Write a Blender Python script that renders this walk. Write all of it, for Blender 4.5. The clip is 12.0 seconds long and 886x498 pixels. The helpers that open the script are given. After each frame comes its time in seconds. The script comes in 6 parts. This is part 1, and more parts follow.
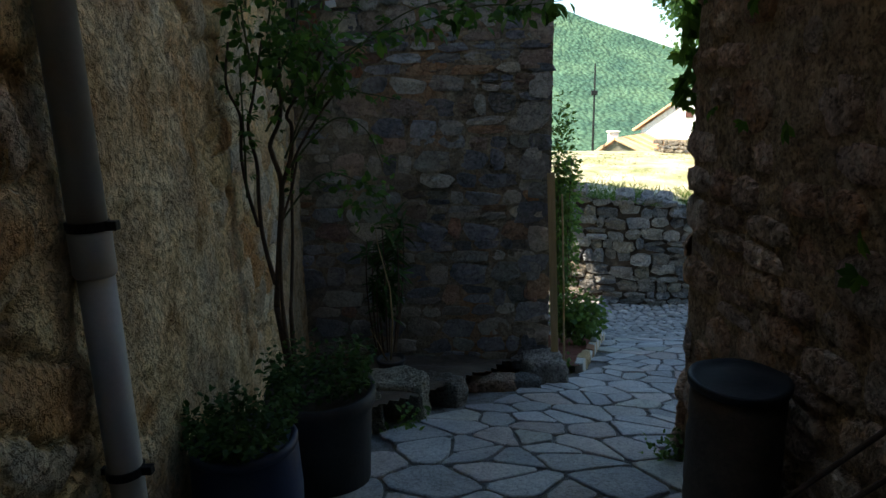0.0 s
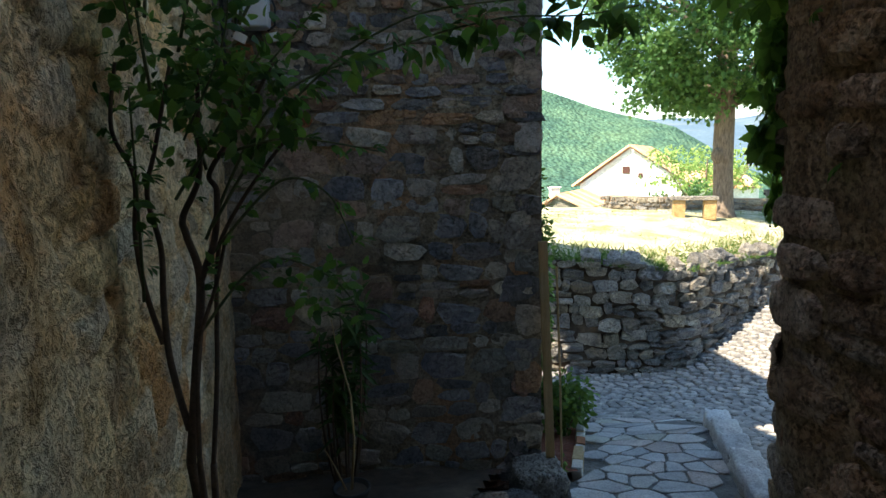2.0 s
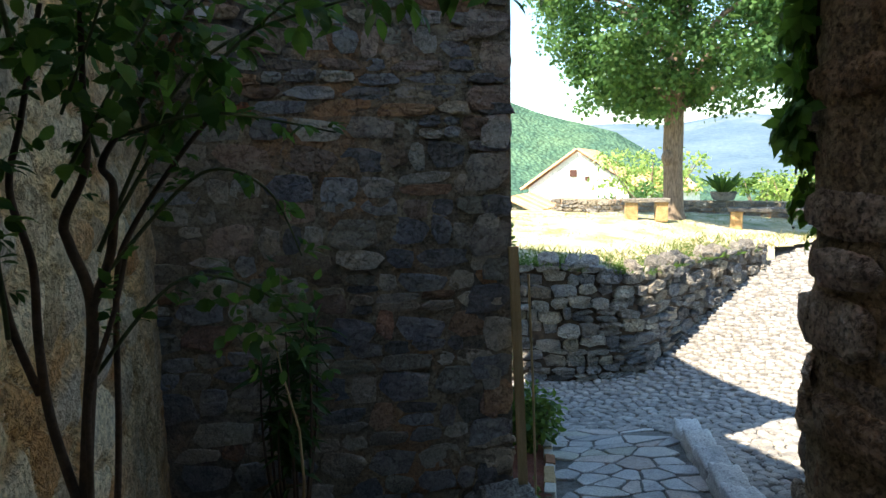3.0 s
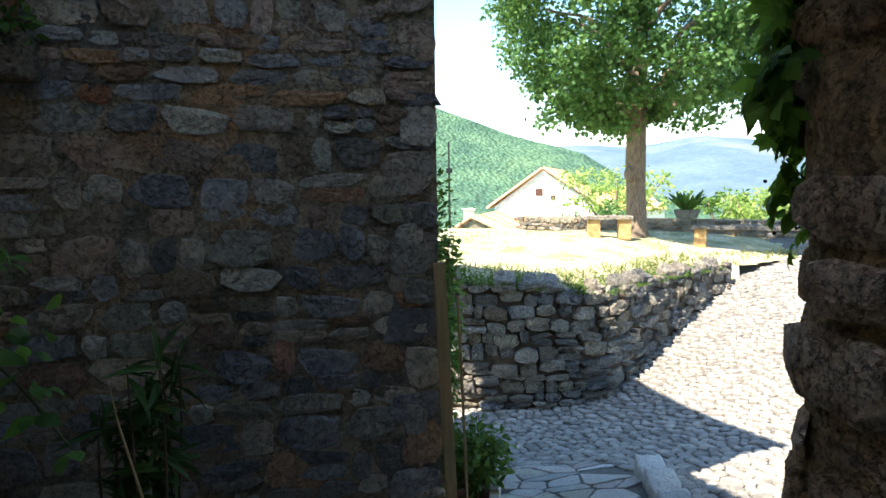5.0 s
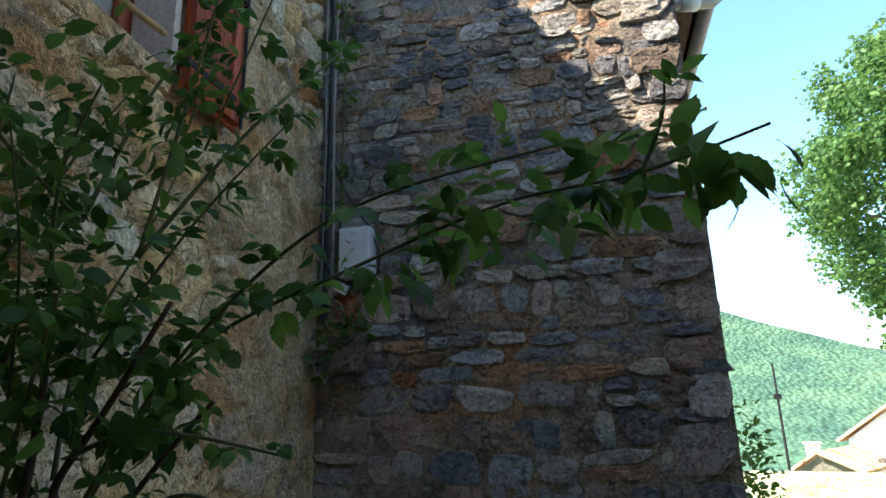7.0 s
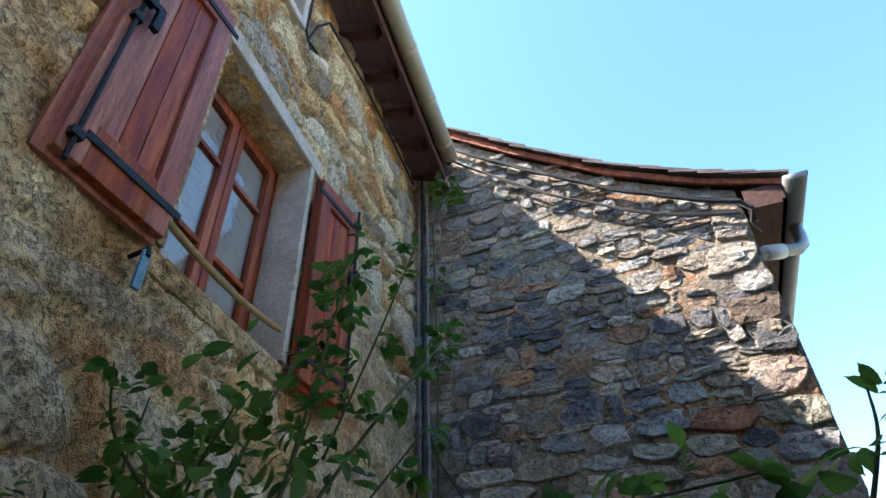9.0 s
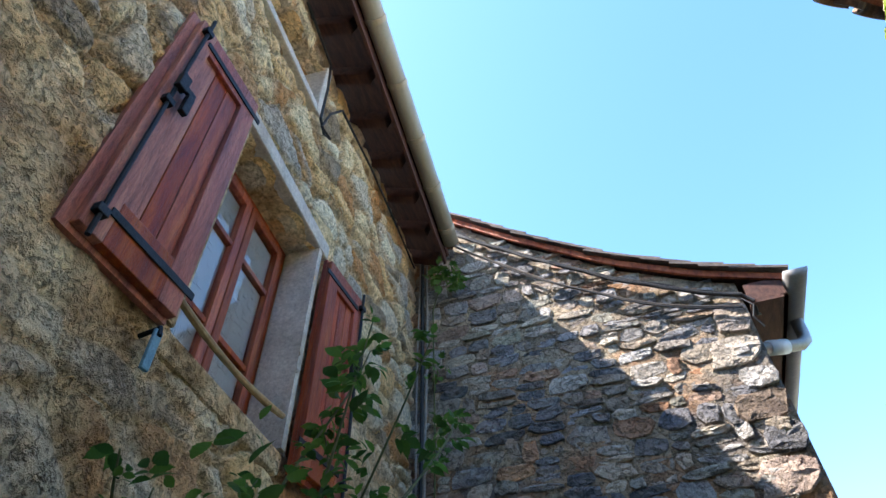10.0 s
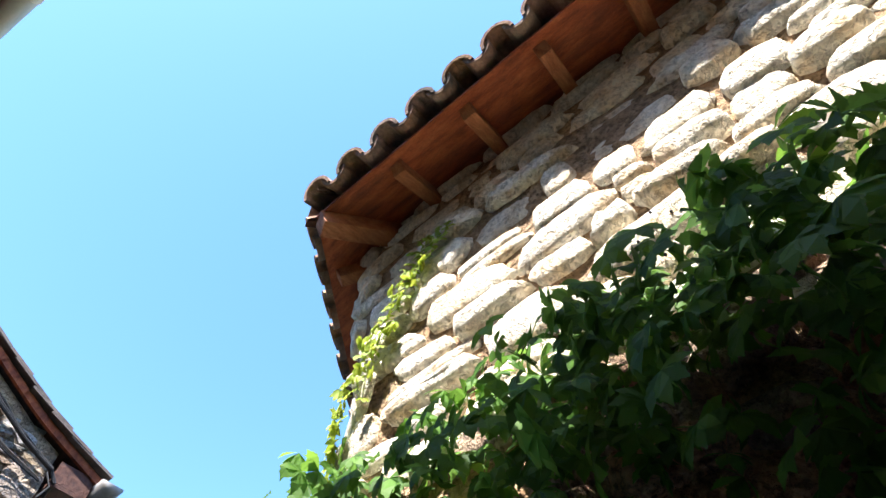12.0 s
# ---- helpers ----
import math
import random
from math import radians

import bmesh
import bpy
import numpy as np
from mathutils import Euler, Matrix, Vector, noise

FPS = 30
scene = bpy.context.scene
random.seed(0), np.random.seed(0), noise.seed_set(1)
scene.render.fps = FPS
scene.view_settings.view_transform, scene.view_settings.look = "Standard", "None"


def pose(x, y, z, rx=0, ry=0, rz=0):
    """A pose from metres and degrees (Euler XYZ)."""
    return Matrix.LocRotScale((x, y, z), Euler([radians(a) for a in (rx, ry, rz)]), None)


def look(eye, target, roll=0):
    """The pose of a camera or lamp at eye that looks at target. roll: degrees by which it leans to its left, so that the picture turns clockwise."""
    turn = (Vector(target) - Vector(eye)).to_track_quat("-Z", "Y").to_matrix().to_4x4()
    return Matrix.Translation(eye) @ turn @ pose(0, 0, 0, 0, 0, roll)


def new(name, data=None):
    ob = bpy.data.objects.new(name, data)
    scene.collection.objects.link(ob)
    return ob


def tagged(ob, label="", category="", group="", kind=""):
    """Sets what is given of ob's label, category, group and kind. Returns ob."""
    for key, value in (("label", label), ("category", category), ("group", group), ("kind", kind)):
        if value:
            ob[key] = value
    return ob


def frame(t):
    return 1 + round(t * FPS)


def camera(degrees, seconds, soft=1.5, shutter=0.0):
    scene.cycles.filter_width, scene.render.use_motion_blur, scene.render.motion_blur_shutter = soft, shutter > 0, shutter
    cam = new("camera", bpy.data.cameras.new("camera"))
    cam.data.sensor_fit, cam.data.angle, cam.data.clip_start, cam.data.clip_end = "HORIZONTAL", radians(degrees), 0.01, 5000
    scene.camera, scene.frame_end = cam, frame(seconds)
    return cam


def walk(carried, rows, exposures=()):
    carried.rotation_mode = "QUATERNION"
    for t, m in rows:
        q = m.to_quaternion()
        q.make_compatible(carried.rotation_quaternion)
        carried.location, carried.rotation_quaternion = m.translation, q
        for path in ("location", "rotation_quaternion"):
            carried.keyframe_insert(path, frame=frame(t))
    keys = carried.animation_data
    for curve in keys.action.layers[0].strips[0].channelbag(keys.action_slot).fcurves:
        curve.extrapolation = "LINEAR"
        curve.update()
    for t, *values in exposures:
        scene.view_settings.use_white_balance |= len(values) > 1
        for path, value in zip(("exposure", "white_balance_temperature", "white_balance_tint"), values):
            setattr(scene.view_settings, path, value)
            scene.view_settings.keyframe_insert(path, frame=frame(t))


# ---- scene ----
cam = camera(71.8, 12.0)
PATH = [
    (0, (-0.019, 0.127, 1.494), (-0.024, 2.077, 1.049), -1.3),
    (0.5, (-0.118, 0.378, 1.511), (-0.114, 2.342, 1.133), -1.5),
    (1, (-0.161, 0.719, 1.507), (-0.106, 2.69, 1.174), -1.3),
    (1.5, (-0.195, 0.982, 1.499), (-0.073, 2.957, 1.208), -1.3),
    (2, (-0.255, 1.238, 1.502), (-0.054, 3.209, 1.227), -1.2),
    (2.5, (-0.292, 1.484, 1.465), (0.014, 3.443, 1.202), -1.1),
    (2.7, (-0.301, 1.598, 1.466), (0.042, 3.551, 1.2), -1.2),
    (4.3, (-0.027, 2.166, 1.32), (0.39, 4.107, 1.08), -1.2),
    (4.5, (0.018, 2.22, 1.317), (0.473, 4.154, 1.085), -0.9),
    (5, (0.175, 2.356, 1.34), (0.642, 4.29, 1.137), -0.9),
    (5.5, (0.178, 2.401, 1.377), (0.595, 4.356, 1.291), -1.6),
    (6, (0.244, 2.389, 1.466), (0.421, 4.377, 1.593), -1.5),
    (6.5, (0.296, 2.359, 1.556), (0.128, 4.324, 1.889), -1.7),
    (7, (0.326, 2.317, 1.61), (-0.129, 4.19, 2.142), -1.5),
    (7.5, (0.310, 2.305, 1.657), (-0.279, 4.074, 2.382), -1.1),
    (7.7, (0.302, 2.307, 1.674), (-0.305, 4.031, 2.484), -1.2),
    (9.3, (0.176, 2.297, 1.764), (-0.356, 3.712, 3.074), -1.8),
    (9.5, (0.155, 2.288, 1.766), (-0.366, 3.672, 3.113), -1.7),
    (10, (0.132, 2.272, 1.776), (-0.325, 3.578, 3.220), -1.0),
    (10.5, (0.126, 2.260, 1.822), (-0.036, 3.553, 3.339), -0.9),
    (11, (0.118, 2.255, 1.856), (0.343, 3.393, 3.485), -2.4),
    (11.5, (0.129, 2.253, 1.885), (0.653, 3.136, 3.601), -4.4),
    (12, (0.137, 2.258, 1.892), (0.965, 2.833, 3.619), -6.0),
]
EXPOSURES = [(0.0, 1.4, 7300, 10), (1.5, 1.58, 7300, 10), (2.5, 1.78, 7300, 10), (4.5, 1.85, 7200, 10), (5.5, 1.9, 7200, 10), (6.5, 1.93, 7050, 10), (7.5, 2.1, 6900, 11), (9.5, 2.1, 6500, 13),
             (10.5, 2.05, 6400, 14), (12.0, 2.0, 6300, 14)]
walk(cam, [(t, look(eye, target, roll)) for t, eye, target, roll in PATH], EXPOSURES)

# ---- world and sun ----
SUN_WAY = Vector((4.12, 2.08, -6.32)).normalized()      # the way the sunlight travels
SUN_UP = math.asin(-SUN_WAY.z)
world = bpy.data.worlds.new("sky")
scene.world = world
world.use_nodes = True
wn = world.node_tree
sky = wn.nodes.new("ShaderNodeTexSky")
sky.sky_type, sky.sun_disc = "NISHITA", False
sky.sun_elevation = SUN_UP
sky.sun_rotation = math.atan2(-SUN_WAY.x, -SUN_WAY.y)
sky.air_density, sky.dust_density, sky.ozone_density = 1.0, 0.4, 0.5
bg = wn.nodes["Background"]
bg.inputs[1].default_value = 0.15
tone = wn.nodes.new("ShaderNodeHueSaturation")
tone.inputs["Hue"].default_value, tone.inputs["Saturation"].default_value = 0.495, 1.2
wn.links.new(sky.outputs[0], tone.inputs["Color"])
wn.links.new(tone.outputs[0], bg.inputs[0])
sun_data = bpy.data.lights.new("sun", "SUN")
sun_data.energy, sun_data.angle, sun_data.color = 5.0, radians(0.53), (1.0, 0.94, 0.84)
sun = new("sun", sun_data)
sun.matrix_world = look((-20, -10, 30), Vector((-20, -10, 30)) + SUN_WAY)


# ---- materials ----
def mat(name, cols, scale=6.0, rough=0.9, bump=0.3, fine=60.0, vary=0.0, island=False, metal=0.0, stains=None, stains2=None, stain_scale=1.3,
        stain_amount=0.5, coarse=0.5, sheen=0.0, spec=0.4, stretch=(1, 1, 1), grain=0.45, depth=0.02, tints=None, tint_mix=0.5, pits=0.0, cracks=0.0, bare=False):
    """A rough natural surface: colours mixed by noise at two sizes, stains, value change from piece to piece, and relief."""
    m = bpy.data.materials.new(name)
    m.use_nodes = True
    nt = m.node_tree
    N, L = nt.nodes, nt.links
    b = N["Principled BSDF"]
    b.inputs["Roughness"].default_value, b.inputs["Metallic"].default_value = rough, metal
    b.inputs["Specular IOR Level"].default_value = spec
    geo = N.new("ShaderNodeNewGeometry")
    mp = N.new("ShaderNodeMapping")
    mp.inputs["Scale"].default_value = stretch
    L.new(geo.outputs["Position"], mp.inputs["Vector"])
    pos = mp.outputs[0]

    def noise_node(s, detail, roughness=0.6):
        n = N.new("ShaderNodeTexNoise")
        n.inputs["Scale"].default_value, n.inputs["Detail"].default_value, n.inputs["Roughness"].default_value = s, detail, roughness
        L.new(pos, n.inputs["Vector"])
        return n
    n1, n2 = noise_node(scale, 6), noise_node(fine, 4, 0.7)
    ramp = N.new("ShaderNodeValToRGB")
    el = ramp.color_ramp.elements
    for i, c in enumerate(cols):
        p = 0.32 + 0.36 * i / max(1, len(cols) - 1)
        e = el[i] if i < 2 else el.new(p)
        e.position, e.color = p, (*c, 1)
    L.new(n1.outputs[0], ramp.inputs[0])
    col = ramp.outputs[0]
    for k, (tint, tint_scale, amount) in enumerate(((stains, stain_scale, stain_amount), (stains2, stain_scale * 1.7, stain_amount * 0.9))):
        if not tint:
            continue
        n3 = noise_node(tint_scale, 8, 0.65)
        if k:
            shift = N.new("ShaderNodeVectorMath")
            shift.operation = "ADD"
            shift.inputs[1].default_value = (13.1, 7.7, 3.3)
            L.new(pos, shift.inputs[0])
            L.new(shift.outputs[0], n3.inputs["Vector"])
        r3 = N.new("ShaderNodeMapRange")
        r3.inputs[1].default_value, r3.inputs[2].default_value = 0.52, 0.64
        r3.inputs[4].default_value = amount
        L.new(n3.outputs[0], r3.inputs[0])
        mx = N.new("ShaderNodeMix")
        mx.data_type = "RGBA"
        L.new(r3.outputs[0], mx.inputs[0])
        L.new(col, mx.inputs[6])
        mx.inputs[7].default_value = (*tint, 1)
        col = mx.outputs[2]
    if tints:
        # each stone takes one of a few natural colours
        tr = N.new("ShaderNodeValToRGB")
        tr.color_ramp.interpolation = "CONSTANT"
        te = tr.color_ramp.elements
        for i, c in enumerate(tints):
            e = te[i] if i < 2 else te.new(i / len(tints))
            e.position, e.color = i / len(tints), (*c, 1)
        tm = N.new("ShaderNodeMix")
        tm.data_type = "RGBA"
        tm.inputs[0].default_value = tint_mix
        if bare:
            at = N.new("ShaderNodeAttribute")
            at.attribute_name = "stone"
            L.new(at.outputs["Fac"], tr.inputs[0])
            am = N.new("ShaderNodeAttribute")
            am.attribute_name = "bare"
            ml = N.new("ShaderNodeMath")
            ml.operation = "MULTIPLY"
            ml.inputs[1].default_value = tint_mix
            L.new(am.outputs["Fac"], ml.inputs[0])
            L.new(ml.outputs[0], tm.inputs[0])
        else:
            tw = N.new("ShaderNodeTexWhiteNoise")
            tw.noise_dimensions = "1D"
            L.new(geo.outputs["Random Per Island"] if island else N.new("ShaderNodeObjectInfo").outputs["Random"], tw.inputs["W"])
            L.new(tw.outputs[0], tr.inputs[0])
        L.new(col, tm.inputs[6])
        L.new(tr.outputs[0], tm.inputs[7])
        col = tm.outputs[2]
    hsv = N.new("ShaderNodeHueSaturation")
    L.new(col, hsv.inputs["Color"])
    mr = N.new("ShaderNodeMapRange")
    mr.inputs[1].default_value, mr.inputs[2].default_value = 0.3, 0.7
    mr.inputs[3].default_value, mr.inputs[4].default_value = 1 - coarse * 0.5, 1 + coarse * 0.5
    L.new(n2.outputs[0], mr.inputs[0])
    val = mr.outputs[0]
    if vary:
        if island:
            src = geo.outputs["Random Per Island"]
        else:
            src = N.new("ShaderNodeObjectInfo").outputs["Random"]
        rv = N.new("ShaderNodeMapRange")
        rv.inputs[3].default_value, rv.inputs[4].default_value = 1 - vary, 1 + vary
        L.new(src, rv.inputs[0])
        mm = N.new("ShaderNodeMath")
        mm.operation = "MULTIPLY"
        L.new(val, mm.inputs[0])
        L.new(rv.outputs[0], mm.inputs[1])
        val = mm.outputs[0]
        wh = N.new("ShaderNodeTexWhiteNoise")
        wh.noise_dimensions = "1D"
        L.new(src, wh.inputs["W"])
        hr = N.new("ShaderNodeMapRange")
        hr.inputs[3].default_value, hr.inputs[4].default_value = 0.5 - 0.035 * vary, 0.5 + 0.02 * vary
        L.new(wh.outputs[0], hr.inputs[0])
        L.new(hr.outputs[0], hsv.inputs["Hue"])
        sr = N.new("ShaderNodeMapRange")
        sr.inputs[3].default_value, sr.inputs[4].default_value = 1 - 0.9 * vary, 1 + 0.8 * vary
        w2 = N.new("ShaderNodeMath")
        w2.operation = "FRACT"
        w3 = N.new("ShaderNodeMath")
        w3.operation = "MULTIPLY"
        w3.inputs[1].default_value = 7.31
        L.new(wh.outputs[0], w3.inputs[0])
        L.new(w3.outputs[0], w2.inputs[0])
        L.new(w2.outputs[0], sr.inputs[0])
        L.new(sr.outputs[0], hsv.inputs["Saturation"])
    relief = None
    for amount, kind in ((pits, "pit"), (cracks, "crack")):
        # pits and fine cracks, darker in colour and lower in relief
        if not amount:
            continue
        pn = noise_node(48.0 if kind == "pit" else 11.0, 3 if kind == "pit" else 5, 0.6)
        src = pn.outputs[0]
        if kind == "crack":
            sb = N.new("ShaderNodeMath")
            sb.operation = "SUBTRACT"
            sb.inputs[1].default_value = 0.5
            L.new(src, sb.inputs[0])
            ab = N.new("ShaderNodeMath")
            ab.operation = "ABSOLUTE"
            L.new(sb.outputs[0], ab.inputs[0])
            src = ab.outputs[0]
        pr = N.new("ShaderNodeMapRange")
        pr.inputs[1].default_value, pr.inputs[2].default_value = (0.36, 0.47) if kind == "pit" else (0.0, 0.028)
        L.new(src, pr.inputs[0])
        mark_tone = N.new("ShaderNodeMapRange")
        mark_tone.inputs[3].default_value = 1 - amount
        L.new(pr.outputs[0], mark_tone.inputs[0])
        pm = N.new("ShaderNodeMath")
        pm.operation = "MULTIPLY"
        L.new(val, pm.inputs[0])
        L.new(mark_tone.outputs[0], pm.inputs[1])
        val = pm.outputs[0]
        rl = N.new("ShaderNodeMath")
        rl.operation = "MULTIPLY_ADD"
        rl.inputs[1].default_value = 0.5
        L.new(pr.outputs[0], rl.inputs[0])
        if relief:
            L.new(relief, rl.inputs[2])
        else:
            rl.inputs[2].default_value = 0.0
        relief = rl.outputs[0]
    L.new(val, hsv.inputs["Value"])
    out_col = hsv.outputs[0]
    L.new(out_col, b.inputs["Base Color"])
    if bump:
        add = N.new("ShaderNodeMath")
        add.operation = "MULTIPLY_ADD"
        add.inputs[1].default_value = grain
        L.new(n2.outputs[0], add.inputs[0])
        L.new(n1.outputs[0], add.inputs[2])
        high = add.outputs[0]
        if relief:
            ad = N.new("ShaderNodeMath")
            L.new(high, ad.inputs[0])
            L.new(relief, ad.inputs[1])
            high = ad.outputs[0]
        bp = N.new("ShaderNodeBump")
        bp.inputs["Strength"].default_value, bp.inputs["Distance"].default_value = bump, depth
        L.new(high, bp.inputs["Height"])
        L.new(bp.outputs[0], b.inputs["Normal"])
    return m


def leaf_mat(name, col, col2, gloss=0.45, through_light=0.35):
    """Leaves: a glossy skin over a body that lets some light through; each leaf differs a little."""
    m = bpy.data.materials.new(name)
    m.use_nodes = True
    N, L = m.node_tree.nodes, m.node_tree.links
    b = N["Principled BSDF"]
    geo = N.new("ShaderNodeNewGeometry")
    ramp = N.new("ShaderNodeValToRGB")
    ramp.color_ramp.elements[0].color, ramp.color_ramp.elements[1].color = (*col, 1), (*col2, 1)
    L.new(geo.outputs["Random Per Island"], ramp.inputs[0])
    L.new(ramp.outputs[0], b.inputs["Base Color"])
    b.inputs["Roughness"].default_value, b.inputs["Specular IOR Level"].default_value = gloss + 0.08, 0.3
    tr = N.new("ShaderNodeBsdfTranslucent")
    hs = N.new("ShaderNodeHueSaturation")
    hs.inputs["Hue"].default_value, hs.inputs["Value"].default_value = 0.48, 1.7
    L.new(ramp.outputs[0], hs.inputs["Color"])
    L.new(hs.outputs[0], tr.inputs[0])
    mx = N.new("ShaderNodeMixShader")
    mx.inputs[0].default_value = through_light
    L.new(b.outputs[0], mx.inputs[1])
    L.new(tr.outputs[0], mx.inputs[2])
    L.new(mx.outputs[0], N["Material Output"].inputs[0])
    return m


M_RENDER = mat("old_lime_render", [(0.38, 0.235, 0.105), (0.74, 0.54, 0.305), (0.87, 0.71, 0.46)], 5, 0.95, 0.9, 38, stains=(0.58, 0.25, 0.065), stain_scale=1.5, stain_amount=0.6, stains2=(0.46, 0.38, 0.28), coarse=0.6, grain=0.8, depth=0.026,
               tints=[(0.95, 0.75, 0.43), (0.50, 0.46, 0.39), (0.88, 0.58, 0.25), (0.97, 0.87, 0.63), (0.58, 0.26, 0.08), (0.72, 0.62, 0.45), (0.96, 0.73, 0.39), (0.33, 0.26, 0.18), (0.90, 0.79, 0.57)], tint_mix=0.85, bare=True, pits=0.35, cracks=0.14)
M_MORTAR = mat("lime_mortar", [(0.17, 0.14, 0.105), (0.34, 0.27, 0.19), (0.46, 0.37, 0.255)], 5, 0.95, 0.9, 42, coarse=0.55, grain=0.8, depth=0.022, stains=(0.11, 0.11, 0.128), stain_scale=0.9, stain_amount=0.75, stains2=(0.46, 0.23, 0.11), pits=0.2, cracks=0.4)
M_STONE = mat("grey_wall_stone", [(0.14, 0.14, 0.155), (0.33, 0.30, 0.265), (0.54, 0.475, 0.39)], 4, 0.9, 0.9, 36, vary=0.34, stains=(0.08, 0.084, 0.105), stain_scale=0.8, stain_amount=0.66, coarse=0.5, grain=0.7, depth=0.022, pits=0.18, cracks=0.4,
               tints=[(0.28, 0.285, 0.32), (0.50, 0.41, 0.29), (0.60, 0.51, 0.38), (0.15, 0.155, 0.185), (0.40, 0.38, 0.27), (0.52, 0.26, 0.12), (0.46, 0.44, 0.42), (0.64, 0.56, 0.43), (0.20, 0.20, 0.22), (0.36, 0.23, 0.15)], tint_mix=0.5)
M_STONE_J = mat("grey_wall_stone_rest", [(0.14, 0.14, 0.155), (0.33, 0.30, 0.265), (0.54, 0.475, 0.39)], 4, 0.9, 0.9, 36, vary=0.34, stains=(0.08, 0.084, 0.105), stain_scale=0.8, stain_amount=0.66, coarse=0.5, grain=0.7, depth=0.022, pits=0.18, cracks=0.4,
               tints=[(0.28, 0.285, 0.32), (0.50, 0.41, 0.29), (0.60, 0.51, 0.38), (0.15, 0.155, 0.185), (0.40, 0.38, 0.27), (0.52, 0.26, 0.12), (0.46, 0.44, 0.42), (0.64, 0.56, 0.43), (0.20, 0.20, 0.22), (0.36, 0.23, 0.15)], tint_mix=0.5, island=True)
M_BRICKISH = mat("red_stone", [(0.28, 0.12, 0.065), (0.46, 0.22, 0.12)], 9, 0.9, 0.8, 50, vary=0.3, coarse=0.6, stains=(0.18, 0.15, 0.14), stain_scale=4, stain_amount=0.6, pits=0.3, cracks=0.4)
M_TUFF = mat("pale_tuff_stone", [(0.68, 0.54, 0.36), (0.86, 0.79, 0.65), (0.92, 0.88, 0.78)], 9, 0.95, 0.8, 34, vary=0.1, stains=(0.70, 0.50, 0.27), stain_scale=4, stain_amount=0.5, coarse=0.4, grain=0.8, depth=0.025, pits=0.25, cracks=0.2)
M_OCHRE = mat("ochre_block", [(0.34, 0.20, 0.08), (0.52, 0.34, 0.16)], 8, 0.95, 0.8, 40, coarse=0.6, pits=0.3)
# reddish brown stone, with the lower wall's shade mixed into the colour
M_TUFF_BROWN = mat("brown_block_with_shade", [(0.32, 0.19, 0.11), (0.50, 0.335, 0.22), (0.62, 0.46, 0.33)], 7, 0.95, 1.0, 34, vary=0.22, island=True, stains=(0.36, 0.19, 0.10), stain_scale=2.5, stain_amount=0.6, coarse=0.7, grain=0.9, depth=0.035, pits=0.4, cracks=0.4)
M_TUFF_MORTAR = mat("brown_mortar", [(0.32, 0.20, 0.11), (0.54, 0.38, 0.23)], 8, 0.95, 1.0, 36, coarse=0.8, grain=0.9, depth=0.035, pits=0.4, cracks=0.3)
M_DRYSTONE = mat("dry_wall_limestone", [(0.10, 0.10, 0.10), (0.23, 0.215, 0.19), (0.40, 0.35, 0.27)], 6, 0.9, 1.0, 40, vary=0.3, stains=(0.07, 0.07, 0.078), stain_scale=3.0, stain_amount=0.6, coarse=0.8, grain=0.8, depth=0.035, pits=0.45, cracks=0.4,
                 tints=[(0.24, 0.24, 0.24), (0.36, 0.31, 0.23), (0.15, 0.15, 0.155), (0.30, 0.27, 0.22), (0.42, 0.36, 0.26), (0.27, 0.20, 0.14)], tint_mix=0.45)
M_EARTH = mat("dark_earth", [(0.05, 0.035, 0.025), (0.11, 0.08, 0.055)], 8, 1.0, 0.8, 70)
M_MULCH = mat("red_bark_mulch", [(0.10, 0.03, 0.02), (0.24, 0.08, 0.045)], 25, 1.0, 1.0, 90)
M_FLAG = mat("grey_flagstone", [(0.28, 0.28, 0.28), (0.42, 0.41, 0.40), (0.55, 0.52, 0.48)], 4, 0.75, 0.5, 50, vary=0.2, stains=(0.42, 0.34, 0.28), stain_scale=1.8, stain_amount=0.4, coarse=0.5, pits=0.25, cracks=0.2,
             tints=[(0.44, 0.44, 0.45), (0.52, 0.51, 0.48), (0.35, 0.36, 0.38), (0.52, 0.41, 0.35), (0.47, 0.47, 0.47), (0.45, 0.43, 0.33), (0.40, 0.41, 0.42)], tint_mix=0.5)
M_JOINT = mat("cement_joint", [(0.11, 0.105, 0.10), (0.21, 0.20, 0.185)], 10, 0.95, 0.8, 80, pits=0.4)
M_COBBLE = mat("lane_cobble", [(0.16, 0.152, 0.145), (0.27, 0.255, 0.235), (0.36, 0.33, 0.29)], 6, 0.85, 0.5, 60, vary=0.25, island=True)
M_GRASS = mat("dry_grass_ground", [(0.16, 0.19, 0.07), (0.40, 0.36, 0.23), (0.54, 0.48, 0.35)], 1.4, 1.0, 0.9, 30, coarse=0.7, stains=(0.20, 0.24, 0.08), stain_scale=0.8, stain_amount=0.5)
M_BLADES = leaf_mat("grass_blades", (0.10, 0.15, 0.03), (0.38, 0.34, 0.17), 0.7, 0.3)
M_PVC = mat("grey_plastic_pipe", [(0.42, 0.42, 0.41), (0.50, 0.49, 0.47)], 3, 0.45, 0.05, 60, coarse=0.1, stains=(0.32, 0.30, 0.26), stain_amount=0.3)
M_GUTTER = mat("cream_gutter", [(0.52, 0.44, 0.30), (0.62, 0.54, 0.39)], 3, 0.5, 0.05, 60, coarse=0.1, stains=(0.35, 0.29, 0.2), stain_amount=0.35)
M_ZINC = mat("zinc", [(0.30, 0.29, 0.28), (0.42, 0.40, 0.38)], 4, 0.45, 0.08, 60, metal=0.6, coarse=0.2)
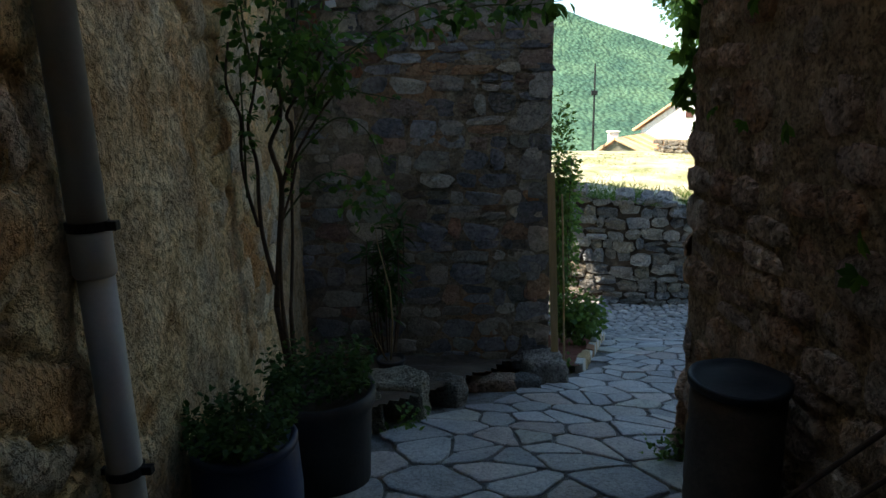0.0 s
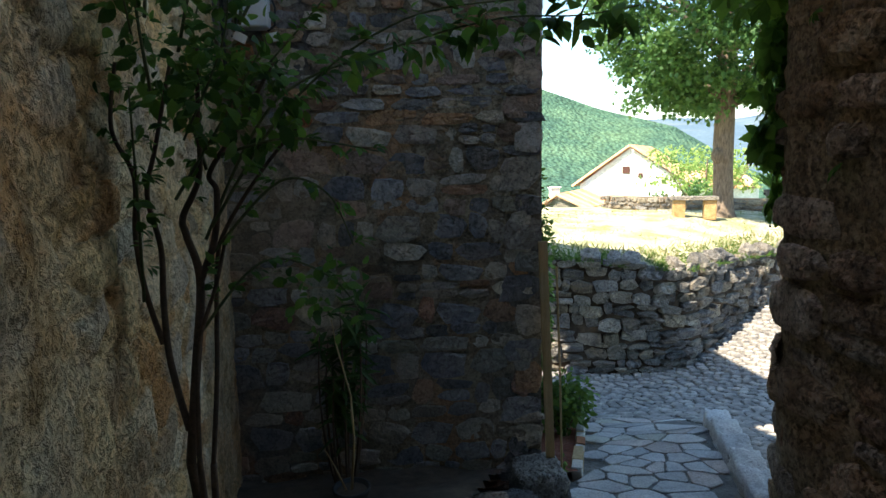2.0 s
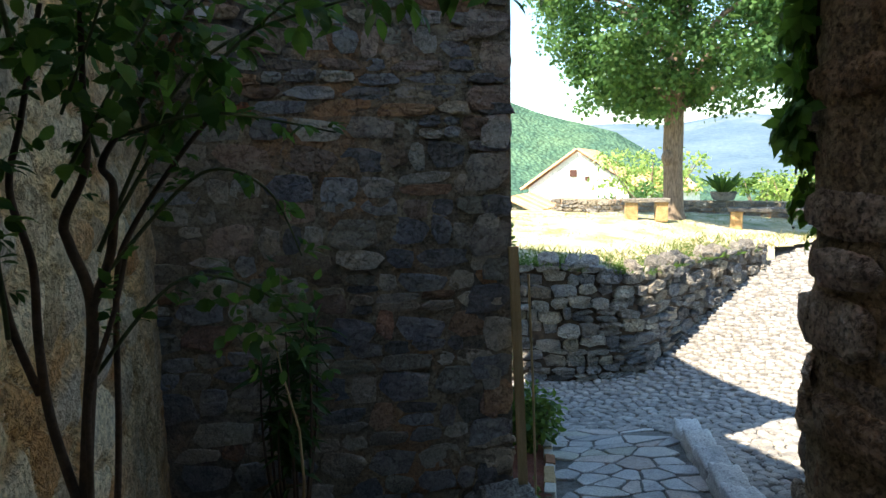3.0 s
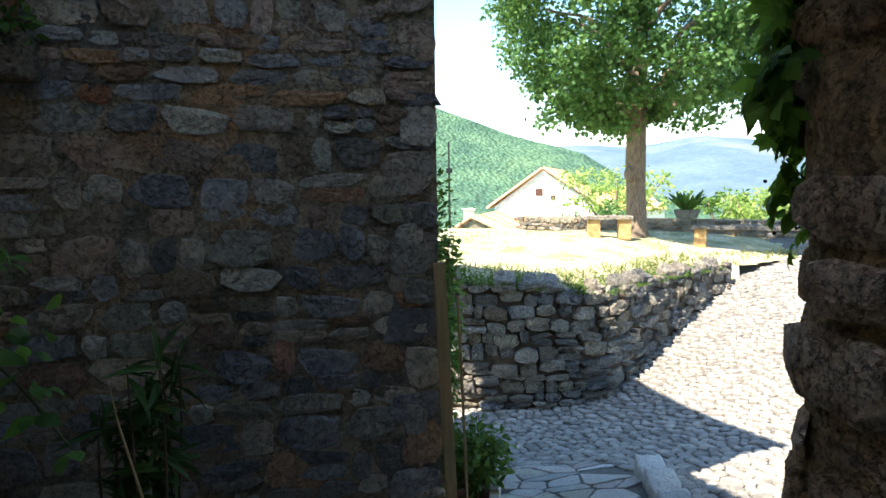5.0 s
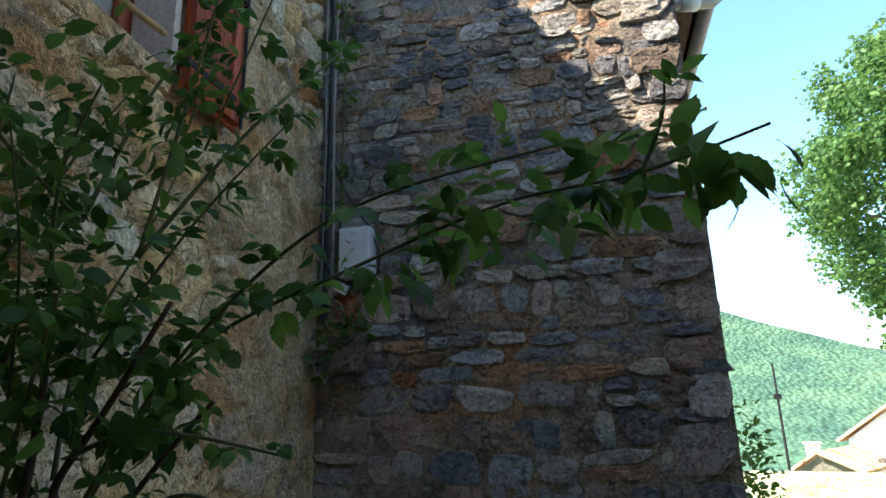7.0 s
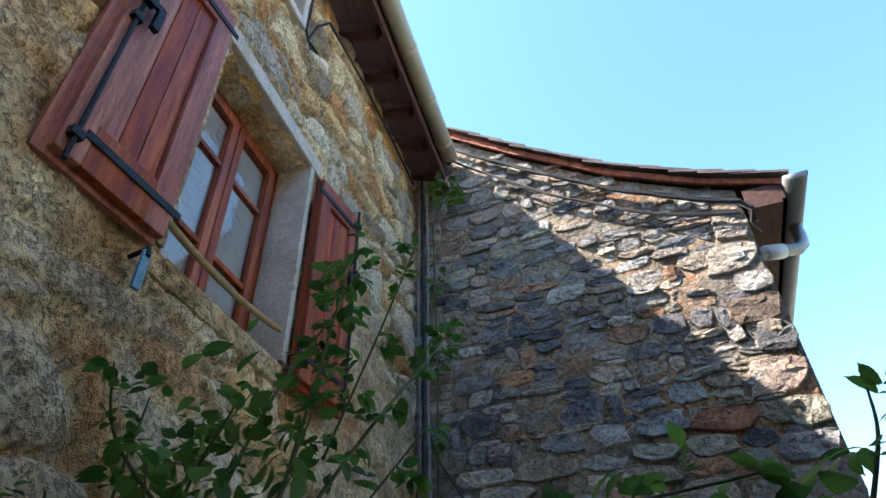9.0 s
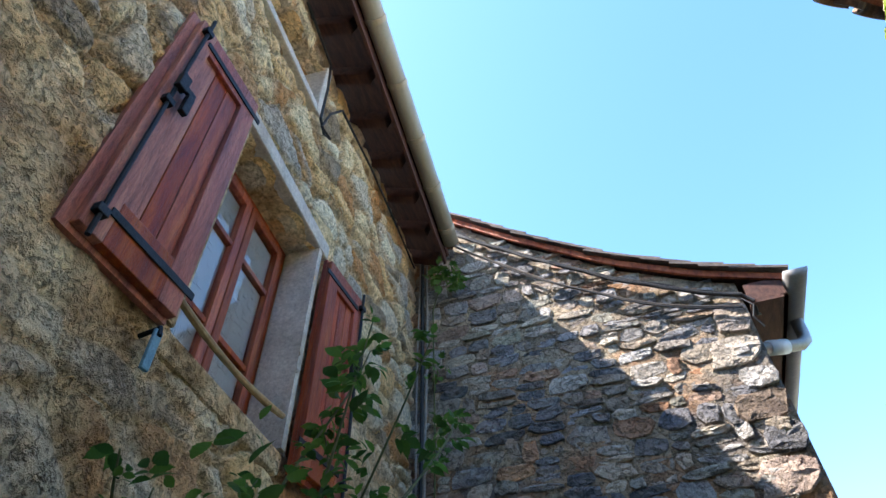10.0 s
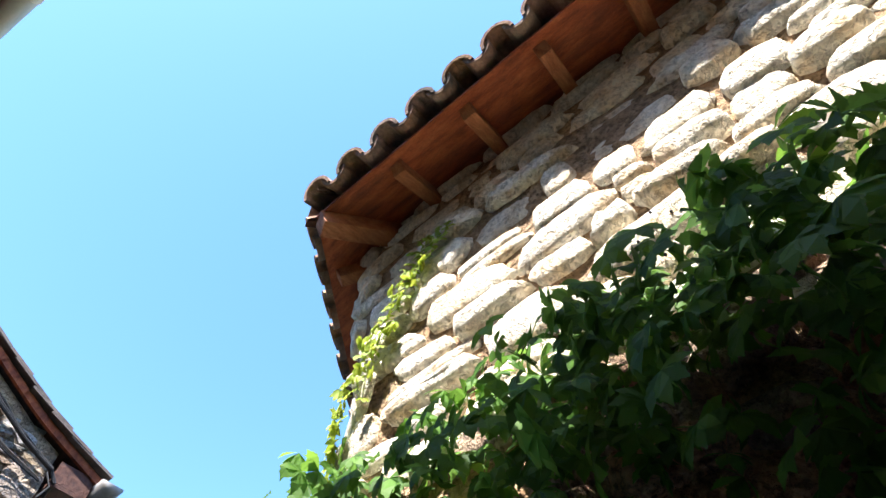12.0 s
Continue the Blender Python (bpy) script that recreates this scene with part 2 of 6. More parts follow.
M_SHUTTER = mat("red_stained_wood", [(0.20, 0.036, 0.018), (0.40, 0.085, 0.03), (0.52, 0.15, 0.05)], 5, 0.42, 0.35, 70, stretch=(6, 6, 0.7), coarse=0.6, vary=0.22, stains=(0.17, 0.04, 0.045), stain_amount=0.5, cracks=0.35)
M_SOFFIT = mat("red_brown_boards", [(0.17, 0.036, 0.016), (0.34, 0.082, 0.03), (0.44, 0.125, 0.045)], 5, 0.7, 0.35, 60, stretch=(5, 1, 3), coarse=0.6, stains=(0.12, 0.03, 0.02), stain_amount=0.6, cracks=0.3)
M_RAFTER = mat("weathered_rafter", [(0.26, 0.085, 0.036), (0.44, 0.175, 0.075)], 6, 0.8, 0.4, 60, stretch=(1, 6, 3), coarse=0.6, cracks=0.3)
M_DARKWOOD = mat("dark_eave_wood", [(0.05, 0.022, 0.018), (0.12, 0.05, 0.035)], 6, 0.8, 0.4, 60, stretch=(5, 1, 4))
M_PALEWOOD = mat("yellow_pine", [(0.36, 0.24, 0.11), (0.52, 0.36, 0.18)], 5, 0.7, 0.3, 60, stretch=(7, 7, 0.6), coarse=0.4)
M_TILE = mat("old_clay_tile", [(0.17, 0.13, 0.11), (0.34, 0.20, 0.13), (0.42, 0.29, 0.20)], 7, 0.95, 0.6, 60, vary=0.3, island=True, stains=(0.12, 0.11, 0.10), stain_scale=5, stain_amount=0.7)
M_ROOF_ORANGE = mat("orange_clay_tile", [(0.46, 0.24, 0.12), (0.60, 0.36, 0.20)], 2, 0.95, 0.6, 30, vary=0.25, island=True)
M_SLATE = mat("dark_roof_slate", [(0.06, 0.05, 0.048), (0.13, 0.10, 0.085)], 6, 0.85, 0.5, 60, vary=0.3, island=True)
M_IRON = mat("black_iron", [(0.012, 0.012, 0.014), (0.03, 0.03, 0.032)], 12, 0.5, 0.2, 90, metal=0.5)
M_CABLE = mat("black_cable", [(0.012, 0.012, 0.013), (0.028, 0.028, 0.03)], 12, 0.55, 0.1, 90)
M_CABLE_BROWN = mat("brown_cable", [(0.05, 0.04, 0.035), (0.11, 0.09, 0.075)], 12, 0.5, 0.1, 90)
M_CABLE_GREY = mat("grey_cable", [(0.26, 0.24, 0.22), (0.36, 0.33, 0.30)], 12, 0.6, 0.1, 90)
M_WHITE = mat("white_plastic", [(0.66, 0.67, 0.68), (0.76, 0.77, 0.78)], 5, 0.4, 0.04, 60, coarse=0.1, stains=(0.5, 0.5, 0.48), stain_amount=0.3)
M_PLASTER = mat("pale_plaster", [(0.50, 0.46, 0.40), (0.66, 0.62, 0.55)], 7, 0.95, 0.5, 60, stains=(0.38, 0.32, 0.25), stain_scale=3, stain_amount=0.5)
M_HOUSE = mat("white_limewash", [(0.74, 0.71, 0.66), (0.86, 0.84, 0.80)], 1.2, 0.95, 0.4, 12, stains=(0.62, 0.54, 0.45), stain_scale=0.6, stain_amount=0.5)
M_BLUE = mat("blue_barrel_plastic", [(0.012, 0.03, 0.085), (0.02, 0.045, 0.12)], 3, 0.45, 0.06, 60, coarse=0.2, stains=(0.05, 0.06, 0.08), stain_amount=0.4)
M_POT = mat("dark_pot", [(0.02, 0.02, 0.02), (0.04, 0.038, 0.036)], 4, 0.6, 0.1, 60)
M_TERRA = mat("terracotta_trough", [(0.28, 0.12, 0.06), (0.38, 0.18, 0.10)], 5, 0.9, 0.3, 60)
M_BARK = mat("tree_bark", [(0.09, 0.065, 0.045), (0.24, 0.18, 0.13)], 9, 0.95, 1.0, 50, stretch=(3, 3, 0.6))
M_STEM = mat("brown_stem", [(0.06, 0.035, 0.022), (0.13, 0.08, 0.05)], 20, 0.8, 0.4, 90)
M_CANE = mat("green_cane", [(0.05, 0.07, 0.02), (0.12, 0.13, 0.05)], 12, 0.7, 0.2, 90)
M_ROSE = leaf_mat("rose_leaves", (0.026, 0.078, 0.016), (0.09, 0.205, 0.034), 0.45, 0.45)
M_VINE = leaf_mat("creeper_leaves", (0.045, 0.125, 0.018), (0.13, 0.28, 0.04), 0.5, 0.5)
M_MAPLE = leaf_mat("tree_leaves", (0.035, 0.10, 0.03), (0.09, 0.19, 0.05), 0.45, 0.35)
M_SHOOT = leaf_mat("young_shoot_leaves", (0.20, 0.30, 0.03), (0.34, 0.42, 0.06), 0.5, 0.35)
M_BUSH = leaf_mat("bush_leaves", (0.04, 0.10, 0.02), (0.12, 0.22, 0.04), 0.5, 0.35)
M_HERB = leaf_mat("herb_leaves", (0.02, 0.06, 0.012), (0.05, 0.11, 0.02), 0.5, 0.3)
# forest green paled towards blue, so the haze sits in the colour
M_FOREST = mat("hazy_forest_slope", [(0.045, 0.10, 0.075), (0.065, 0.135, 0.09), (0.095, 0.175, 0.11)], 0.02, 1.0, 0.0, 0.12, coarse=0.7, spec=0.1, stains=(0.12, 0.20, 0.11), stain_scale=0.008, stain_amount=0.4)
# the blue of distant haze is put into the ridge's colour
M_RIDGE = mat("haze_blue_ridge", [(0.07, 0.115, 0.16), (0.11, 0.16, 0.20)], 0.004, 1.0, 0.0, 0.05, coarse=0.3, spec=0.0, stains=(0.22, 0.24, 0.20), stain_scale=0.0015, stain_amount=0.5)
M_VALLEY = mat("valley_fields", [(0.10, 0.17, 0.06), (0.20, 0.25, 0.11), (0.34, 0.33, 0.20)], 0.02, 1.0, 0.0, 0.4, coarse=0.6, spec=0.1)


# ---- mesh helpers ----
def part(name, bm, material, parent=None, label=""):
    me = bpy.data.meshes.new(name)
    if isinstance(bm, tuple):
        me.from_pydata(*bm)
    else:
        bmesh.ops.recalc_face_normals(bm, faces=bm.faces)
        bm.to_mesh(me)
        bm.free()
    me.materials.append(material)
    ob = new(name, me)
    ob.parent = parent
    if label:
        ob["label"] = label
    return ob


def smooth(ob):
    ob.data.polygons.foreach_set("use_smooth", [True] * len(ob.data.polygons))
    return ob


def empty(name, x, y, z, label, category, group="", kind="", turn=0):
    e = new(name)
    e.matrix_world = pose(x, y, z, 0, 0, turn)
    return tagged(e, label, category, group, kind)


def box(bm, x0, x1, y0, y1, z0, z1, bevel=0.0, m=None):
    r = bmesh.ops.create_cube(bm, size=1, matrix=Matrix.LocRotScale(((x0 + x1) / 2, (y0 + y1) / 2, (z0 + z1) / 2), None, (x1 - x0, y1 - y0, z1 - z0)))
    vs = r["verts"]
    if bevel:
        es = list({e for v in vs for e in v.link_edges})
        out = bmesh.ops.bevel(bm, geom=es, offset=bevel, segments=2, affect="EDGES", profile=0.6)
        vs = list({v for f in out["faces"] for v in f.verts} | {v for v in vs if v.is_valid})
    if m is not None:
        bmesh.ops.transform(bm, matrix=m, verts=vs)
    return bm


def boxes(*dims, bevel=0.0):
    bm = bmesh.new()
    for d in dims:
        box(bm, *d, bevel=bevel)
    return bm


def tube(points, radii, seg=8, bm=None):
    """A round bar along points; radii: one number or one for each point."""
    bm = bm or bmesh.new()
    pts = [Vector(p) for p in points]
    rad = list(radii) if hasattr(radii, "__len__") else [radii] * len(pts)
    rings = []
    side = None
    for i, p in enumerate(pts):
        d = (pts[min(i + 1, len(pts) - 1)] - pts[max(i - 1, 0)]).normalized()
        if side is None:
            side = d.orthogonal().normalized()
        side = (side - d * side.dot(d)).normalized()
        up = d.cross(side)
        rings.append([bm.verts.new(p + rad[i] * (math.cos(a) * side + math.sin(a) * up)) for a in (2 * math.pi * k / seg for k in range(seg))])
    for a, b in zip(rings, rings[1:]):
        for k in range(seg):
            bm.faces.new((a[k], a[(k + 1) % seg], b[(k + 1) % seg], b[k]))
    bm.faces.new(rings[0][::-1])
    bm.faces.new(rings[-1])
    return bm


def lathe(profile, seg=24):
    """A turned body; profile: (radius, height) from the bottom up."""
    bm = bmesh.new()
    rings = [[bm.verts.new((r * math.cos(2 * math.pi * k / seg), r * math.sin(2 * math.pi * k / seg), z)) for k in range(seg)] for r, z in profile]
    for a, b in zip(rings, rings[1:]):
        for k in range(seg):
            bm.faces.new((a[k], a[(k + 1) % seg], b[(k + 1) % seg], b[k]))
    bm.faces.new(rings[0][::-1])
    bm.faces.new(rings[-1])
    return bm


def bend(p0, p1, sag, n=10, side=(0, 0, -1)):
    a, b, s = Vector(p0), Vector(p1), Vector(side)
    return [a.lerp(b, i / n) + s * sag * 4 * (i / n) * (1 - i / n) for i in range(n + 1)]


def stone_mesh(seed, material, n=9, square=3.2, soft=False):
    """A stone face, 1 x 1 wide in x and z and 1 deep towards -y: split and angular, or weathered round (soft)."""
    r = random.Random(seed)
    verts, faces = [], []
    if soft:
        rings = [(1.0, 0.0, 0.0), (0.98, 0.5, 0.02), (0.86, 0.86, 0.05), (0.52, 1.0, 0.08)]
    else:
        rings = [(1.0, 0.0, 0.0), (0.985, 0.78, 0.015), (0.93, 0.96, 0.04), (0.55, 1.0, 0.16)]
    base = []
    lean = r.uniform(-0.12, 0.12)
    for k in range(n):
        a = 2 * math.pi * (k + r.uniform(-0.34, 0.34)) / n
        c, s = math.cos(a), math.sin(a)
        rr = 0.5 / (abs(c) ** square + abs(s) ** square) ** (1 / square) * r.uniform(0.84 if soft else 0.80, 1.06)
        base.append((rr * c + lean * rr * s, rr * s))
    tip = (r.uniform(-0.5, 0.5), r.uniform(-0.5, 0.5))
    for f, d, j in rings:
        for x, z in base:
            slope = 0.0 if d < 0.9 or soft else tip[0] * x + tip[1] * z
            verts.append((x * f + r.uniform(-j, j) * 0.5, -d + slope + r.uniform(-1, 1) * j * 1.3, z * f + r.uniform(-j, j) * 0.5))
    for i in range(len(rings) - 1):
        for k in range(n):
            a, b = i * n + k, i * n + (k + 1) % n
            faces.append((a, b, b + n, a + n))
    verts.append((r.uniform(-0.1, 0.1), -1.0 - r.uniform(-0.1, 0.14), r.uniform(-0.1, 0.1)))
    last = len(verts) - 1
    for k in range(n):
        faces.append(((len(rings) - 1) * n + k, (len(rings) - 1) * n + (k + 1) % n, last))
    me = bpy.data.meshes.new("stone")
    me.from_pydata(verts, [], faces)
    me.materials.append(material)
    if soft:
        me.polygons.foreach_set("use_smooth", [True] * len(me.polygons))
    return me


def courses(length, z0, z1, h, w, seed, jitter=0.35):
    """Cells (centre along, centre up, width, height) of rough courses over a length."""
    r = random.Random(seed)
    out, z = [], z0
    while z < z1:
        hh = h * r.uniform(1 - jitter, 1 + jitter)
        s = -r.uniform(0, w)
        while s < length:
            ww = w * r.uniform(0.5, 1.7)
            if r.random() < 0.22 and hh > h * 0.9:
                k = r.uniform(0.4, 0.6)
                out.append((s + ww / 2, z + hh * k / 2, ww, hh * k))
                out.append((s + ww / 2, z + hh * (1 + k) / 2, ww, hh * (1 - k)))
            else:
                out.append((s + ww / 2, z + hh / 2 + r.uniform(-0.08, 0.08) * hh, ww, hh * r.uniform(0.9, 1.12)))
            s += ww
        z += hh
    return out


def place_stones(cells, parent, meshes, rest_material, frame_at, depth, joint, keep, limit, seed, special=None, twist=0.05, shift=0.0):
    """Stones on a wall: up to limit of those for which keep() holds are pieces of their own, the rest one joined mesh.
    frame_at(s, z) gives the matrix whose -y looks out of the wall."""
    r = random.Random(seed)
    V, F = [], []
    count = 0
    for s, z, w, h in cells:
        m4 = frame_at(s, z)
        if m4 is None:
            continue
        d = depth * r.uniform(0.5, 1.5)
        m4 = m4 @ Matrix.Translation((0, 0, r.uniform(-shift, shift) * h)) @ Matrix.Rotation(r.uniform(-twist, twist), 4, "Y") @ Matrix.Diagonal((max(0.03, w - joint), d, max(0.025, h - joint), 1))
        me = r.choice(meshes)
        if special and r.random() < 0.032:
            me = special
        if count < limit and keep(s, z):
            ob = new("stone", me)
            ob.parent = parent
            ob.matrix_world = m4
            count += 1
        else:
            base = len(V)
            V += [tuple(m4 @ v.co) for v in me.vertices]
            F += [tuple(base + i for i in p.vertices) for p in me.polygons]
    if V:
        rest = part("stone_rest", (V, [], F), rest_material, parent)
        tagged(rest, kind="stuff")
    return count


LEAF = {
    "oval": ([(0, 0), (0.22, 0.25), (0.26, 0.5), (0.15, 0.8), (0, 1), (-0.15, 0.8), (-0.26, 0.5), (-0.22, 0.25)]),
    "lobed": ([(0, 0), (0.3, 0.12), (0.5, 0.35), (0.28, 0.45), (0.36, 0.78), (0.12, 0.66), (0, 1), (-0.12, 0.66), (-0.36, 0.78), (-0.28, 0.45), (-0.5, 0.35), (-0.3, 0.12)]),
    "rose": ([(0, 0), (0.10, 0.06), (0.20, 0.20), (0.27, 0.26), (0.27, 0.38), (0.32, 0.46), (0.28, 0.58), (0.29, 0.66), (0.21, 0.76), (0.17, 0.86), (0.06, 0.95), (0, 1.08), (-0.06, 0.95), (-0.17, 0.86), (-0.21, 0.76), (-0.29, 0.66), (-0.28, 0.58), (-0.32, 0.46), (-0.27, 0.38), (-0.27, 0.26), (-0.20, 0.20), (-0.10, 0.06)]),
    "finger": ([(0, 0), (0.07, 0.12), (0.16, 0.30), (0.19, 0.36), (0.25, 0.50), (0.22, 0.54), (0.27, 0.66), (0.20, 0.70), (0.19, 0.80), (0.11, 0.86), (0, 1.05), (-0.11, 0.86), (-0.19, 0.80), (-0.20, 0.70), (-0.27, 0.66), (-0.22, 0.54), (-0.25, 0.50), (-0.19, 0.36), (-0.16, 0.30), (-0.07, 0.12)]),
    "blade": ([(-0.05, 0), (0.05, 0), (0.035, 0.6), (0, 1), (-0.035, 0.6)]),
    "strap": ([(-0.05, 0), (0.05, 0), (0.10, 0.4), (0.06, 0.75), (0, 1), (-0.06, 0.75), (-0.10, 0.4)]),
}


class Leaves:
    """Collects single leaves, each folded a little along its midrib, into one mesh."""

    def __init__(self, shape, seed):
        self.shape, self.r, self.V, self.F = LEAF[shape], random.Random(seed), [], []

    def add(self, at, way, size, face=None, droop=0.25):
        r = self.r
        way = Vector(way).normalized()
        face = Vector(face) if face is not None else Vector((r.gauss(0, 0.5), r.gauss(0, 0.5), 1))
        side = way.cross(face)
        if side.length < 1e-3:
            side = way.orthogonal()
        side.normalize()
        up = side.cross(way)
        fold, b = r.uniform(0.1, 0.35), len(self.V)
        for x, y in self.shape:
            p = Vector(at) + size * (side * x + way * y + up * (abs(x) * fold - droop * y * y))
            self.V.append(tuple(p))
        self.F.append(tuple(range(b, b + len(self.shape))))

    def cloud(self, centre, radius, n, size, shell=0.5):
        r = self.r
        for _ in range(n):
            v = Vector((r.gauss(0, 1), r.gauss(0, 1), r.gauss(0, 1))).normalized()
            k = r.uniform(shell, 1.0)
            p = Vector(centre) + Vector((v.x * radius[0], v.y * radius[1], v.z * radius[2])) * k
            w = v + Vector((r.gauss(0, 0.7), r.gauss(0, 0.7), r.gauss(-0.3, 0.5)))
            self.add(p, w, size * r.uniform(0.6, 1.3), v + Vector((r.gauss(0, 0.5), r.gauss(0, 0.5), r.gauss(0.4, 0.5))))

    def mesh(self):
        return (self.V, [], self.F)


def canopy(m, scale, depth):
    """Tree crowns over a wooded slope: rounded cells in relief, shade between painted in."""
    N, L = m.node_tree.nodes, m.node_tree.links
    b = N["Principled BSDF"]
    geo = N.new("ShaderNodeNewGeometry")
    v = N.new("ShaderNodeTexVoronoi")
    v.inputs["Scale"].default_value = scale
    L.new(geo.outputs["Position"], v.inputs["Vector"])
    bp = N.new("ShaderNodeBump")
    bp.invert = True
    bp.inputs["Strength"].default_value, bp.inputs["Distance"].default_value = 1.0, depth
    L.new(v.outputs["Distance"], bp.inputs["Height"])
    L.new(bp.outputs[0], b.inputs["Normal"])
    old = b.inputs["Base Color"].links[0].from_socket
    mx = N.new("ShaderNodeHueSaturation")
    # colour darkens from crown centre to gap, as shade would
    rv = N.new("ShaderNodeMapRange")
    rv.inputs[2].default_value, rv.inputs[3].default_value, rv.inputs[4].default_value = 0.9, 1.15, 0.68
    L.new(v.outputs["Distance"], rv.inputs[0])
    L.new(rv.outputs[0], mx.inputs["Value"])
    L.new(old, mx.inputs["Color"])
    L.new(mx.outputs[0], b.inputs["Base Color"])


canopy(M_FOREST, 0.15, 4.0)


# ---- the ground's heights ----
def spline_surface(points):
    """A thin-plate surface through a few known heights."""
    P = np.array(points, float)
    d = np.linalg.norm(P[:, None, :2] - P[None, :, :2], axis=2)
    K = np.where(d > 0, d * d * np.log(d + 1e-9), 0) + np.eye(len(P)) * 0.3
    Q = np.c_[np.ones(len(P)), P[:, :2]]
    A = np.block([[K, Q], [Q.T, np.zeros((3, 3))]])
    w = np.linalg.solve(A, np.r_[P[:, 2], 0, 0, 0])

    def height(x, y):
        r = np.hypot(P[:, 0] - x, P[:, 1] - y) + 1e-9
        return float((w[:len(P)] * r * r * np.log(r)).sum() + w[-3] + w[-2] * x + w[-1] * y)
    return height


lane_z = spline_surface([(0, -3, 0.25), (0, 0, 0), (0, 1.2, -0.10), (0, 2.5, -0.27), (0.5, 4.2, -0.72), (-1, 5.2, -0.95), (1, 5.9, -1.15), (2, 7, -1.42), (2.5, 8.3, -1.75),
                         (3, 9.5, -2.1), (2.7, 11.5, -2.2), (4.5, 11, -2.16), (5.1, 11, -2.08), (7, 12, -1.45), (8.9, 13.1, -0.80), (10, 14.5, -0.45), (12, 12, -0.5), (8, 9, -1.25),
                         (5.7, 8, -1.6), (4, 6.5, -1.35), (3.3, 7.2, -1.4), (6, 5, -1.0), (9, 6, -0.8), (3, 4.5, -0.95)])
lawn_z = spline_surface([(1.5, 13, 0.0), (3.2, 13.0, 0.0), (4.0, 11.6, -0.25), (5.2, 11.35, -0.40), (7.0, 12.1, -0.42), (8.4, 12.9, -0.45), (9.3, 13.6, -0.42), (8.5, 16.15, 0.02),
                         (6.7, 15, 0.08), (11, 17, -0.05), (12, 17.5, -0.15), (7, 20, -0.1), (15, 16, -0.2), (2, 18, 0.1), (12, 13.4, -0.42)])
WALL_LINE = [(0.9, 12.3), (2.7, 11.46), (3.7, 11.12), (4.5, 11.0), (5.05, 11.05), (5.45, 11.3), (6.2, 11.75), (7.5, 12.45), (8.9, 13.15)]


# ---- ground sheet, hills ----
def crest(az):
    """How high the wooded hill stands over the eye's level, as a slope, by the bearing in degrees."""
    table = [(-180, 0.10), (-60, 0.12), (-10, 0.15), (4, 0.155), (10.4, 0.142), (15.9, 0.103), (20, 0.078), (24.1, 0.058), (26.5, 0.045), (29, 0.015), (32, -0.02), (36, -0.045), (46, -0.05), (90, 0.02), (180, 0.10)]
    return float(np.interp(az, [a for a, _ in table], [b for _, b in table]))


def ground():
    rings = [0.0, 3, 6, 9, 12, 15, 18, 22, 28, 38, 55, 80, 130, 220, 380, 600, 900, 1300, 1900, 2800, 4200]
    n = 120
    V, F = [], []
    for r in rings:
        for k in range(n):
            a = 2 * math.pi * k / n
            x, y = 3 + r * math.sin(a), 8 + r * math.cos(a)
            near = -2.6 if y > 5 else -0.9
            far = float(np.interp(r, [15, 28, 55, 130, 380, 4200], [-2.6, -4.5, -9, -28, -70, -90]))
            V.append((x, y, near if r < 15 else min(near, far)))
    for i in range(len(rings) - 1):
        for k in range(n):
            F.append((i * n + k, i * n + (k + 1) % n, (i + 1) * n + (k + 1) % n, (i + 1) * n + k))
    tagged(smooth(part("ground", (V, [], F), M_VALLEY)), "green and straw coloured valley ground beyond the village", "ground", kind="structure")


def hill(name, az0, az1, d0, d1, low, slope, material, label, rough, steps=(260, 70)):
    V, F = [], []
    na, nd = steps
    for i in range(na + 1):
        az = az0 + (az1 - az0) * i / na
        for j in range(nd + 1):
            u = j / nd
            d = d0 + (d1 - d0) * u
            top = 1.4 + slope(az) * d1
            x, y = d * math.sin(radians(az)), d * math.cos(radians(az))
            z = low + (top - low) * (u ** 1.25)
            z += rough * u * (1 - 0.6 * u) * 6 * noise.fractal(Vector((x, y, 3)) * (0.0022 if d1 < 2000 else 0.0008), 1, 2, 4)
            V.append((x, y, z))
    for i in range(na):
        for j in range(nd):
            a = i * (nd + 1) + j
            F.append((a, a + 1, a + nd + 2, a + nd + 1))
    tagged(smooth(part(name, (V, [], F), material)), label, "hill", kind="structure")


ground()
hill("backdrop_hill", -30, 62, 720, 1150, -65, crest, M_FOREST, "steep hillside covered in dense green forest, tinted bluish for haze", 9, (420, 130))
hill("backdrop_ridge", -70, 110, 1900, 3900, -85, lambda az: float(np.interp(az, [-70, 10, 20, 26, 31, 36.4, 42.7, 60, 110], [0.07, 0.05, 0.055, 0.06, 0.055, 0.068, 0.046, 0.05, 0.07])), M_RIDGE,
     "long mountain ridge far across the valley, haze painted in as blue-green", 22, (160, 40))


# ---- alley and lane surfaces ----
def sheet(name, x0, x1, y0, y1, step, height, material, label, category, inside=None, drop=0.0, wobble=0.0):
    nx, ny = round((x1 - x0) / step), round((y1 - y0) / step)
    V = [(x0 + (x1 - x0) * i / nx, y0 + (y1 - y0) * j / ny, 0) for i in range(nx + 1) for j in range(ny + 1)]
    V = [(x, y, height(x, y) - drop + wobble * noise.noise(Vector((x * 3, y * 3, 0)))) for x, y, _ in V]
    F = []
    for i in range(nx):
        for j in range(ny):
            a = i * (ny + 1) + j
            if inside is None or inside(V[a][0] + step / 2, V[a][1] + step / 2):
                F.append((a, a + ny + 1, a + ny + 2, a + 1))
    return tagged(smooth(part(name, (V, [], F), material)), label, category, kind="structure")


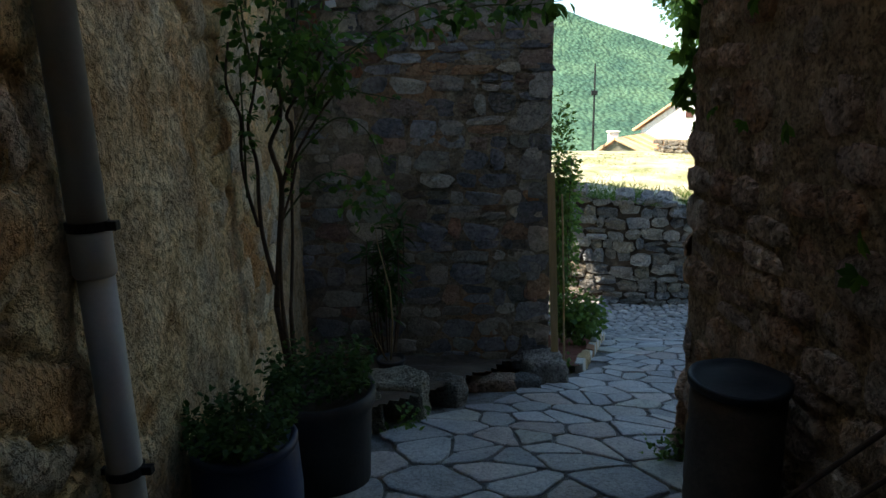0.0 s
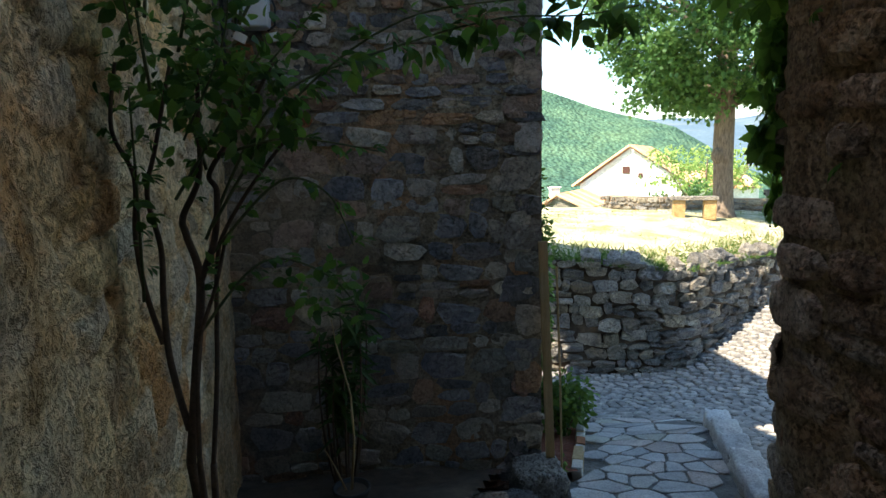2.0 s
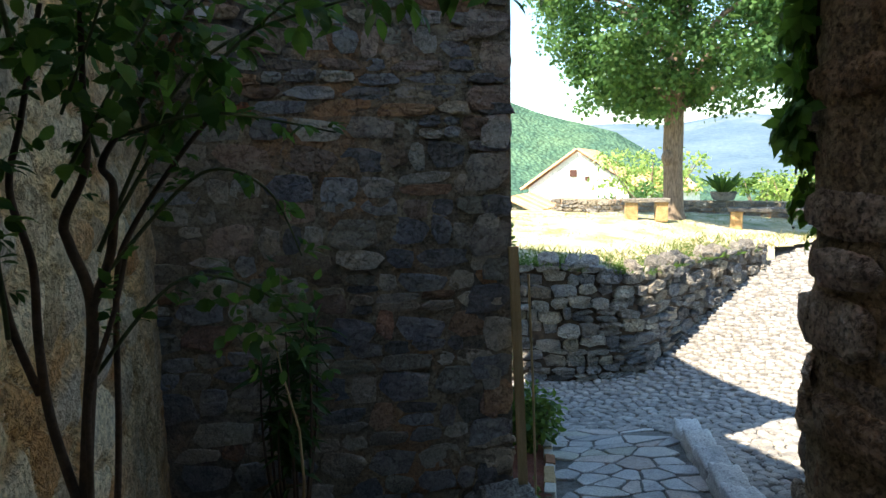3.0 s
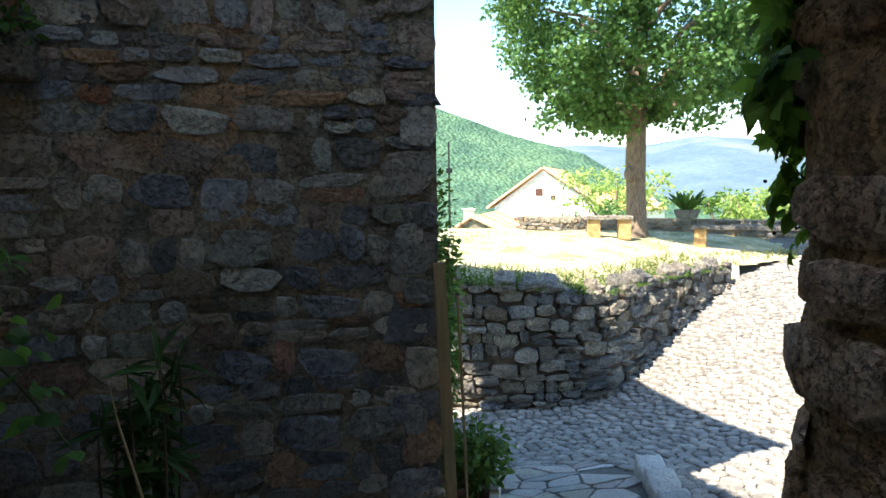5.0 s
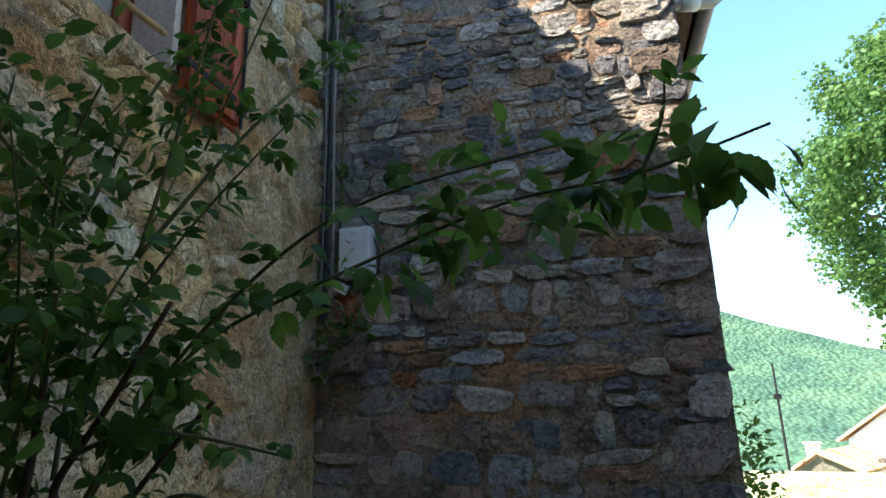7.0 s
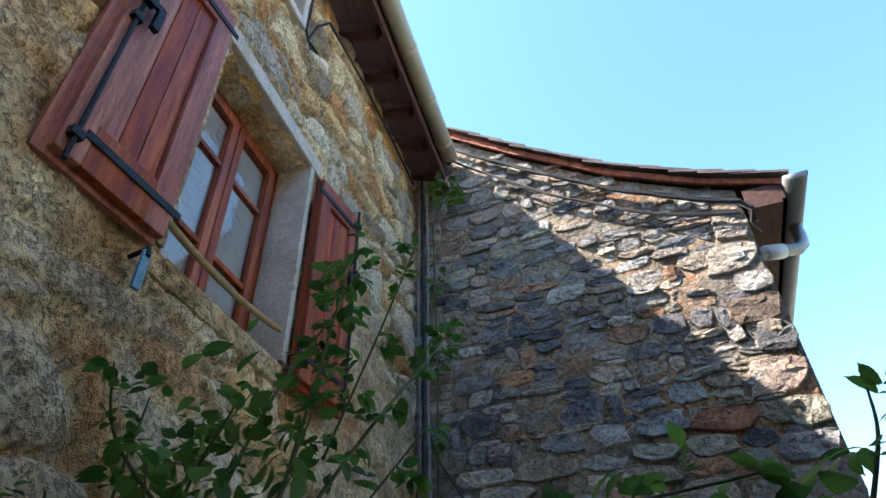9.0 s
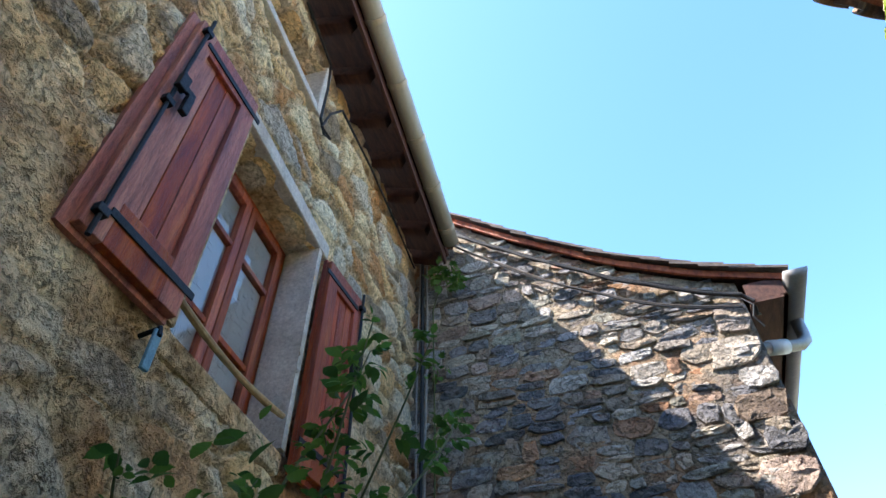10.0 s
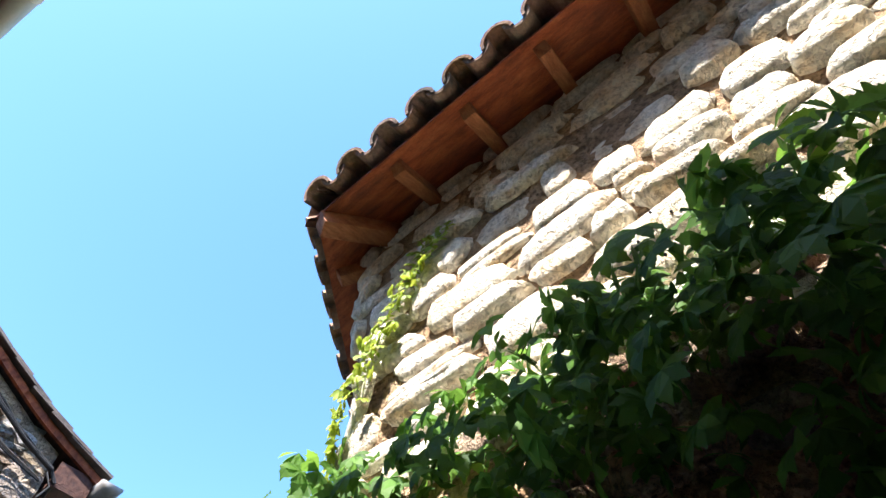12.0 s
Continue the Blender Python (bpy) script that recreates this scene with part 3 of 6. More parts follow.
pavement = sheet("pavement", -1.7, 14, -3.2, 16, 0.2, lane_z, M_JOINT, "alley and lane paved with grey flagstones and cobbles in cement joints", "paving", drop=0.022)


def behind_wall(x, y):
    xs = [p[0] for p in WALL_LINE]
    ys = [p[1] for p in WALL_LINE]
    edge = float(np.interp(x, xs, ys)) if x < 8.9 else 13.15 + (x - 8.9) * 0.25
    return y > edge + 0.18


lawn = sheet("lawn", -2, 17, 10.5, 23, 0.125, lambda x, y: lawn_z(x, y) - (0.9 if x > 8.6 and y < 13.4 else 0), M_GRASS, "sunlit terrace of dry straw-coloured grass with green patches", "lawn", inside=behind_wall, wobble=0.03)


# ---- left house ----
def left_x(y):
    return -1.10 - 0.10 * (y - 3.0)


LEFT_DIR = Vector((-0.10, 1.0, 0)).normalized()
LEFT_TURN = math.degrees(math.atan2(0.10, 1.0))
WIN = (3.36, 4.12, 2.95, 4.08)
UPWIN = (3.05, 3.78, 4.93, 5.36)


def rough_wall(y0, y1, z0, z1, holes, step, at, amp, material, name, label, back, stonework=0.0):
    """A wall with a rough face, openings through it, reveals and a back. at(s, z, out) gives the place."""
    ny, nz = round((y1 - y0) / step), round((z1 - z0) / step)
    if stonework:
        # finer where the alley passes it
        ys = np.r_[np.linspace(y0, 0.8, 60)[:-1], np.linspace(0.8, y1, round((y1 - 0.8) / step) + 1)]
        ny = len(ys) - 1
    else:
        ys = np.linspace(y0, y1, ny + 1)
    zs = np.linspace(z0, z1, nz + 1)
    for h in holes:
        for v in h[:2]:
            ys[np.abs(ys - v).argmin()] = v
        for v in h[2:]:
            zs[np.abs(zs - v).argmin()] = v

    def hole(y, z):
        return any(h[0] < y < h[1] and h[2] < z < h[3] for h in holes)
    V, F = [], []
    stone, bare_of = [], []
    for s in ys:
        for z in zs:
            p = Vector((s, z, 1.7))
            n = noise.fractal(p * 1.1, 1, 2, 3) * 0.8 + noise.fractal(p * 6.5, 0.8, 2, 4) * 0.55 + abs(noise.noise(p * 13)) * 0.35
            if stonework:
                warp = Vector((noise.noise(p * 2.5), noise.noise(p * 2.5 + Vector((9, 0, 0))), 0)) * 0.7 + Vector((noise.noise(p * 9), noise.noise(p * 9 + Vector((4, 0, 0))), 0)) * 0.16
                d, near = noise.voronoi(Vector((s * 3.6, z * 5.4, 0)) + warp)
                seen = min(1.0, max(0.0, 0.35 + 1.5 * noise.noise(p * 0.9) + 0.28 * (z - 1.4)))
                gap = d[1] - d[0]
                n = n * (1 - 0.6 * seen) + abs(noise.noise(p * 21)) * 0.4 - 1.8 * max(0.0, noise.noise(p * 15 + Vector((3, 5, 1))) - 0.28)
                n += seen * stonework * (min(0.22, gap) * 3.2 - 0.6 - 1.0 * max(0.0, 0.09 - gap) / 0.09 * (0.5 + noise.noise(p * 3)))
                n += seen * 0.7 * noise.cell(near[0] * 7.3)
                stone.append(0.5 + 0.499 * noise.cell(near[0] * 5.1))
                bare_of.append(seen * min(1.0, max(0.0, gap - 0.06) * 12))
            V.append(tuple(at(s, z, amp * n)))
    back0 = len(V)
    for s in ys:
        for z in zs:
            V.append(tuple(at(s, z, -back)))
    w = nz + 1
    solid = {}
    for i in range(ny):
        for j in range(nz):
            solid[i, j] = not hole((ys[i] + ys[i + 1]) / 2, (zs[j] + zs[j + 1]) / 2)
    for (i, j), ok in solid.items():
        if not ok:
            continue
        a = i * w + j
        F.append((a, a + w, a + w + 1, a + 1))
        F.append((back0 + a, back0 + a + 1, back0 + a + w + 1, back0 + a + w))
        for di, dj, e in ((-1, 0, (a, a + 1)), (1, 0, (a + w + 1, a + w)), (0, -1, (a + w, a)), (0, 1, (a + 1, a + w + 1))):
            if not solid.get((i + di, j + dj), False):
                F.append((e[0], e[1], back0 + e[1], back0 + e[0]))
    ob = tagged(smooth(part(name, (V, [], F), material)), label, "wall", kind="structure")
    if stonework:
        for name_of, vals in (("stone", stone), ("bare", bare_of)):
            ob.data.attributes.new(name_of, "FLOAT", "POINT").data.foreach_set("value", vals + [0.0] * (len(V) - len(vals)))
    return ob


def left_at(s, z, out):
    return Vector((left_x(s) + out, s, z))


wall_west = rough_wall(-3.2, 5.95, -1.5, 5.62, [WIN, UPWIN], 0.0165, left_at, 0.021, M_RENDER, "wall_west",
                       "old house wall in rough ochre lime render over rubble stones", 0.45, 2.0)
# dark boxes in the soil colour, added behind the window to block light
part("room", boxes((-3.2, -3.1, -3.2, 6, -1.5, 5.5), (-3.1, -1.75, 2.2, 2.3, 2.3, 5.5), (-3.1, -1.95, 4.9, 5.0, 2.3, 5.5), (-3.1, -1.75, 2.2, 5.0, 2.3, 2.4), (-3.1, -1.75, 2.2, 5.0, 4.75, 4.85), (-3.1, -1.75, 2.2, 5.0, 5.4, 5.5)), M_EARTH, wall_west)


# ---- far house ----
EDGE_X, FAR_Y = 1.0, 5.9


def rake(x):
    return float(np.interp(x, [-6.0, -1.15, -0.45, 0.26, 0.8, 1.45], [10.0, 6.24, 5.66, 5.13, 4.83, 4.57]))


def far_at(s, z, out):
    top = rake(s) - 0.10
    return Vector((s, FAR_Y - 0.001 - (out if z < top else 0.004), min(z, top)))


wall_north = rough_wall(-1.95, EDGE_X, -1.7, 6.9, [], 0.03, far_at, 0.009, M_MORTAR, "wall_north", "gable wall of dark rubble stone with reddish patches", 0.45)
side = rough_wall(FAR_Y + 0.4, 10.2, -2.6, 4.72, [], 0.2, lambda s, z, out: Vector((EDGE_X - 0.02 + out, s, z)), 0.02, M_MORTAR, "wall_east", "side wall of the stone house in grey mortar", 0.4)


# ---- right house: straight wall, rounded corner, receding wall ----
RX, RY, RR, RTURN = 1.365, 3.46, 0.28, radians(55)


def right_path(s):
    """Place and outward direction along the wall; s in metres from the start of the rounding, minus towards the start of the alley."""
    c = Vector((RX + RR, RY, 0))
    if s < 0:
        return Vector((RX, RY + s, 0)), Vector((-1, 0, 0))
    a = min(s / RR, RTURN)
    out = Vector((-math.cos(a), math.sin(a), 0))
    p = c + out * RR
    if s > RR * RTURN:
        p = p + Vector((math.sin(a), math.cos(a), 0)) * (s - RR * RTURN)
    return p, out


def right_lean(z):
    """The old wall leans out a little towards its top."""
    return max(-0.03, 0.017 * (z - 1.6))


def right_at(s, z, out):
    p, n = right_path(s)
    p = p + n * (out + right_lean(z) + 0.02 * noise.noise(Vector((s * 0.8, z * 0.8, 5))) * 2)
    return Vector((p.x, p.y, z))


wall_right = rough_wall(-6.2, 4.2, -1.9, 5.0, [], 0.04, right_at, 0.013, M_TUFF_MORTAR, "wall_right", "house wall of pale rounded tuff blocks turning a rounded corner", 0.45, 0.0)

# a plain wall that closes the alley behind the camera
tagged(part("wall_south", boxes((-2.2, 2.6, -3.7, -3.2, -0.5, 5.6)), M_RENDER), "plain rendered house wall closing the alley", "wall", kind="structure")


# unseen slab, added only to darken the start of the alley
tagged(part("ceiling", boxes((-1.3, 1.9, -3.2, 0.95, 2.75, 2.95)), M_RENDER), "unseen slab added to shade the start of the alley", "ceiling", kind="structure")


# ---- roofs ----
def tile_row(bm, a, b, r, up, down=True):
    """One half-round clay tile from a to b, arched upwards (or a trough)."""
    a, b, up = Vector(a), Vector(b), Vector(up).normalized()
    d = (b - a).normalized()
    sd = d.cross(up).normalized()
    rows = []
    for p, k in ((a, 1.0), (b, 0.82)):
        for th in (0.0, 0.018):
            rows.append([bm.verts.new(p + (r * k + th) * (math.cos(t) * sd + (1 if down else -1) * math.sin(t) * up)) for t in (math.pi * i / 8 for i in range(9))])
    for i in range(8):
        for q, w in ((0, 2), (1, 3), (0, 1), (2, 3)):
            bm.faces.new((rows[q][i], rows[q][i + 1], rows[w][i + 1], rows[w][i]))


def left_roof():
    roof = empty("roof", -1, 2, 5.6, "dark tiled eave with brown boards and exposed rafters on the rendered house", "roof", kind="structure")
    inv = roof.matrix_world.inverted()

    def add(name, bm, m, label=""):
        o = part(name, bm, m, roof, label)
        o.matrix_parent_inverse = inv
        return o
    over, z = 0.30, 5.65
    R = pose(left_x(0), 0, 0, 0, 0, LEFT_TURN)

    def t(bm):
        bmesh.ops.transform(bm, matrix=R, verts=bm.verts)
        return bm
    up = 0.42
    bm = bmesh.new()
    box(bm, -5.0, over + 0.04, -3.4, 5.82, 0, 0.03, m=Matrix.Translation((0, 0, z + 0.07)) @ Matrix.Shear("XY", 4, (0, 0)) @ pose(0, 0, 0, 0, math.degrees(math.atan(up)), 0))
    add("boarding", t(bm), M_DARKWOOD)
    bm = bmesh.new()
    for i in range(60):
        y = -3.3 + i * 0.154
        tile_row(bm, (over + 0.05, y, z + 0.085 - 0.05 * up), (-4.9, y, z + 0.10 + 4.9 * up), 0.06, (up, 0, 1))
    tagged(add("tiles", t(bm), M_TILE), kind="stuff")
    for i in range(26):
        y = -3.2 + i * 0.36
        bm = bmesh.new()
        box(bm, -0.3, over - 0.02, y - 0.04, y + 0.04, -0.10, 0.0, 0.006, m=Matrix.Translation((0, 0, z + 0.06)) @ pose(0, 0, 0, 0, math.degrees(math.atan(up)), 0))
        add("rafter", t(bm), M_DARKWOOD)
    add("fascia", t(boxes((over - 0.02, over + 0.005, -3.4, 5.80, z - 0.17, z + 0.0), bevel=0.004)), M_DARKWOOD, "dark brown fascia board")
    # gutter: an open half-round channel with sockets and an end cap
    g = empty("gutter", left_x(3) + 0.35, 3, 5.52, "cream half-round plastic gutter with ribbed sockets under the eave", "gutter")
    ginv = g.matrix_world.inverted()
    bm = bmesh.new()
    n = 12
    rows = []
    for y in (-3.4, 5.68):
        rows.append([[bm.verts.new((over + 0.075 + rr * math.cos(a), y, z - 0.03 + rr * math.sin(a))) for a in (math.pi + math.pi * k / n for k in range(n + 1))] for rr in (0.068, 0.063)])
    for k in range(n):
        bm.faces.new((rows[0][0][k], rows[0][0][k + 1], rows[1][0][k + 1], rows[1][0][k]))
        bm.faces.new((rows[0][1][k], rows[1][1][k], rows[1][1][k + 1], rows[0][1][k + 1]))
    bm.faces.new(rows[1][0])
    o = part("channel", t(bm), M_GUTTER, g)
    o.matrix_parent_inverse = ginv
    smooth(o)
    for i in range(20):
        y = 5.5 - 0.46 * i
        bm = bmesh.new()
        rr = [[bm.verts.new((over + 0.075 + q * math.cos(a), y + dy, z - 0.03 + q * math.sin(a))) for a in (math.pi + math.pi * k / n for k in range(n + 1))] for dy, q in ((-0.018, 0.069), (-0.018, 0.074), (0.018, 0.074), (0.018, 0.069))]
        for a, b in zip(rr, rr[1:]):
            for k in range(n):
                bm.faces.new((a[k], a[k + 1], b[k + 1], b[k]))
        o = part("socket", t(bm), M_GUTTER, g)
        o.matrix_parent_inverse = ginv


left_roof()


def far_roof():
    roof = empty("roof", 0, 8, 5, "dark slate roof with a sweeping verge on the stone house", "roof", kind="structure")
    inv = roof.matrix_world.inverted()

    def add(name, bm, m, label=""):
        o = part(name, bm, m, roof, label)
        o.matrix_parent_inverse = inv
        return o
    xs = np.linspace(-3.2, 1.30, 42)
    front = FAR_Y - 0.075
    bm = bmesh.new()
    for a, b in zip(xs, xs[1:]):
        vs = [bm.verts.new(p) for p in ((a, front + 0.03, rake(a) - 0.035), (b, front + 0.03, rake(b) - 0.035), (b, 10.4, rake(b) - 0.035), (a, 10.4, rake(a) - 0.035))]
        bm.faces.new(vs)
        vs2 = [bm.verts.new(v.co - Vector((0, 0, 0.022))) for v in vs]
        bm.faces.new(vs2[::-1])
        bm.faces.new((vs[0], vs[1], vs2[1], vs2[0]))
    add("boarding", bm, M_DARKWOOD)
    bm = bmesh.new()
    for a, b in zip(xs, xs[1:]):
        box(bm, 0, math.hypot(b - a, rake(b) - rake(a)) + 0.01, front + 0.012, front + 0.035, -0.05, 0.0, m=Matrix.Translation((a, 0, rake(a) - 0.035)) @ pose(0, 0, 0, 0, math.degrees(math.atan2(rake(a) - rake(b), b - a)), 0))
    add("verge_board", bm, M_SOFFIT, "red-brown verge board under the slates")
    r = random.Random(4)
    bm = bmesh.new()
    step = 0.19
    x = 1.34
    while x > -3.1:
        y = front - 0.03
        sl = math.atan2(rake(x - 0.2) - rake(x), 0.2)
        while y < 10.4:
            w = r.uniform(0.2, 0.34)
            box(bm, -0.36, 0, 0, w - 0.006, -0.008, 0.012, m=Matrix.Translation((x + r.uniform(-0.01, 0.01), y, rake(x) - 0.004 + r.uniform(0, 0.006))) @ pose(0, 0, 0, 0, math.degrees(sl) - 3, r.uniform(-1, 1)))
            y += w
        x -= step
    tagged(add("slates", bm, M_SLATE), kind="stuff")
    # boxed eave end and zinc gutter with its elbow
    add("eave_box", boxes((EDGE_X + 0.03, 1.26, FAR_Y - 0.05, 10.2, 4.42, 4.445), (1.235, 1.26, FAR_Y - 0.05, 10.2, 4.42, 4.58), (EDGE_X + 0.03, 1.234, FAR_Y - 0.05, FAR_Y - 0.02, 4.446, 4.585)), M_DARKWOOD, "dark boarded eave box")
    g = empty("gutter", 1.42, 6, 4.6, "grey zinc half-round gutter with a bent outlet pipe", "gutter")
    ginv = g.matrix_world.inverted()
    bm = bmesh.new()
    n = 12
    rows = [[[bm.verts.new((1.345 + rr * math.cos(a), y, 4.55 + rr * math.sin(a))) for a in (math.pi + math.pi * k / n for k in range(n + 1))] for rr in (0.075, 0.071)] for y in (FAR_Y - 0.14, 10.2)]
    for k in range(n):
        bm.faces.new((rows[0][0][k], rows[0][0][k + 1], rows[1][0][k + 1], rows[1][0][k]))
        bm.faces.new((rows[0][1][k], rows[1][1][k], rows[1][1][k + 1], rows[0][1][k + 1]))
    bm.faces.new(rows[0][0])
    smooth(part("channel", bm, M_ZINC, g)).matrix_parent_inverse = ginv
    pts = [(1.345, 6.25, 4.49), (1.345, 6.25, 4.39), (1.335, 6.24, 4.32), (1.29, 6.21, 4.27), (1.18, 6.15, 4.24), (1.06, 6.08, 4.21), (0.90, 6.0, 4.18)]
    smooth(part("coupling", tube(pts[-3:-1], 0.052, 12), M_WHITE, g, "white pipe coupling")).matrix_parent_inverse = ginv
    smooth(part("outlet_pipe", tube(pts, 0.042, 12), M_ZINC, g)).matrix_parent_inverse = ginv


far_roof()


def right_roof():
    roof = empty("roof", 1.5, 3, 4.9, "clay tile eave with red-brown boards and short rafters on the tuff house", "roof", kind="structure")
    inv = roof.matrix_world.inverted()

    def add(name, bm, m, label=""):
        o = part(name, bm, m, roof, label)
        o.matrix_parent_inverse = inv
        return o
    Z, up = 4.76, 0.40
    d2 = Vector((math.sin(RTURN), math.cos(RTURN), 0))
    n2 = Vector((math.cos(RTURN), -math.sin(RTURN), 0))
    hip = (Vector((1, 0, 0)) + n2).normalized()
    k = 2.6
    # boarding: two slopes that meet at the hip
    a0, a1 = Vector((0.92, -3.4, Z)), Vector((0.92, 3.57, Z))
    hip_in = a1 + hip * k / max(0.2, hip.x) + Vector((0, 0, k * up))
    b1 = a1 + d2 * 4.4
    bm = bmesh.new()

    def slab(ps, th):
        vs = [bm.verts.new(p) for p in ps]
        lo = [bm.verts.new(p - Vector((0, 0, th))) for p in ps]
        bm.faces.new(vs)
        bm.faces.new(lo[::-1])
        for i in range(len(ps)):
            j = (i + 1) % len(ps)
            bm.faces.new((vs[i], lo[i], lo[j], vs[j]))
    slab([a0, a1, hip_in, Vector((a0.x + k, a0.y, Z + k * up))], 0.025)
    slab([a1, b1, b1 + n2 * k + Vector((0, 0, k * up)), hip_in], 0.025)
    add("boarding", bm, M_SOFFIT, "red-brown soffit boards")
    for i in range(15):
        y = 3.07 - 0.44 * i
        bm = bmesh.new()
        box(bm, 0.0, 0.85, y - 0.035, y + 0.035, -0.115, -0.026, 0.006, m=Matrix.Translation((0.96, 0, Z + 0.02)) @ pose(0, 0, 0, 0, -math.degrees(math.atan(up)), 0))
        add("rafter", bm, M_RAFTER, "pale-ended short rafter")
    T2 = Matrix.Translation(a1) @ pose(0, 0, 0, 0, 0, math.degrees(math.atan2(n2.y, n2.x)))
    for i in range(8):
        bm = bmesh.new()
        box(bm, 0.03, 0.85, 0, 0.07, -0.115, -0.026, 0.006, m=T2 @ Matrix.Translation((0, 0.33 + 0.5 * i, 0)) @ pose(0, 0, 0, 0, -math.degrees(math.atan(up)), 0))
        add("rafter", bm, M_RAFTER)
    bm = bmesh.new()
    box(bm, 0.0, 1.2, -0.05, 0.05, -0.135, -0.027, 0.006, m=Matrix.Translation(a1) @ pose(0, 0, 0, 0, 0, math.degrees(math.atan2(hip.y, hip.x))) @ pose(0, 0, 0, 0, -math.degrees(math.atan(up * 0.85)), 0))
    add("hip_rafter", bm, M_RAFTER)
    # tile ends: arched covers over troughs
    bm = bmesh.new()
    for i in range(31):
        y = 3.49 - 0.235 * i
        for j in range(7):
            s0 = 0.0 + j * 0.38
            if j and y + s0 > 5.3:
                continue
            tile_row(bm, (0.83 + s0, y, Z + 0.035 + up * s0), (0.87 + s0 + 0.44, y, Z + 0.0 + up * (s0 + 0.44)), 0.075, (-up, 0, 1))
        tile_row(bm, (0.82, y - 0.118, Z + 0.085), (1.67, y - 0.118, Z + 0.06 + up * 0.8), 0.06, (-up, 0, 1), False)
    for i in range(19):
        p = a1 + d2 * (0.12 + 0.235 * i)
        for j in range(6):
            q = p + n2 * (j * 0.38 - 0.06) + Vector((0, 0, 0.02 + up * j * 0.38))
            tile_row(bm, q, q + n2 * 0.44 + Vector((0, 0, up * 0.44 - 0.02)), 0.075, (-n2 * up + Vector((0, 0, 1))))
        q = p + d2 * 0.118 - n2 * 0.07 + Vector((0, 0, 0.075))
        tile_row(bm, q, q + n2 * 0.8 + Vector((0, 0, up * 0.8)), 0.06, (-n2 * up + Vector((0, 0, 1))), False)
    for j in range(6):
        q = a1 + hip * (j * 0.4 - 0.04) + Vector((0, 0, 0.05 + up * 0.9 * j * 0.4))
        tile_row(bm, q, q + hip * 0.46 + Vector((0, 0, up * 0.9 * 0.46)), 0.10, (0, 0, 1))
    tagged(add("tiles", bm, M_TILE, "lichen-grey half-round clay tiles"), kind="stuff")


right_roof()


# ---- things in the alley ----
def place(ob, parent):
    ob.matrix_parent_inverse = parent.matrix_world.inverted()
    return ob


def downpipe():
    t = empty("downpipe", -0.906, 1.63, -0.2, "grey plastic downpipe with a socket joint clamped to the rendered wall", "drainpipe")
    smooth(part("pipe", tube([(0, 0, 0), (0, 0, 1.40)], 0.044, 20), M_PVC, t))
    smooth(part("pipe", tube([(0, 0, 1.36), (0, 0, 5.70)], 0.045, 20), M_PVC, t))
    smooth(part("socket", tube([(0, 0, 1.30), (0, 0, 1.31), (0, 0, 1.41), (0, 0, 1.42)], [0.045, 0.051, 0.051, 0.046], 20), M_PVC, t))
    for z in (0.75, 1.43, 3.2):
        c = part("clamp", tube([(0, 0, z - 0.012), (0, 0, z + 0.012)], 0.050, 20), M_IRON, t, "dark pipe clamp")
        part("bolt", boxes((0.045, 0.075, -0.012, 0.012, z - 0.012, z + 0.012), bevel=0.003), M_IRON, c)
        part("bracket", boxes((-0.12, -0.04, -0.01, 0.01, z - 0.01, z + 0.01), bevel=0.003), M_IRON, c)


downpipe()


def leafy(name, mesh_leaves, material, parent, label=""):
    return part(name, mesh_leaves.mesh(), material, parent, label)


def barrel():
    x, y = -0.79, 2.22
    g = lane_z(x, y)
    t = empty("barrel_planter", x, y, g, "blue plastic barrel used as a planter full of small green plants", "planter")
    h = 0.30 - g
    smooth(part("barrel", lathe([(0.17, 0), (0.185, 0.02), (0.20, h * 0.35), (0.205, h * 0.6), (0.198, h * 0.9), (0.185, h * 0.965), (0.183, h)], 32), M_BLUE, t))
    smooth(part("rim", lathe([(0.172, h - 0.03), (0.196, h - 0.028), (0.199, h - 0.008), (0.190, h + 0.006), (0.174, h + 0.004), (0.168, h - 0.03)], 32), M_BLUE, t))
    part("soil", lathe([(0.17, h - 0.06), (0.168, h - 0.02), (0.05, h + 0.01)], 20), M_EARTH, t)
    lv = Leaves("oval", 11)
    r = random.Random(3)
    for _ in range(150):
        a, q = r.uniform(0, 6.28), 0.17 * math.sqrt(r.random())
        top = Vector((q * math.cos(a) * 1.5, q * math.sin(a) * 1.5, h + r.uniform(0.05, 0.15)))
        for k in range(9):
            lv.add(top.lerp(Vector((q * math.cos(a), q * math.sin(a), h)), k / 9), (r.gauss(0, 1), r.gauss(0, 1), r.gauss(0.3, 0.5)), r.uniform(0.022, 0.04))
    leafy("foliage", lv, M_HERB, t, "fine green leaves spilling over the rim")


barrel()


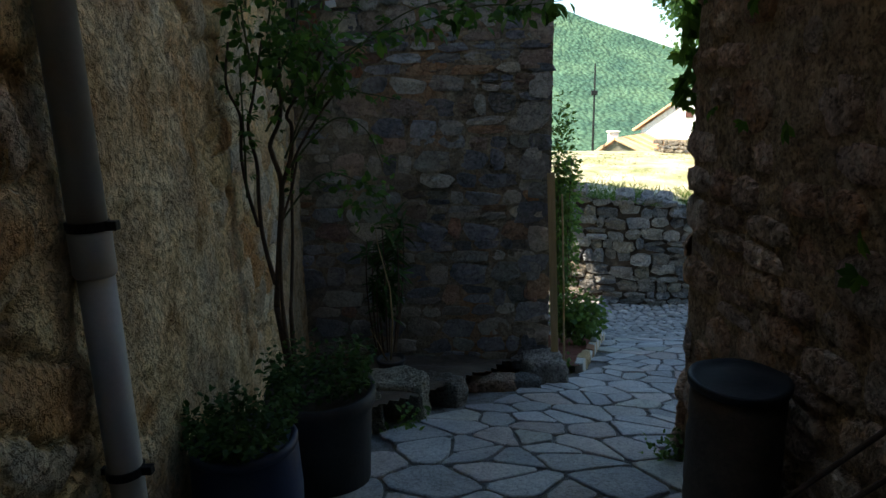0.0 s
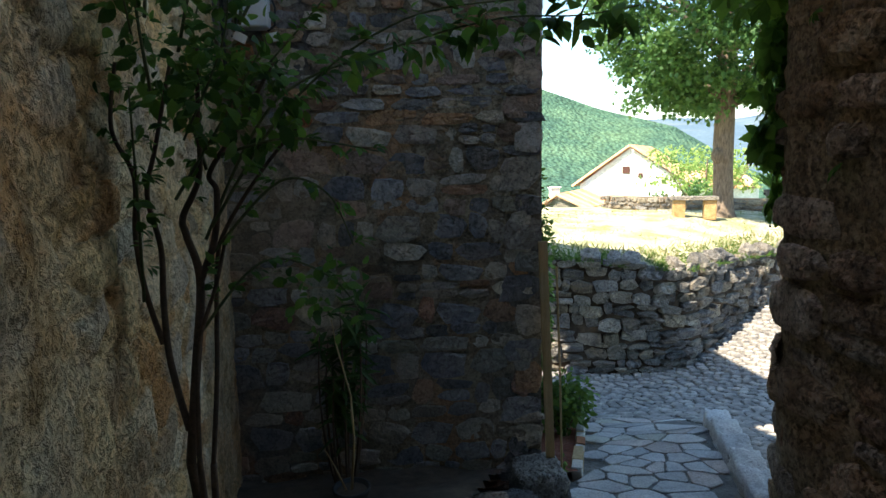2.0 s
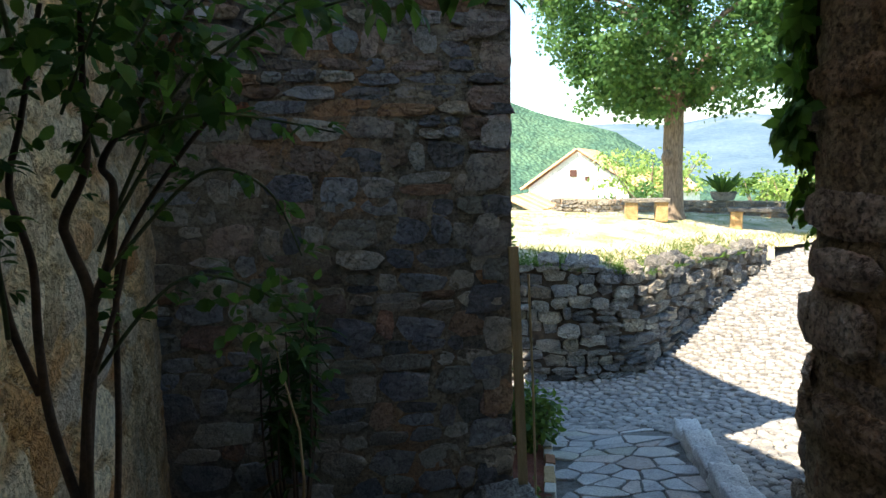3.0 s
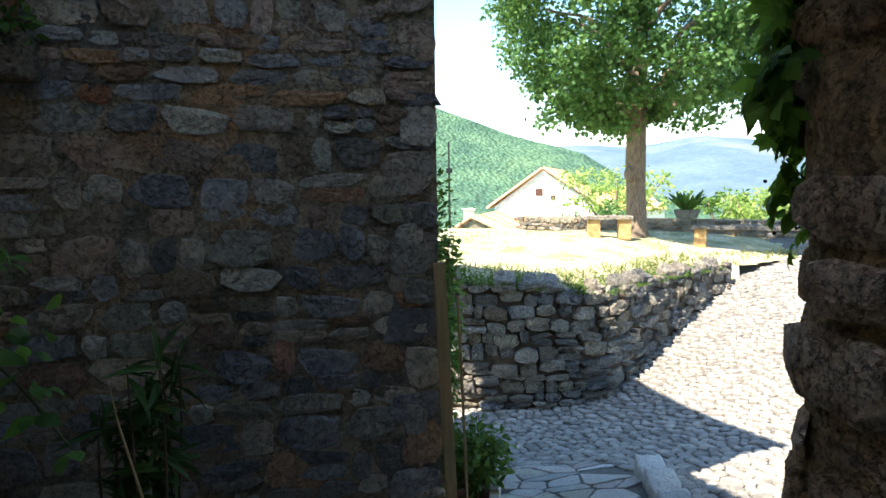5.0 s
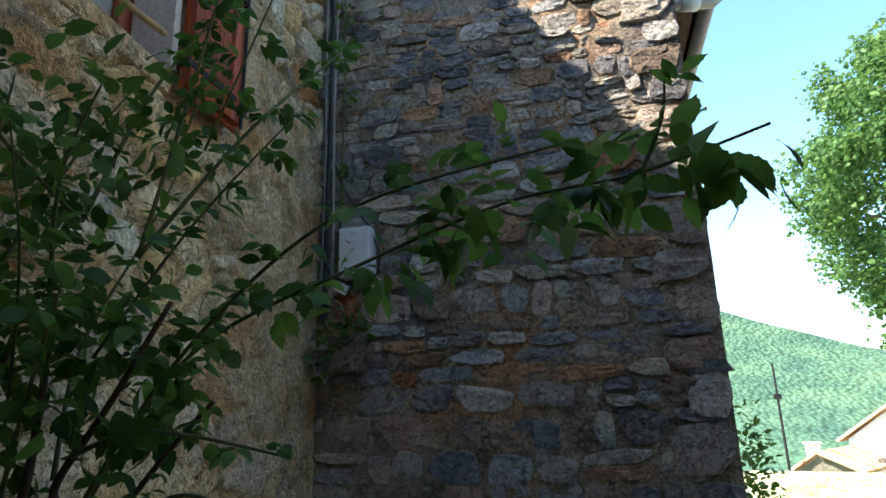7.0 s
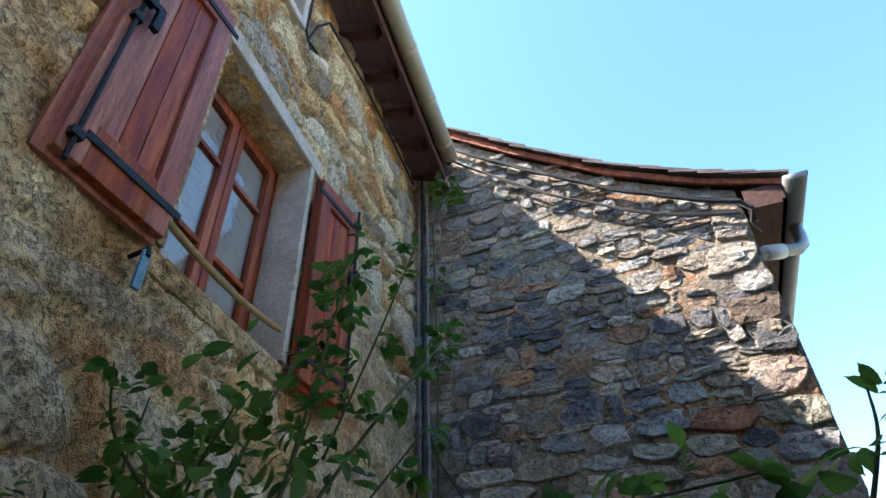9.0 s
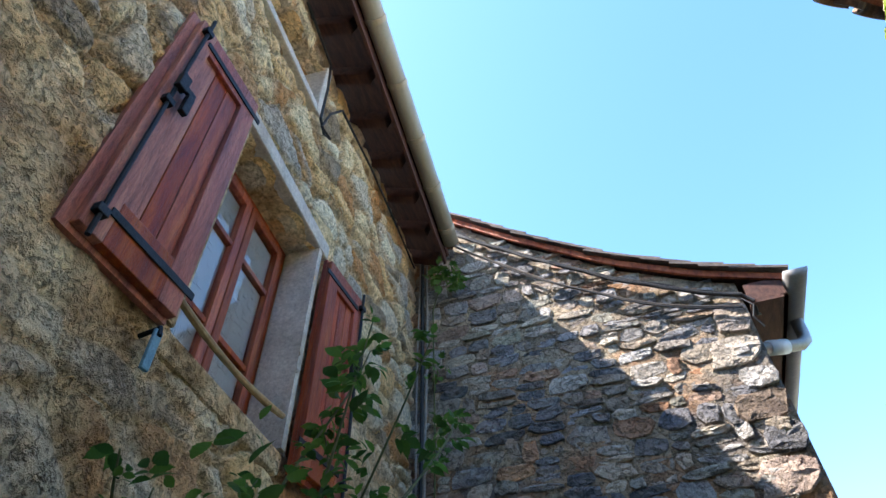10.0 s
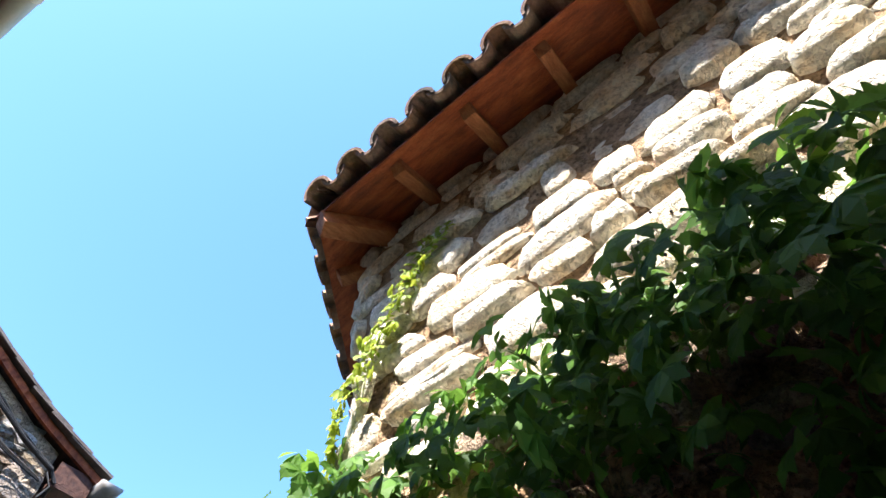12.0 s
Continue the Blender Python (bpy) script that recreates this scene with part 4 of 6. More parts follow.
def pot_planter():
    x, y = -0.66, 2.98
    g = lane_z(x, y)
    t = empty("pot_planter", x, y, g, "black square-shouldered plant pot with bushy green herbs", "planter")
    h = 0.14 - g
    smooth(part("pot", lathe([(0.20, 0), (0.23, 0.02), (0.255, h * 0.8), (0.275, h * 0.86), (0.275, h), (0.25, h), (0.24, h - 0.05)], 28), M_POT, t))
    part("soil", lathe([(0.24, h - 0.07), (0.235, h - 0.035), (0.06, h - 0.02)], 20), M_EARTH, t)
    lv = Leaves("oval", 12)
    r = random.Random(5)
    for _ in range(170):
        a, q = r.uniform(0, 6.28), 0.22 * math.sqrt(r.random())
        top = Vector((q * math.cos(a) * 1.35, q * math.sin(a) * 1.35, h + r.uniform(0.05, 0.24)))
        for k in range(8):
            lv.add(top.lerp(Vector((q * math.cos(a), q * math.sin(a), h)), k / 8), (r.gauss(0, 1), r.gauss(0, 1), r.gauss(0.3, 0.5)), r.uniform(0.025, 0.045))
    leafy("foliage", lv, M_HERB, t)


pot_planter()


def boulder(seed, sx, sy, sz, material, x, y, z, turn, name, label, group):
    bm = bmesh.new()
    bmesh.ops.create_icosphere(bm, subdivisions=4, radius=0.5)
    off = Vector((seed * 7.3, seed * 1.7, 2))
    for v in bm.verts:
        d = v.co.normalized()
        k = 0.5 / max(abs(d.x), abs(d.y), abs(d.z)) ** 0.9
        v.co = d * k * (1 + 0.15 * noise.fractal(d * 1.6 + off, 1, 2, 4) - 0.10 * abs(noise.noise(d * 4.3 + off)))
        v.co = Vector((v.co.x * sx, v.co.y * sy, v.co.z * sz))
    ob = smooth(part(name, bm, material))
    ob.matrix_world = pose(x, y, z, 0, 0, turn)
    return tagged(ob, label, "stone", group)


boulder(1, 0.52, 0.32, 0.42, M_DRYSTONE, -0.42, 4.42, -0.66, -12, "edging_stone", "rough pale limestone block edging the planting bed", "bed edging stones")
boulder(2, 0.36, 0.26, 0.34, M_DRYSTONE, -0.06, 4.75, -0.80, -25, "edging_stone", "rough brown limestone block edging the planting bed", "bed edging stones")
boulder(3, 0.46, 0.18, 0.24, M_TUFF_BROWN, 0.38, 5.28, -1.00, 8, "edging_stone", "low reddish stone edging the planting bed", "bed edging stones")
boulder(4, 0.34, 0.22, 0.24, M_DRYSTONE, 0.66, 5.36, -1.04, 4, "edging_stone", "low mossy stone edging the planting bed", "bed edging stones")
boulder(5, 0.42, 0.40, 0.46, M_DRYSTONE, 0.92, 5.68, -1.08, 3, "corner_block", "squared grey stone block at the foot of the house corner", "")
boulder(6, 0.30, 0.26, 0.30, M_DRYSTONE, -0.62, 3.95, -0.55, 20, "edging_stone", "rough grey stone half hidden by plants", "bed edging stones")

bed = sheet("planting_bed", -1.5, 0.8, 3.3, 5.95, 0.06, lambda x, y: lane_z(x, y) + 0.20 - 0.05 * max(0, x), M_EARTH, "raised bed of dark earth along the house walls", "bed",
            inside=lambda x, y: x < -0.72 + (y - 3.3) * 0.55 and x > left_x(y) - 0.2, wobble=0.05)


def rose():
    t = empty("rose_bush", -0.92, 3.55, -0.35, "tall climbing rose with several dark stems and arching leafy canes", "shrub")
    inv = t.matrix_world.inverted()
    r = random.Random(21)
    lv = Leaves("rose", 22)

    def spray(p, way, size):
        """A rose leaf of five leaflets on a short stalk."""
        way = Vector(way).normalized()
        sd = way.orthogonal().normalized()
        sd = (sd * math.cos(r.uniform(0, 6)) + way.cross(sd) * math.sin(r.uniform(0, 6))).normalized()
        sd.z *= 0.4
        for k, (f, sgn) in enumerate(((0.5, 1), (0.5, -1), (0.9, 1), (0.9, -1), (1.2, 0))):
            w = way * (0.55 if sgn else 1) + sd * sgn * 0.9 + Vector((0, 0, -0.25))
            lv.add(p + way * size * f, w, size * r.uniform(0.75, 1.15), droop=r.uniform(0.1, 0.4))

    def cane(pts, r0, r1, name, material, leaf_from=0.3, gap=0.05, size=0.05):
        P = [Vector(p) for p in pts]
        path = []
        for i in range(len(P) - 1):
            p0, p1, p2, p3 = P[max(i - 1, 0)], P[i], P[i + 1], P[min(i + 2, len(P) - 1)]
            for k in range(8):
                u = k / 8
                path.append(0.5 * ((2 * p1) + (p2 - p0) * u + (2 * p0 - 5 * p1 + 4 * p2 - p3) * u * u + (3 * p1 - p0 - 3 * p2 + p3) * u ** 3))
        path.append(P[-1])
        n = len(path)
        ob = part(name, tube([inv @ p for p in path], [r0 + (r1 - r0) * i / n for i in range(n)], 7), material, t)
        smooth(ob)
        dist = 0
        for i in range(1, n):
            dist += (path[i] - path[i - 1]).length
            if i / n > leaf_from and dist > gap:
                dist = 0
                d = path[i] - path[i - 1]
                w = d.normalized() * 0.4 + Vector((r.gauss(0, 0.7), r.gauss(0, 0.7), r.gauss(0.1, 0.5)))
                spray(path[i], w, size * r.uniform(0.6, 1.15))
        return path
    b = Vector((-0.92, 3.55, -0.35))
    # stout stems
    stems = [
        [(-1.00, 3.52, 0.40), (-0.95, 3.50, 0.76), (-0.91, 3.50, 1.10), (-0.94, 3.48, 1.27), (-0.94, 3.46, 1.34), (-0.87, 3.44, 1.48), (-0.86, 3.44, 1.68), (-0.84, 3.42, 1.90)],
        [(-0.91, 3.50, 1.10), (-0.85, 3.50, 1.25), (-0.83, 3.50, 1.42), (-0.85, 3.50, 1.49), (-0.74, 3.50, 1.65), (-0.60, 3.50, 1.88)],
        [(-0.99, 3.50, 0.54), (-1.03, 3.48, 0.81), (-1.03, 3.46, 1.03), (-1.02, 3.45, 1.23), (-1.04, 3.42, 1.42), (-1.00, 3.42, 1.58), (-0.93, 3.42, 1.86)],
        [(-1.05, 3.48, 0.88), (-1.08, 3.44, 1.08), (-1.09, 3.42, 1.28), (-1.07, 3.40, 1.48), (-1.12, 3.38, 1.64), (-1.09, 3.38, 1.85)],
        [(-0.93, 3.56, 0.37), (-0.89, 3.55, 0.73), (-0.86, 3.55, 1.15), (-0.81, 3.55, 1.30), (-0.67, 3.58, 1.51), (-0.54, 3.60, 1.66)],
        [(-0.95, 3.46, 0.43), (-0.94, 3.46, 0.66), (-0.92, 3.46, 0.88), (-0.85, 3.48, 1.09), (-0.81, 3.50, 1.26)],
    ]
    for i in (0, 4, 5):
        # the foot of each stem, down to the bed
        foot = Vector(stems[i][0])
        cane([(-0.92 + 0.015 * i, 3.54, -0.40), tuple(foot.lerp(Vector((-0.92, 3.54, -0.40)), 0.5)), stems[i][0]], 0.022, 0.018 - 0.0015 * i, "stem", M_STEM, 2.0)
    for i, s in enumerate(stems):
        cane(s, (0.019, 0.014, 0.014, 0.011, 0.010, 0.010)[i], 0.006, "stem", M_STEM, 0.62, 0.05, 0.042)
    # leafy canes
    canes = [
        ([(-0.88, 3.50, 1.25), (-0.72, 3.56, 1.60), (-0.54, 3.57, 1.80), (-0.15, 3.51, 1.93), (0.18, 3.40, 1.995), (0.41, 3.27, 1.975), (0.58, 3.15, 1.98)], 0.05, 0.07),
        ([(-0.85, 3.48, 1.3), (-0.55, 3.45, 1.72), (-0.15, 3.35, 1.98), (0.30, 3.22, 2.02)], 0.05, 0.055),
        ([(-0.72, 3.52, 2.0), (-0.66, 3.56, 2.4), (-0.62, 3.60, 2.75), (-0.58, 3.62, 3.02)], 0.035, 0.055),
        ([(-0.88, 3.5, 2.1), (-0.80, 3.6, 2.5), (-0.72, 3.75, 2.85), (-0.70, 3.85, 3.1)], 0.04, 0.055),
        ([(-1.0, 3.42, 1.75), (-1.0, 3.35, 2.1), (-0.92, 3.30, 2.4)], 0.05, 0.048),
        ([(-0.72, 3.52, 2.0), (-0.55, 3.7, 2.4), (-0.50, 4.1, 2.85), (-0.62, 4.5, 3.2)], 0.06, 0.05),
        ([(-0.96, 3.46, 1.4), (-0.75, 3.30, 1.65), (-0.60, 3.20, 1.85)], 0.05, 0.05),
        ([(-0.93, 3.5, 0.9), (-0.70, 3.6, 1.15), (-0.45, 3.7, 1.05), (-0.30, 3.75, 0.80)], 0.07, 0.05),
        ([(-1.08, 3.42, 1.05), (-1.02, 3.28, 1.45), (-0.98, 3.18, 1.75)], 0.045, 0.048),
        ([(-0.86, 3.5, 1.2), (-0.62, 3.55, 1.45), (-0.45, 3.6, 1.40), (-0.36, 3.6, 1.2)], 0.06, 0.05),
        ([(-0.80, 3.48, 1.55), (-0.55, 3.4, 1.6), (-0.25, 3.4, 1.55)], 0.06, 0.05),
        ([(-0.92, 3.48, 1.9), (-0.80, 3.35, 2.15), (-0.62, 3.25, 2.3)], 0.06, 0.048),
        ([(-1.0, 3.42, 2.0), (-1.02, 3.6, 2.35), (-0.95, 3.7, 2.6)], 0.06, 0.048),
        ([(-0.88, 3.5, 2.1), (-0.98, 3.3, 2.3), (-0.95, 3.2, 2.45)], 0.06, 0.048),
        ([(-0.86, 3.5, 1.5), (-0.95, 3.62, 1.8), (-0.92, 3.75, 2.1), (-0.85, 3.8, 2.35)], 0.06, 0.048),
    ]
    for pts, gap, size in canes:
        cane(pts, 0.0065, 0.002, "cane", M_CANE, 0.12, gap, size)
    for pts in ([(-0.62, 3.60, 2.3), (-0.45, 3.55, 2.6), (-0.35, 3.55, 2.85)], [(-0.75, 3.6, 2.2), (-0.72, 3.7, 2.55), (-0.80, 3.75, 2.8)], [(0.42, 3.27, 1.975), (0.46, 3.26, 2.06), (0.47, 3.25, 2.12)], [(-0.9, 3.4, 1.6), (-0.7, 3.2, 1.9), (-0.66, 3.1, 2.15)],
                [(-0.7, 3.4, 1.75), (-0.45, 3.35, 2.0), (-0.25, 3.4, 2.25)], [(-1.0, 3.3, 1.9), (-0.95, 3.1, 2.05), (-0.9, 3.0, 2.1)]):
        cane(pts, 0.004, 0.0015, "cane", M_CANE, 0.05, 0.04, 0.052)
    # bunch at the far end of the long cane and at its middle
    for c, n in (((0.56, 3.17, 1.97), 5), ((0.45, 3.24, 1.96), 10), ((0.28, 3.34, 1.97), 15), ((0.12, 3.41, 1.97), 18), ((-0.05, 3.46, 1.94), 14), ((-0.3, 3.54, 1.87), 8), ((-0.55, 3.4, 1.7), 10)):
        for _ in range(n):
            p = Vector(c) + Vector((r.gauss(0, 0.06), r.gauss(0, 0.03), r.gauss(-0.015, 0.03)))
            lv.add(p, (r.gauss(0.3, 0.7), r.gauss(0, 0.6), r.gauss(-0.6, 0.5)), r.uniform(0.045, 0.095))
    # crown of the bush
    for c, rad, n in (((-0.95, 3.45, 1.85), (0.26, 0.25, 0.35), 120), ((-0.70, 3.45, 1.80), (0.28, 0.2, 0.25), 130), ((-0.95, 3.5, 2.2), (0.2, 0.25, 0.3), 90), ((-0.50, 3.7, 1.0), (0.22, 0.15, 0.22), 60), ((-0.8, 3.25, 1.75), (0.25, 0.2, 0.3), 70), ((-0.75, 3.4, 2.3), (0.25, 0.25, 0.3), 60)):
        lv.cloud(c, rad, n, 0.055, 0.2)
    o = part("leaves", lv.mesh(), M_ROSE, t)
    place(o, t)


rose()


def strap_plant():
    x, y = -0.55, 5.25
    g = lane_z(x, y) + 0.15
    t = empty("oleander", x, y, g, "dark oleander with long narrow leaves growing by the stone wall", "shrub")
    r = random.Random(8)
    lv = Leaves("strap", 31)
    for k in range(9):
        a = k * 0.7
        top = Vector((0.24 * math.cos(a) * r.uniform(0.3, 1), 0.15 * math.sin(a), r.uniform(0.95, 1.45)))
        smooth(part("stem", tube(bend((0.03 * math.cos(a), 0.03 * math.sin(a), 0), top, 0.06, 8, (math.cos(a), math.sin(a), 0)), [0.012 - 0.001 * i for i in range(9)], 6), M_STEM, t))
        for i in range(26):
            f = r.uniform(0.45, 1.0)
            lv.add(top * f, (r.gauss(0, 0.8), r.gauss(0, 0.8), r.gauss(0.15, 0.5)), r.uniform(0.12, 0.22), droop=r.uniform(0.2, 0.7))
    leafy("leaves", lv, M_HERB, t)


strap_plant()


def thin_potted():
    x, y = -0.50, 5.02
    g = lane_z(x, y) + 0.16
    t = empty("potted_sapling", x, y, g, "thin pale sapling in a small dark plastic pot", "plant")
    smooth(part("pot", lathe([(0.085, 0), (0.09, 0.01), (0.115, 0.15), (0.125, 0.155), (0.125, 0.18), (0.11, 0.18), (0.105, 0.15)], 24), M_POT, t))
    part("soil", lathe([(0.108, 0.13), (0.10, 0.155), (0.03, 0.16)], 16), M_EARTH, t)
    smooth(part("stem", tube([(0, 0, 0.15), (0.03, 0.0, 0.5), (0.02, -0.01, 0.8), (-0.06, 0, 1.15), (-0.08, 0, 1.3)], [0.009, 0.008, 0.007, 0.005, 0.003], 6), M_PALEWOOD, t))
    smooth(part("stem", tube([(-0.03, 0, 0.15), (-0.10, 0.0, 0.32), (-0.16, 0, 0.45)], [0.007, 0.006, 0.003], 6), M_PALEWOOD, t))


thin_potted()


def foot_tuft(x, y, seed, n=60, size=0.06, spread=0.14, name="weed_tuft", label="green weeds growing at the foot of the wall"):
    lv = Leaves("oval", seed)
    g = lane_z(x, y)
    r = random.Random(seed)
    for _ in range(n):
        p = Vector((x + r.gauss(0, spread * 0.6), y + r.gauss(0, spread * 0.6), g + abs(r.gauss(0.03, 0.06))))
        lv.add(p, (r.gauss(0, 0.7), r.gauss(0, 0.7), r.gauss(0.6, 0.5)), size * r.uniform(0.6, 1.3))
    tagged(part(name, lv.mesh(), M_BUSH), label, "weeds", kind="stuff")


foot_tuft(1.28, 3.40, 41, 90, 0.045, 0.10)
foot_tuft(-0.30, 3.95, 42, 50, 0.05, 0.12)
foot_tuft(1.20, 6.05, 43, 40, 0.05, 0.08)


def corner_strip():
    t = empty("timber_strip", 1.055, 5.80, -1.05, "yellow pine board and bamboo cane leaning upright at the house corner", "board")
    bm = bmesh.new()
    box(bm, -0.035, 0.035, -0.012, 0.012, 0, 1.95, 0.004, m=pose(0, 0, 0, 0, -2.2, 0))
    part("board", bm, M_PALEWOOD, t)
    part("cane", tube([(0.085, -0.03, -0.10), (0.06, -0.03, 0.9), (0.03, -0.02, 1.75)], 0.009, 8), M_PALEWOOD, t, "thin pale bamboo cane")


corner_strip()


def covered_drum():
    g = lane_z(1.14, 2.38)
    t = empty("covered_drum", 1.14, 2.38, g, "dark round drum with a dented dark lid beside the house wall", "drum")
    h = 0.43 - g
    smooth(part("drum", lathe([(0.165, -0.02), (0.17, 0.02), (0.18, h * 0.3), (0.176, h * 0.34), (0.182, h * 0.38), (0.182, h * 0.68), (0.176, h * 0.72), (0.18, h * 0.76), (0.178, h - 0.015)], 28), M_DARKSTONE, t))
    lid = lathe([(0.176, h - 0.03), (0.190, h - 0.03), (0.192, h - 0.005), (0.186, h + 0.004), (0.17, h - 0.002), (0.08, h + 0.006), (0.01, h + 0.004)], 28)
    for v in lid.verts:
        v.co.z += 0.012 * noise.noise(v.co * 6)
    smooth(part("lid", lid, M_IRON, t, "dented dark metal lid"))
    s = empty("leaning_canes", 1.02, 1.75, lane_z(1.02, 1.75), "two weathered canes leaning against the house wall", "cane")
    for dy in (0.0, 0.14):
        part("cane", tube([(0.0, 0.30 + dy, 0.0), (0.14, 0.05 + dy, 0.45), (0.30, -0.25 + dy, 0.95)], 0.009, 8), M_STEM, s)


M_DARKSTONE = mat("damp_dark_stone", [(0.045, 0.035, 0.026), (0.10, 0.075, 0.055)], 6, 0.6, 0.5, 50)
covered_drum()


# ---- window and shutters on the rendered wall ----
def wall_frame(y, z, out=0.0):
    """A frame on the rendered wall: x runs along it away from the camera's start, y goes into it, z up."""
    return Matrix.Translation((left_x(y) + out, y, z)) @ pose(0, 0, 0, 0, 0, 90 + LEFT_TURN)


def window():
    y0, y1, z0, z1 = WIN
    w, h = (y1 - y0) / math.cos(radians(LEFT_TURN)), z1 - z0
    t = tagged(new("window_1"), "red-brown wooden casement window with white lace curtains", "window", kind="structure")
    t.matrix_world = wall_frame(y0, z0)
    d = 0.17
    f = 0.055
    part("window_frame", boxes((0, f, d, d + 0.06, 0, h), (w - f, w, d, d + 0.06, 0, h), (f, w - f, d, d + 0.06, 0, f), (f, w - f, d, d + 0.06, h - f, h), bevel=0.004), M_SHUTTER, t)
    for i in (0, 1):
        a, b = (f, w / 2 - 0.004) if i == 0 else (w / 2 + 0.004, w - f)
        s = 0.045
        c = part("casement", boxes((a, a + s, d - 0.02, d + 0.03, f, h - f), (b - s, b, d - 0.02, d + 0.03, f, h - f), (a + s, b - s, d - 0.02, d + 0.03, f, f + s), (a + s, b - s, d - 0.02, d + 0.03, h - f - s, h - f), bevel=0.004), M_SHUTTER, t)
        for q in (0.30, 0.68):
            part("glazing_bar", boxes((a + s, b - s, d - 0.012, d + 0.018, h * q - 0.012, h * q + 0.012)), M_SHUTTER, c)
        part("pane", boxes((a + s - 0.005, b - s + 0.005, d + 0.003, d + 0.007, f + s - 0.005, h - f - s + 0.005)), M_GLASS, c).visible_shadow = False
        # lace: a net of threads with a denser edge
        bm = bmesh.new()
        n = 24
        for k in range(n + 1):
            x = a + s + (b - a - 2 * s) * k / n
            box(bm, x - 0.0042, x + 0.0042, d + 0.018, d + 0.021, f + 0.05, h - f - 0.05)
        for k in range(90):
            z = f + 0.05 + (h - 2 * f - 0.1) * k / 90
            th = 0.0036 if (k // 6) % 3 else 0.0052
            box(bm, a + s, b - s, d + 0.021, d + 0.024, z - th, z + th)
        rr = random.Random(i)
        for _ in range(60):
            x, z = rr.uniform(a + s, b - s - 0.03), rr.uniform(f + 0.06, h - f - 0.1)
            box(bm, x, x + rr.uniform(0.012, 0.04), d + 0.015, d + 0.018, z, z + rr.uniform(0.012, 0.03))
        part("lace_curtain", bm, M_LACE, c, "white crochet lace curtain")
    part("lintel", boxes((-0.10, w + 0.10, -0.025, 0.24, h + 0.002, h + 0.10), bevel=0.012), M_PLASTER, t, "white plastered lintel")
    part("window_sill", boxes((-0.04, w + 0.04, -0.012, 0.24, -0.09, 0.004), bevel=0.02), M_RENDER, t)
    part("reveal", boxes((w - 0.002, w + 0.035, -0.02, 0.166, 0.01, h)), M_PLASTER, t, "pale plastered window reveal")
    part("reveal", boxes((-0.035, 0.002, -0.02, 0.166, 0.01, h)), M_RENDER, t)


def glass():
    m = bpy.data.materials.new("window_glass")
    m.use_nodes = True
    b = m.node_tree.nodes["Principled BSDF"]
    b.inputs["Transmission Weight"].default_value, b.inputs["Roughness"].default_value, b.inputs["IOR"].default_value = 1.0, 0.02, 1.5
    return m


M_GLASS = glass()
M_LACE = mat("white_lace", [(0.70, 0.69, 0.66), (0.80, 0.79, 0.76)], 20, 0.9, 0.2, 150, coarse=0.2)
window()


def shutter(y_hinge, mirror, tilt, label, height=1.17, width=0.40, z0=2.93):
    """A framed shutter folded back on the wall: stiles, rails, recessed planks, an iron bolt rod with its handle, hinges."""
    t = tagged(new("shutter"), label, "shutter", "window shutters")
    t.matrix_world = wall_frame(y_hinge, z0, 0.035) @ pose(0, 0, 0, 0, 0, tilt) @ Matrix.Diagonal((mirror, 1, 1, 1)) if mirror > 0 else wall_frame(y_hinge, z0, 0.035) @ pose(0, 0, 0, 0, 0, tilt)
    k = mirror

    def bx(x0, x1, *rest):
        return (min(k * x0, k * x1), max(k * x0, k * x1), *rest)
    th = 0.032
    part("backing", boxes(bx(0, width + 0.035, -0.012, 0.010, -0.02, height + 0.02)), M_SHUTTER, t, "overlapping back board")
    for a, b in ((0.0, 0.085), (width - 0.085, width)):
        part("stile", boxes(bx(a, b, -0.012 - th, -0.012, 0, height), bevel=0.004), M_SHUTTER, t)
    for a, b in ((0, 0.16), (height - 0.13, height)):
        part("rail", boxes(bx(0.085, width - 0.085, -0.011 - th, -0.012, a, b), bevel=0.004), M_SHUTTER, t)
    n = 3
    for i in range(n):
        a = 0.087 + (width - 0.174) * i / n
        part("plank", boxes(bx(a + 0.002, a + (width - 0.174) / n - 0.002, -0.026, -0.012, 0.16, height - 0.13), bevel=0.003), M_SHUTTER, t)
    part("bolt_rod", tube([(k * (width - 0.03), -0.058, -0.03), (k * (width - 0.03), -0.058, height + 0.03)], 0.008, 8), M_IRON, t, "black iron bolt rod")
    for z in (0.06, height * 0.52, height - 0.07):
        part("guide", boxes(bx(width - 0.05, width - 0.01, -0.070, -0.044, z - 0.014, z + 0.014), bevel=0.003), M_IRON, t)
    hd = part("bolt_handle", boxes(bx(width - 0.10, width - 0.02, -0.078, -0.062, height * 0.60, height * 0.625), bx(width - 0.055, width - 0.015, -0.085, -0.058, height * 0.585, height * 0.65), bx(width - 0.10, width - 0.07, -0.082, -0.060, height * 0.52, height * 0.60), bevel=0.004), M_IRON, t, "wrought iron bolt handle")
    for z in (0.10, height - 0.09):
        part("hinge_strap", boxes(bx(-0.03, width - 0.06, -0.050, -0.044, z - 0.014, z + 0.014), bevel=0.002), M_IRON, t)


shutter(3.30, -1, -4, "red-brown wooden shutter folded back against the rendered wall")
shutter(4.18, 1, -7, "orange-brown wooden shutter standing slightly off the wall", 1.12, 0.36, 2.90)


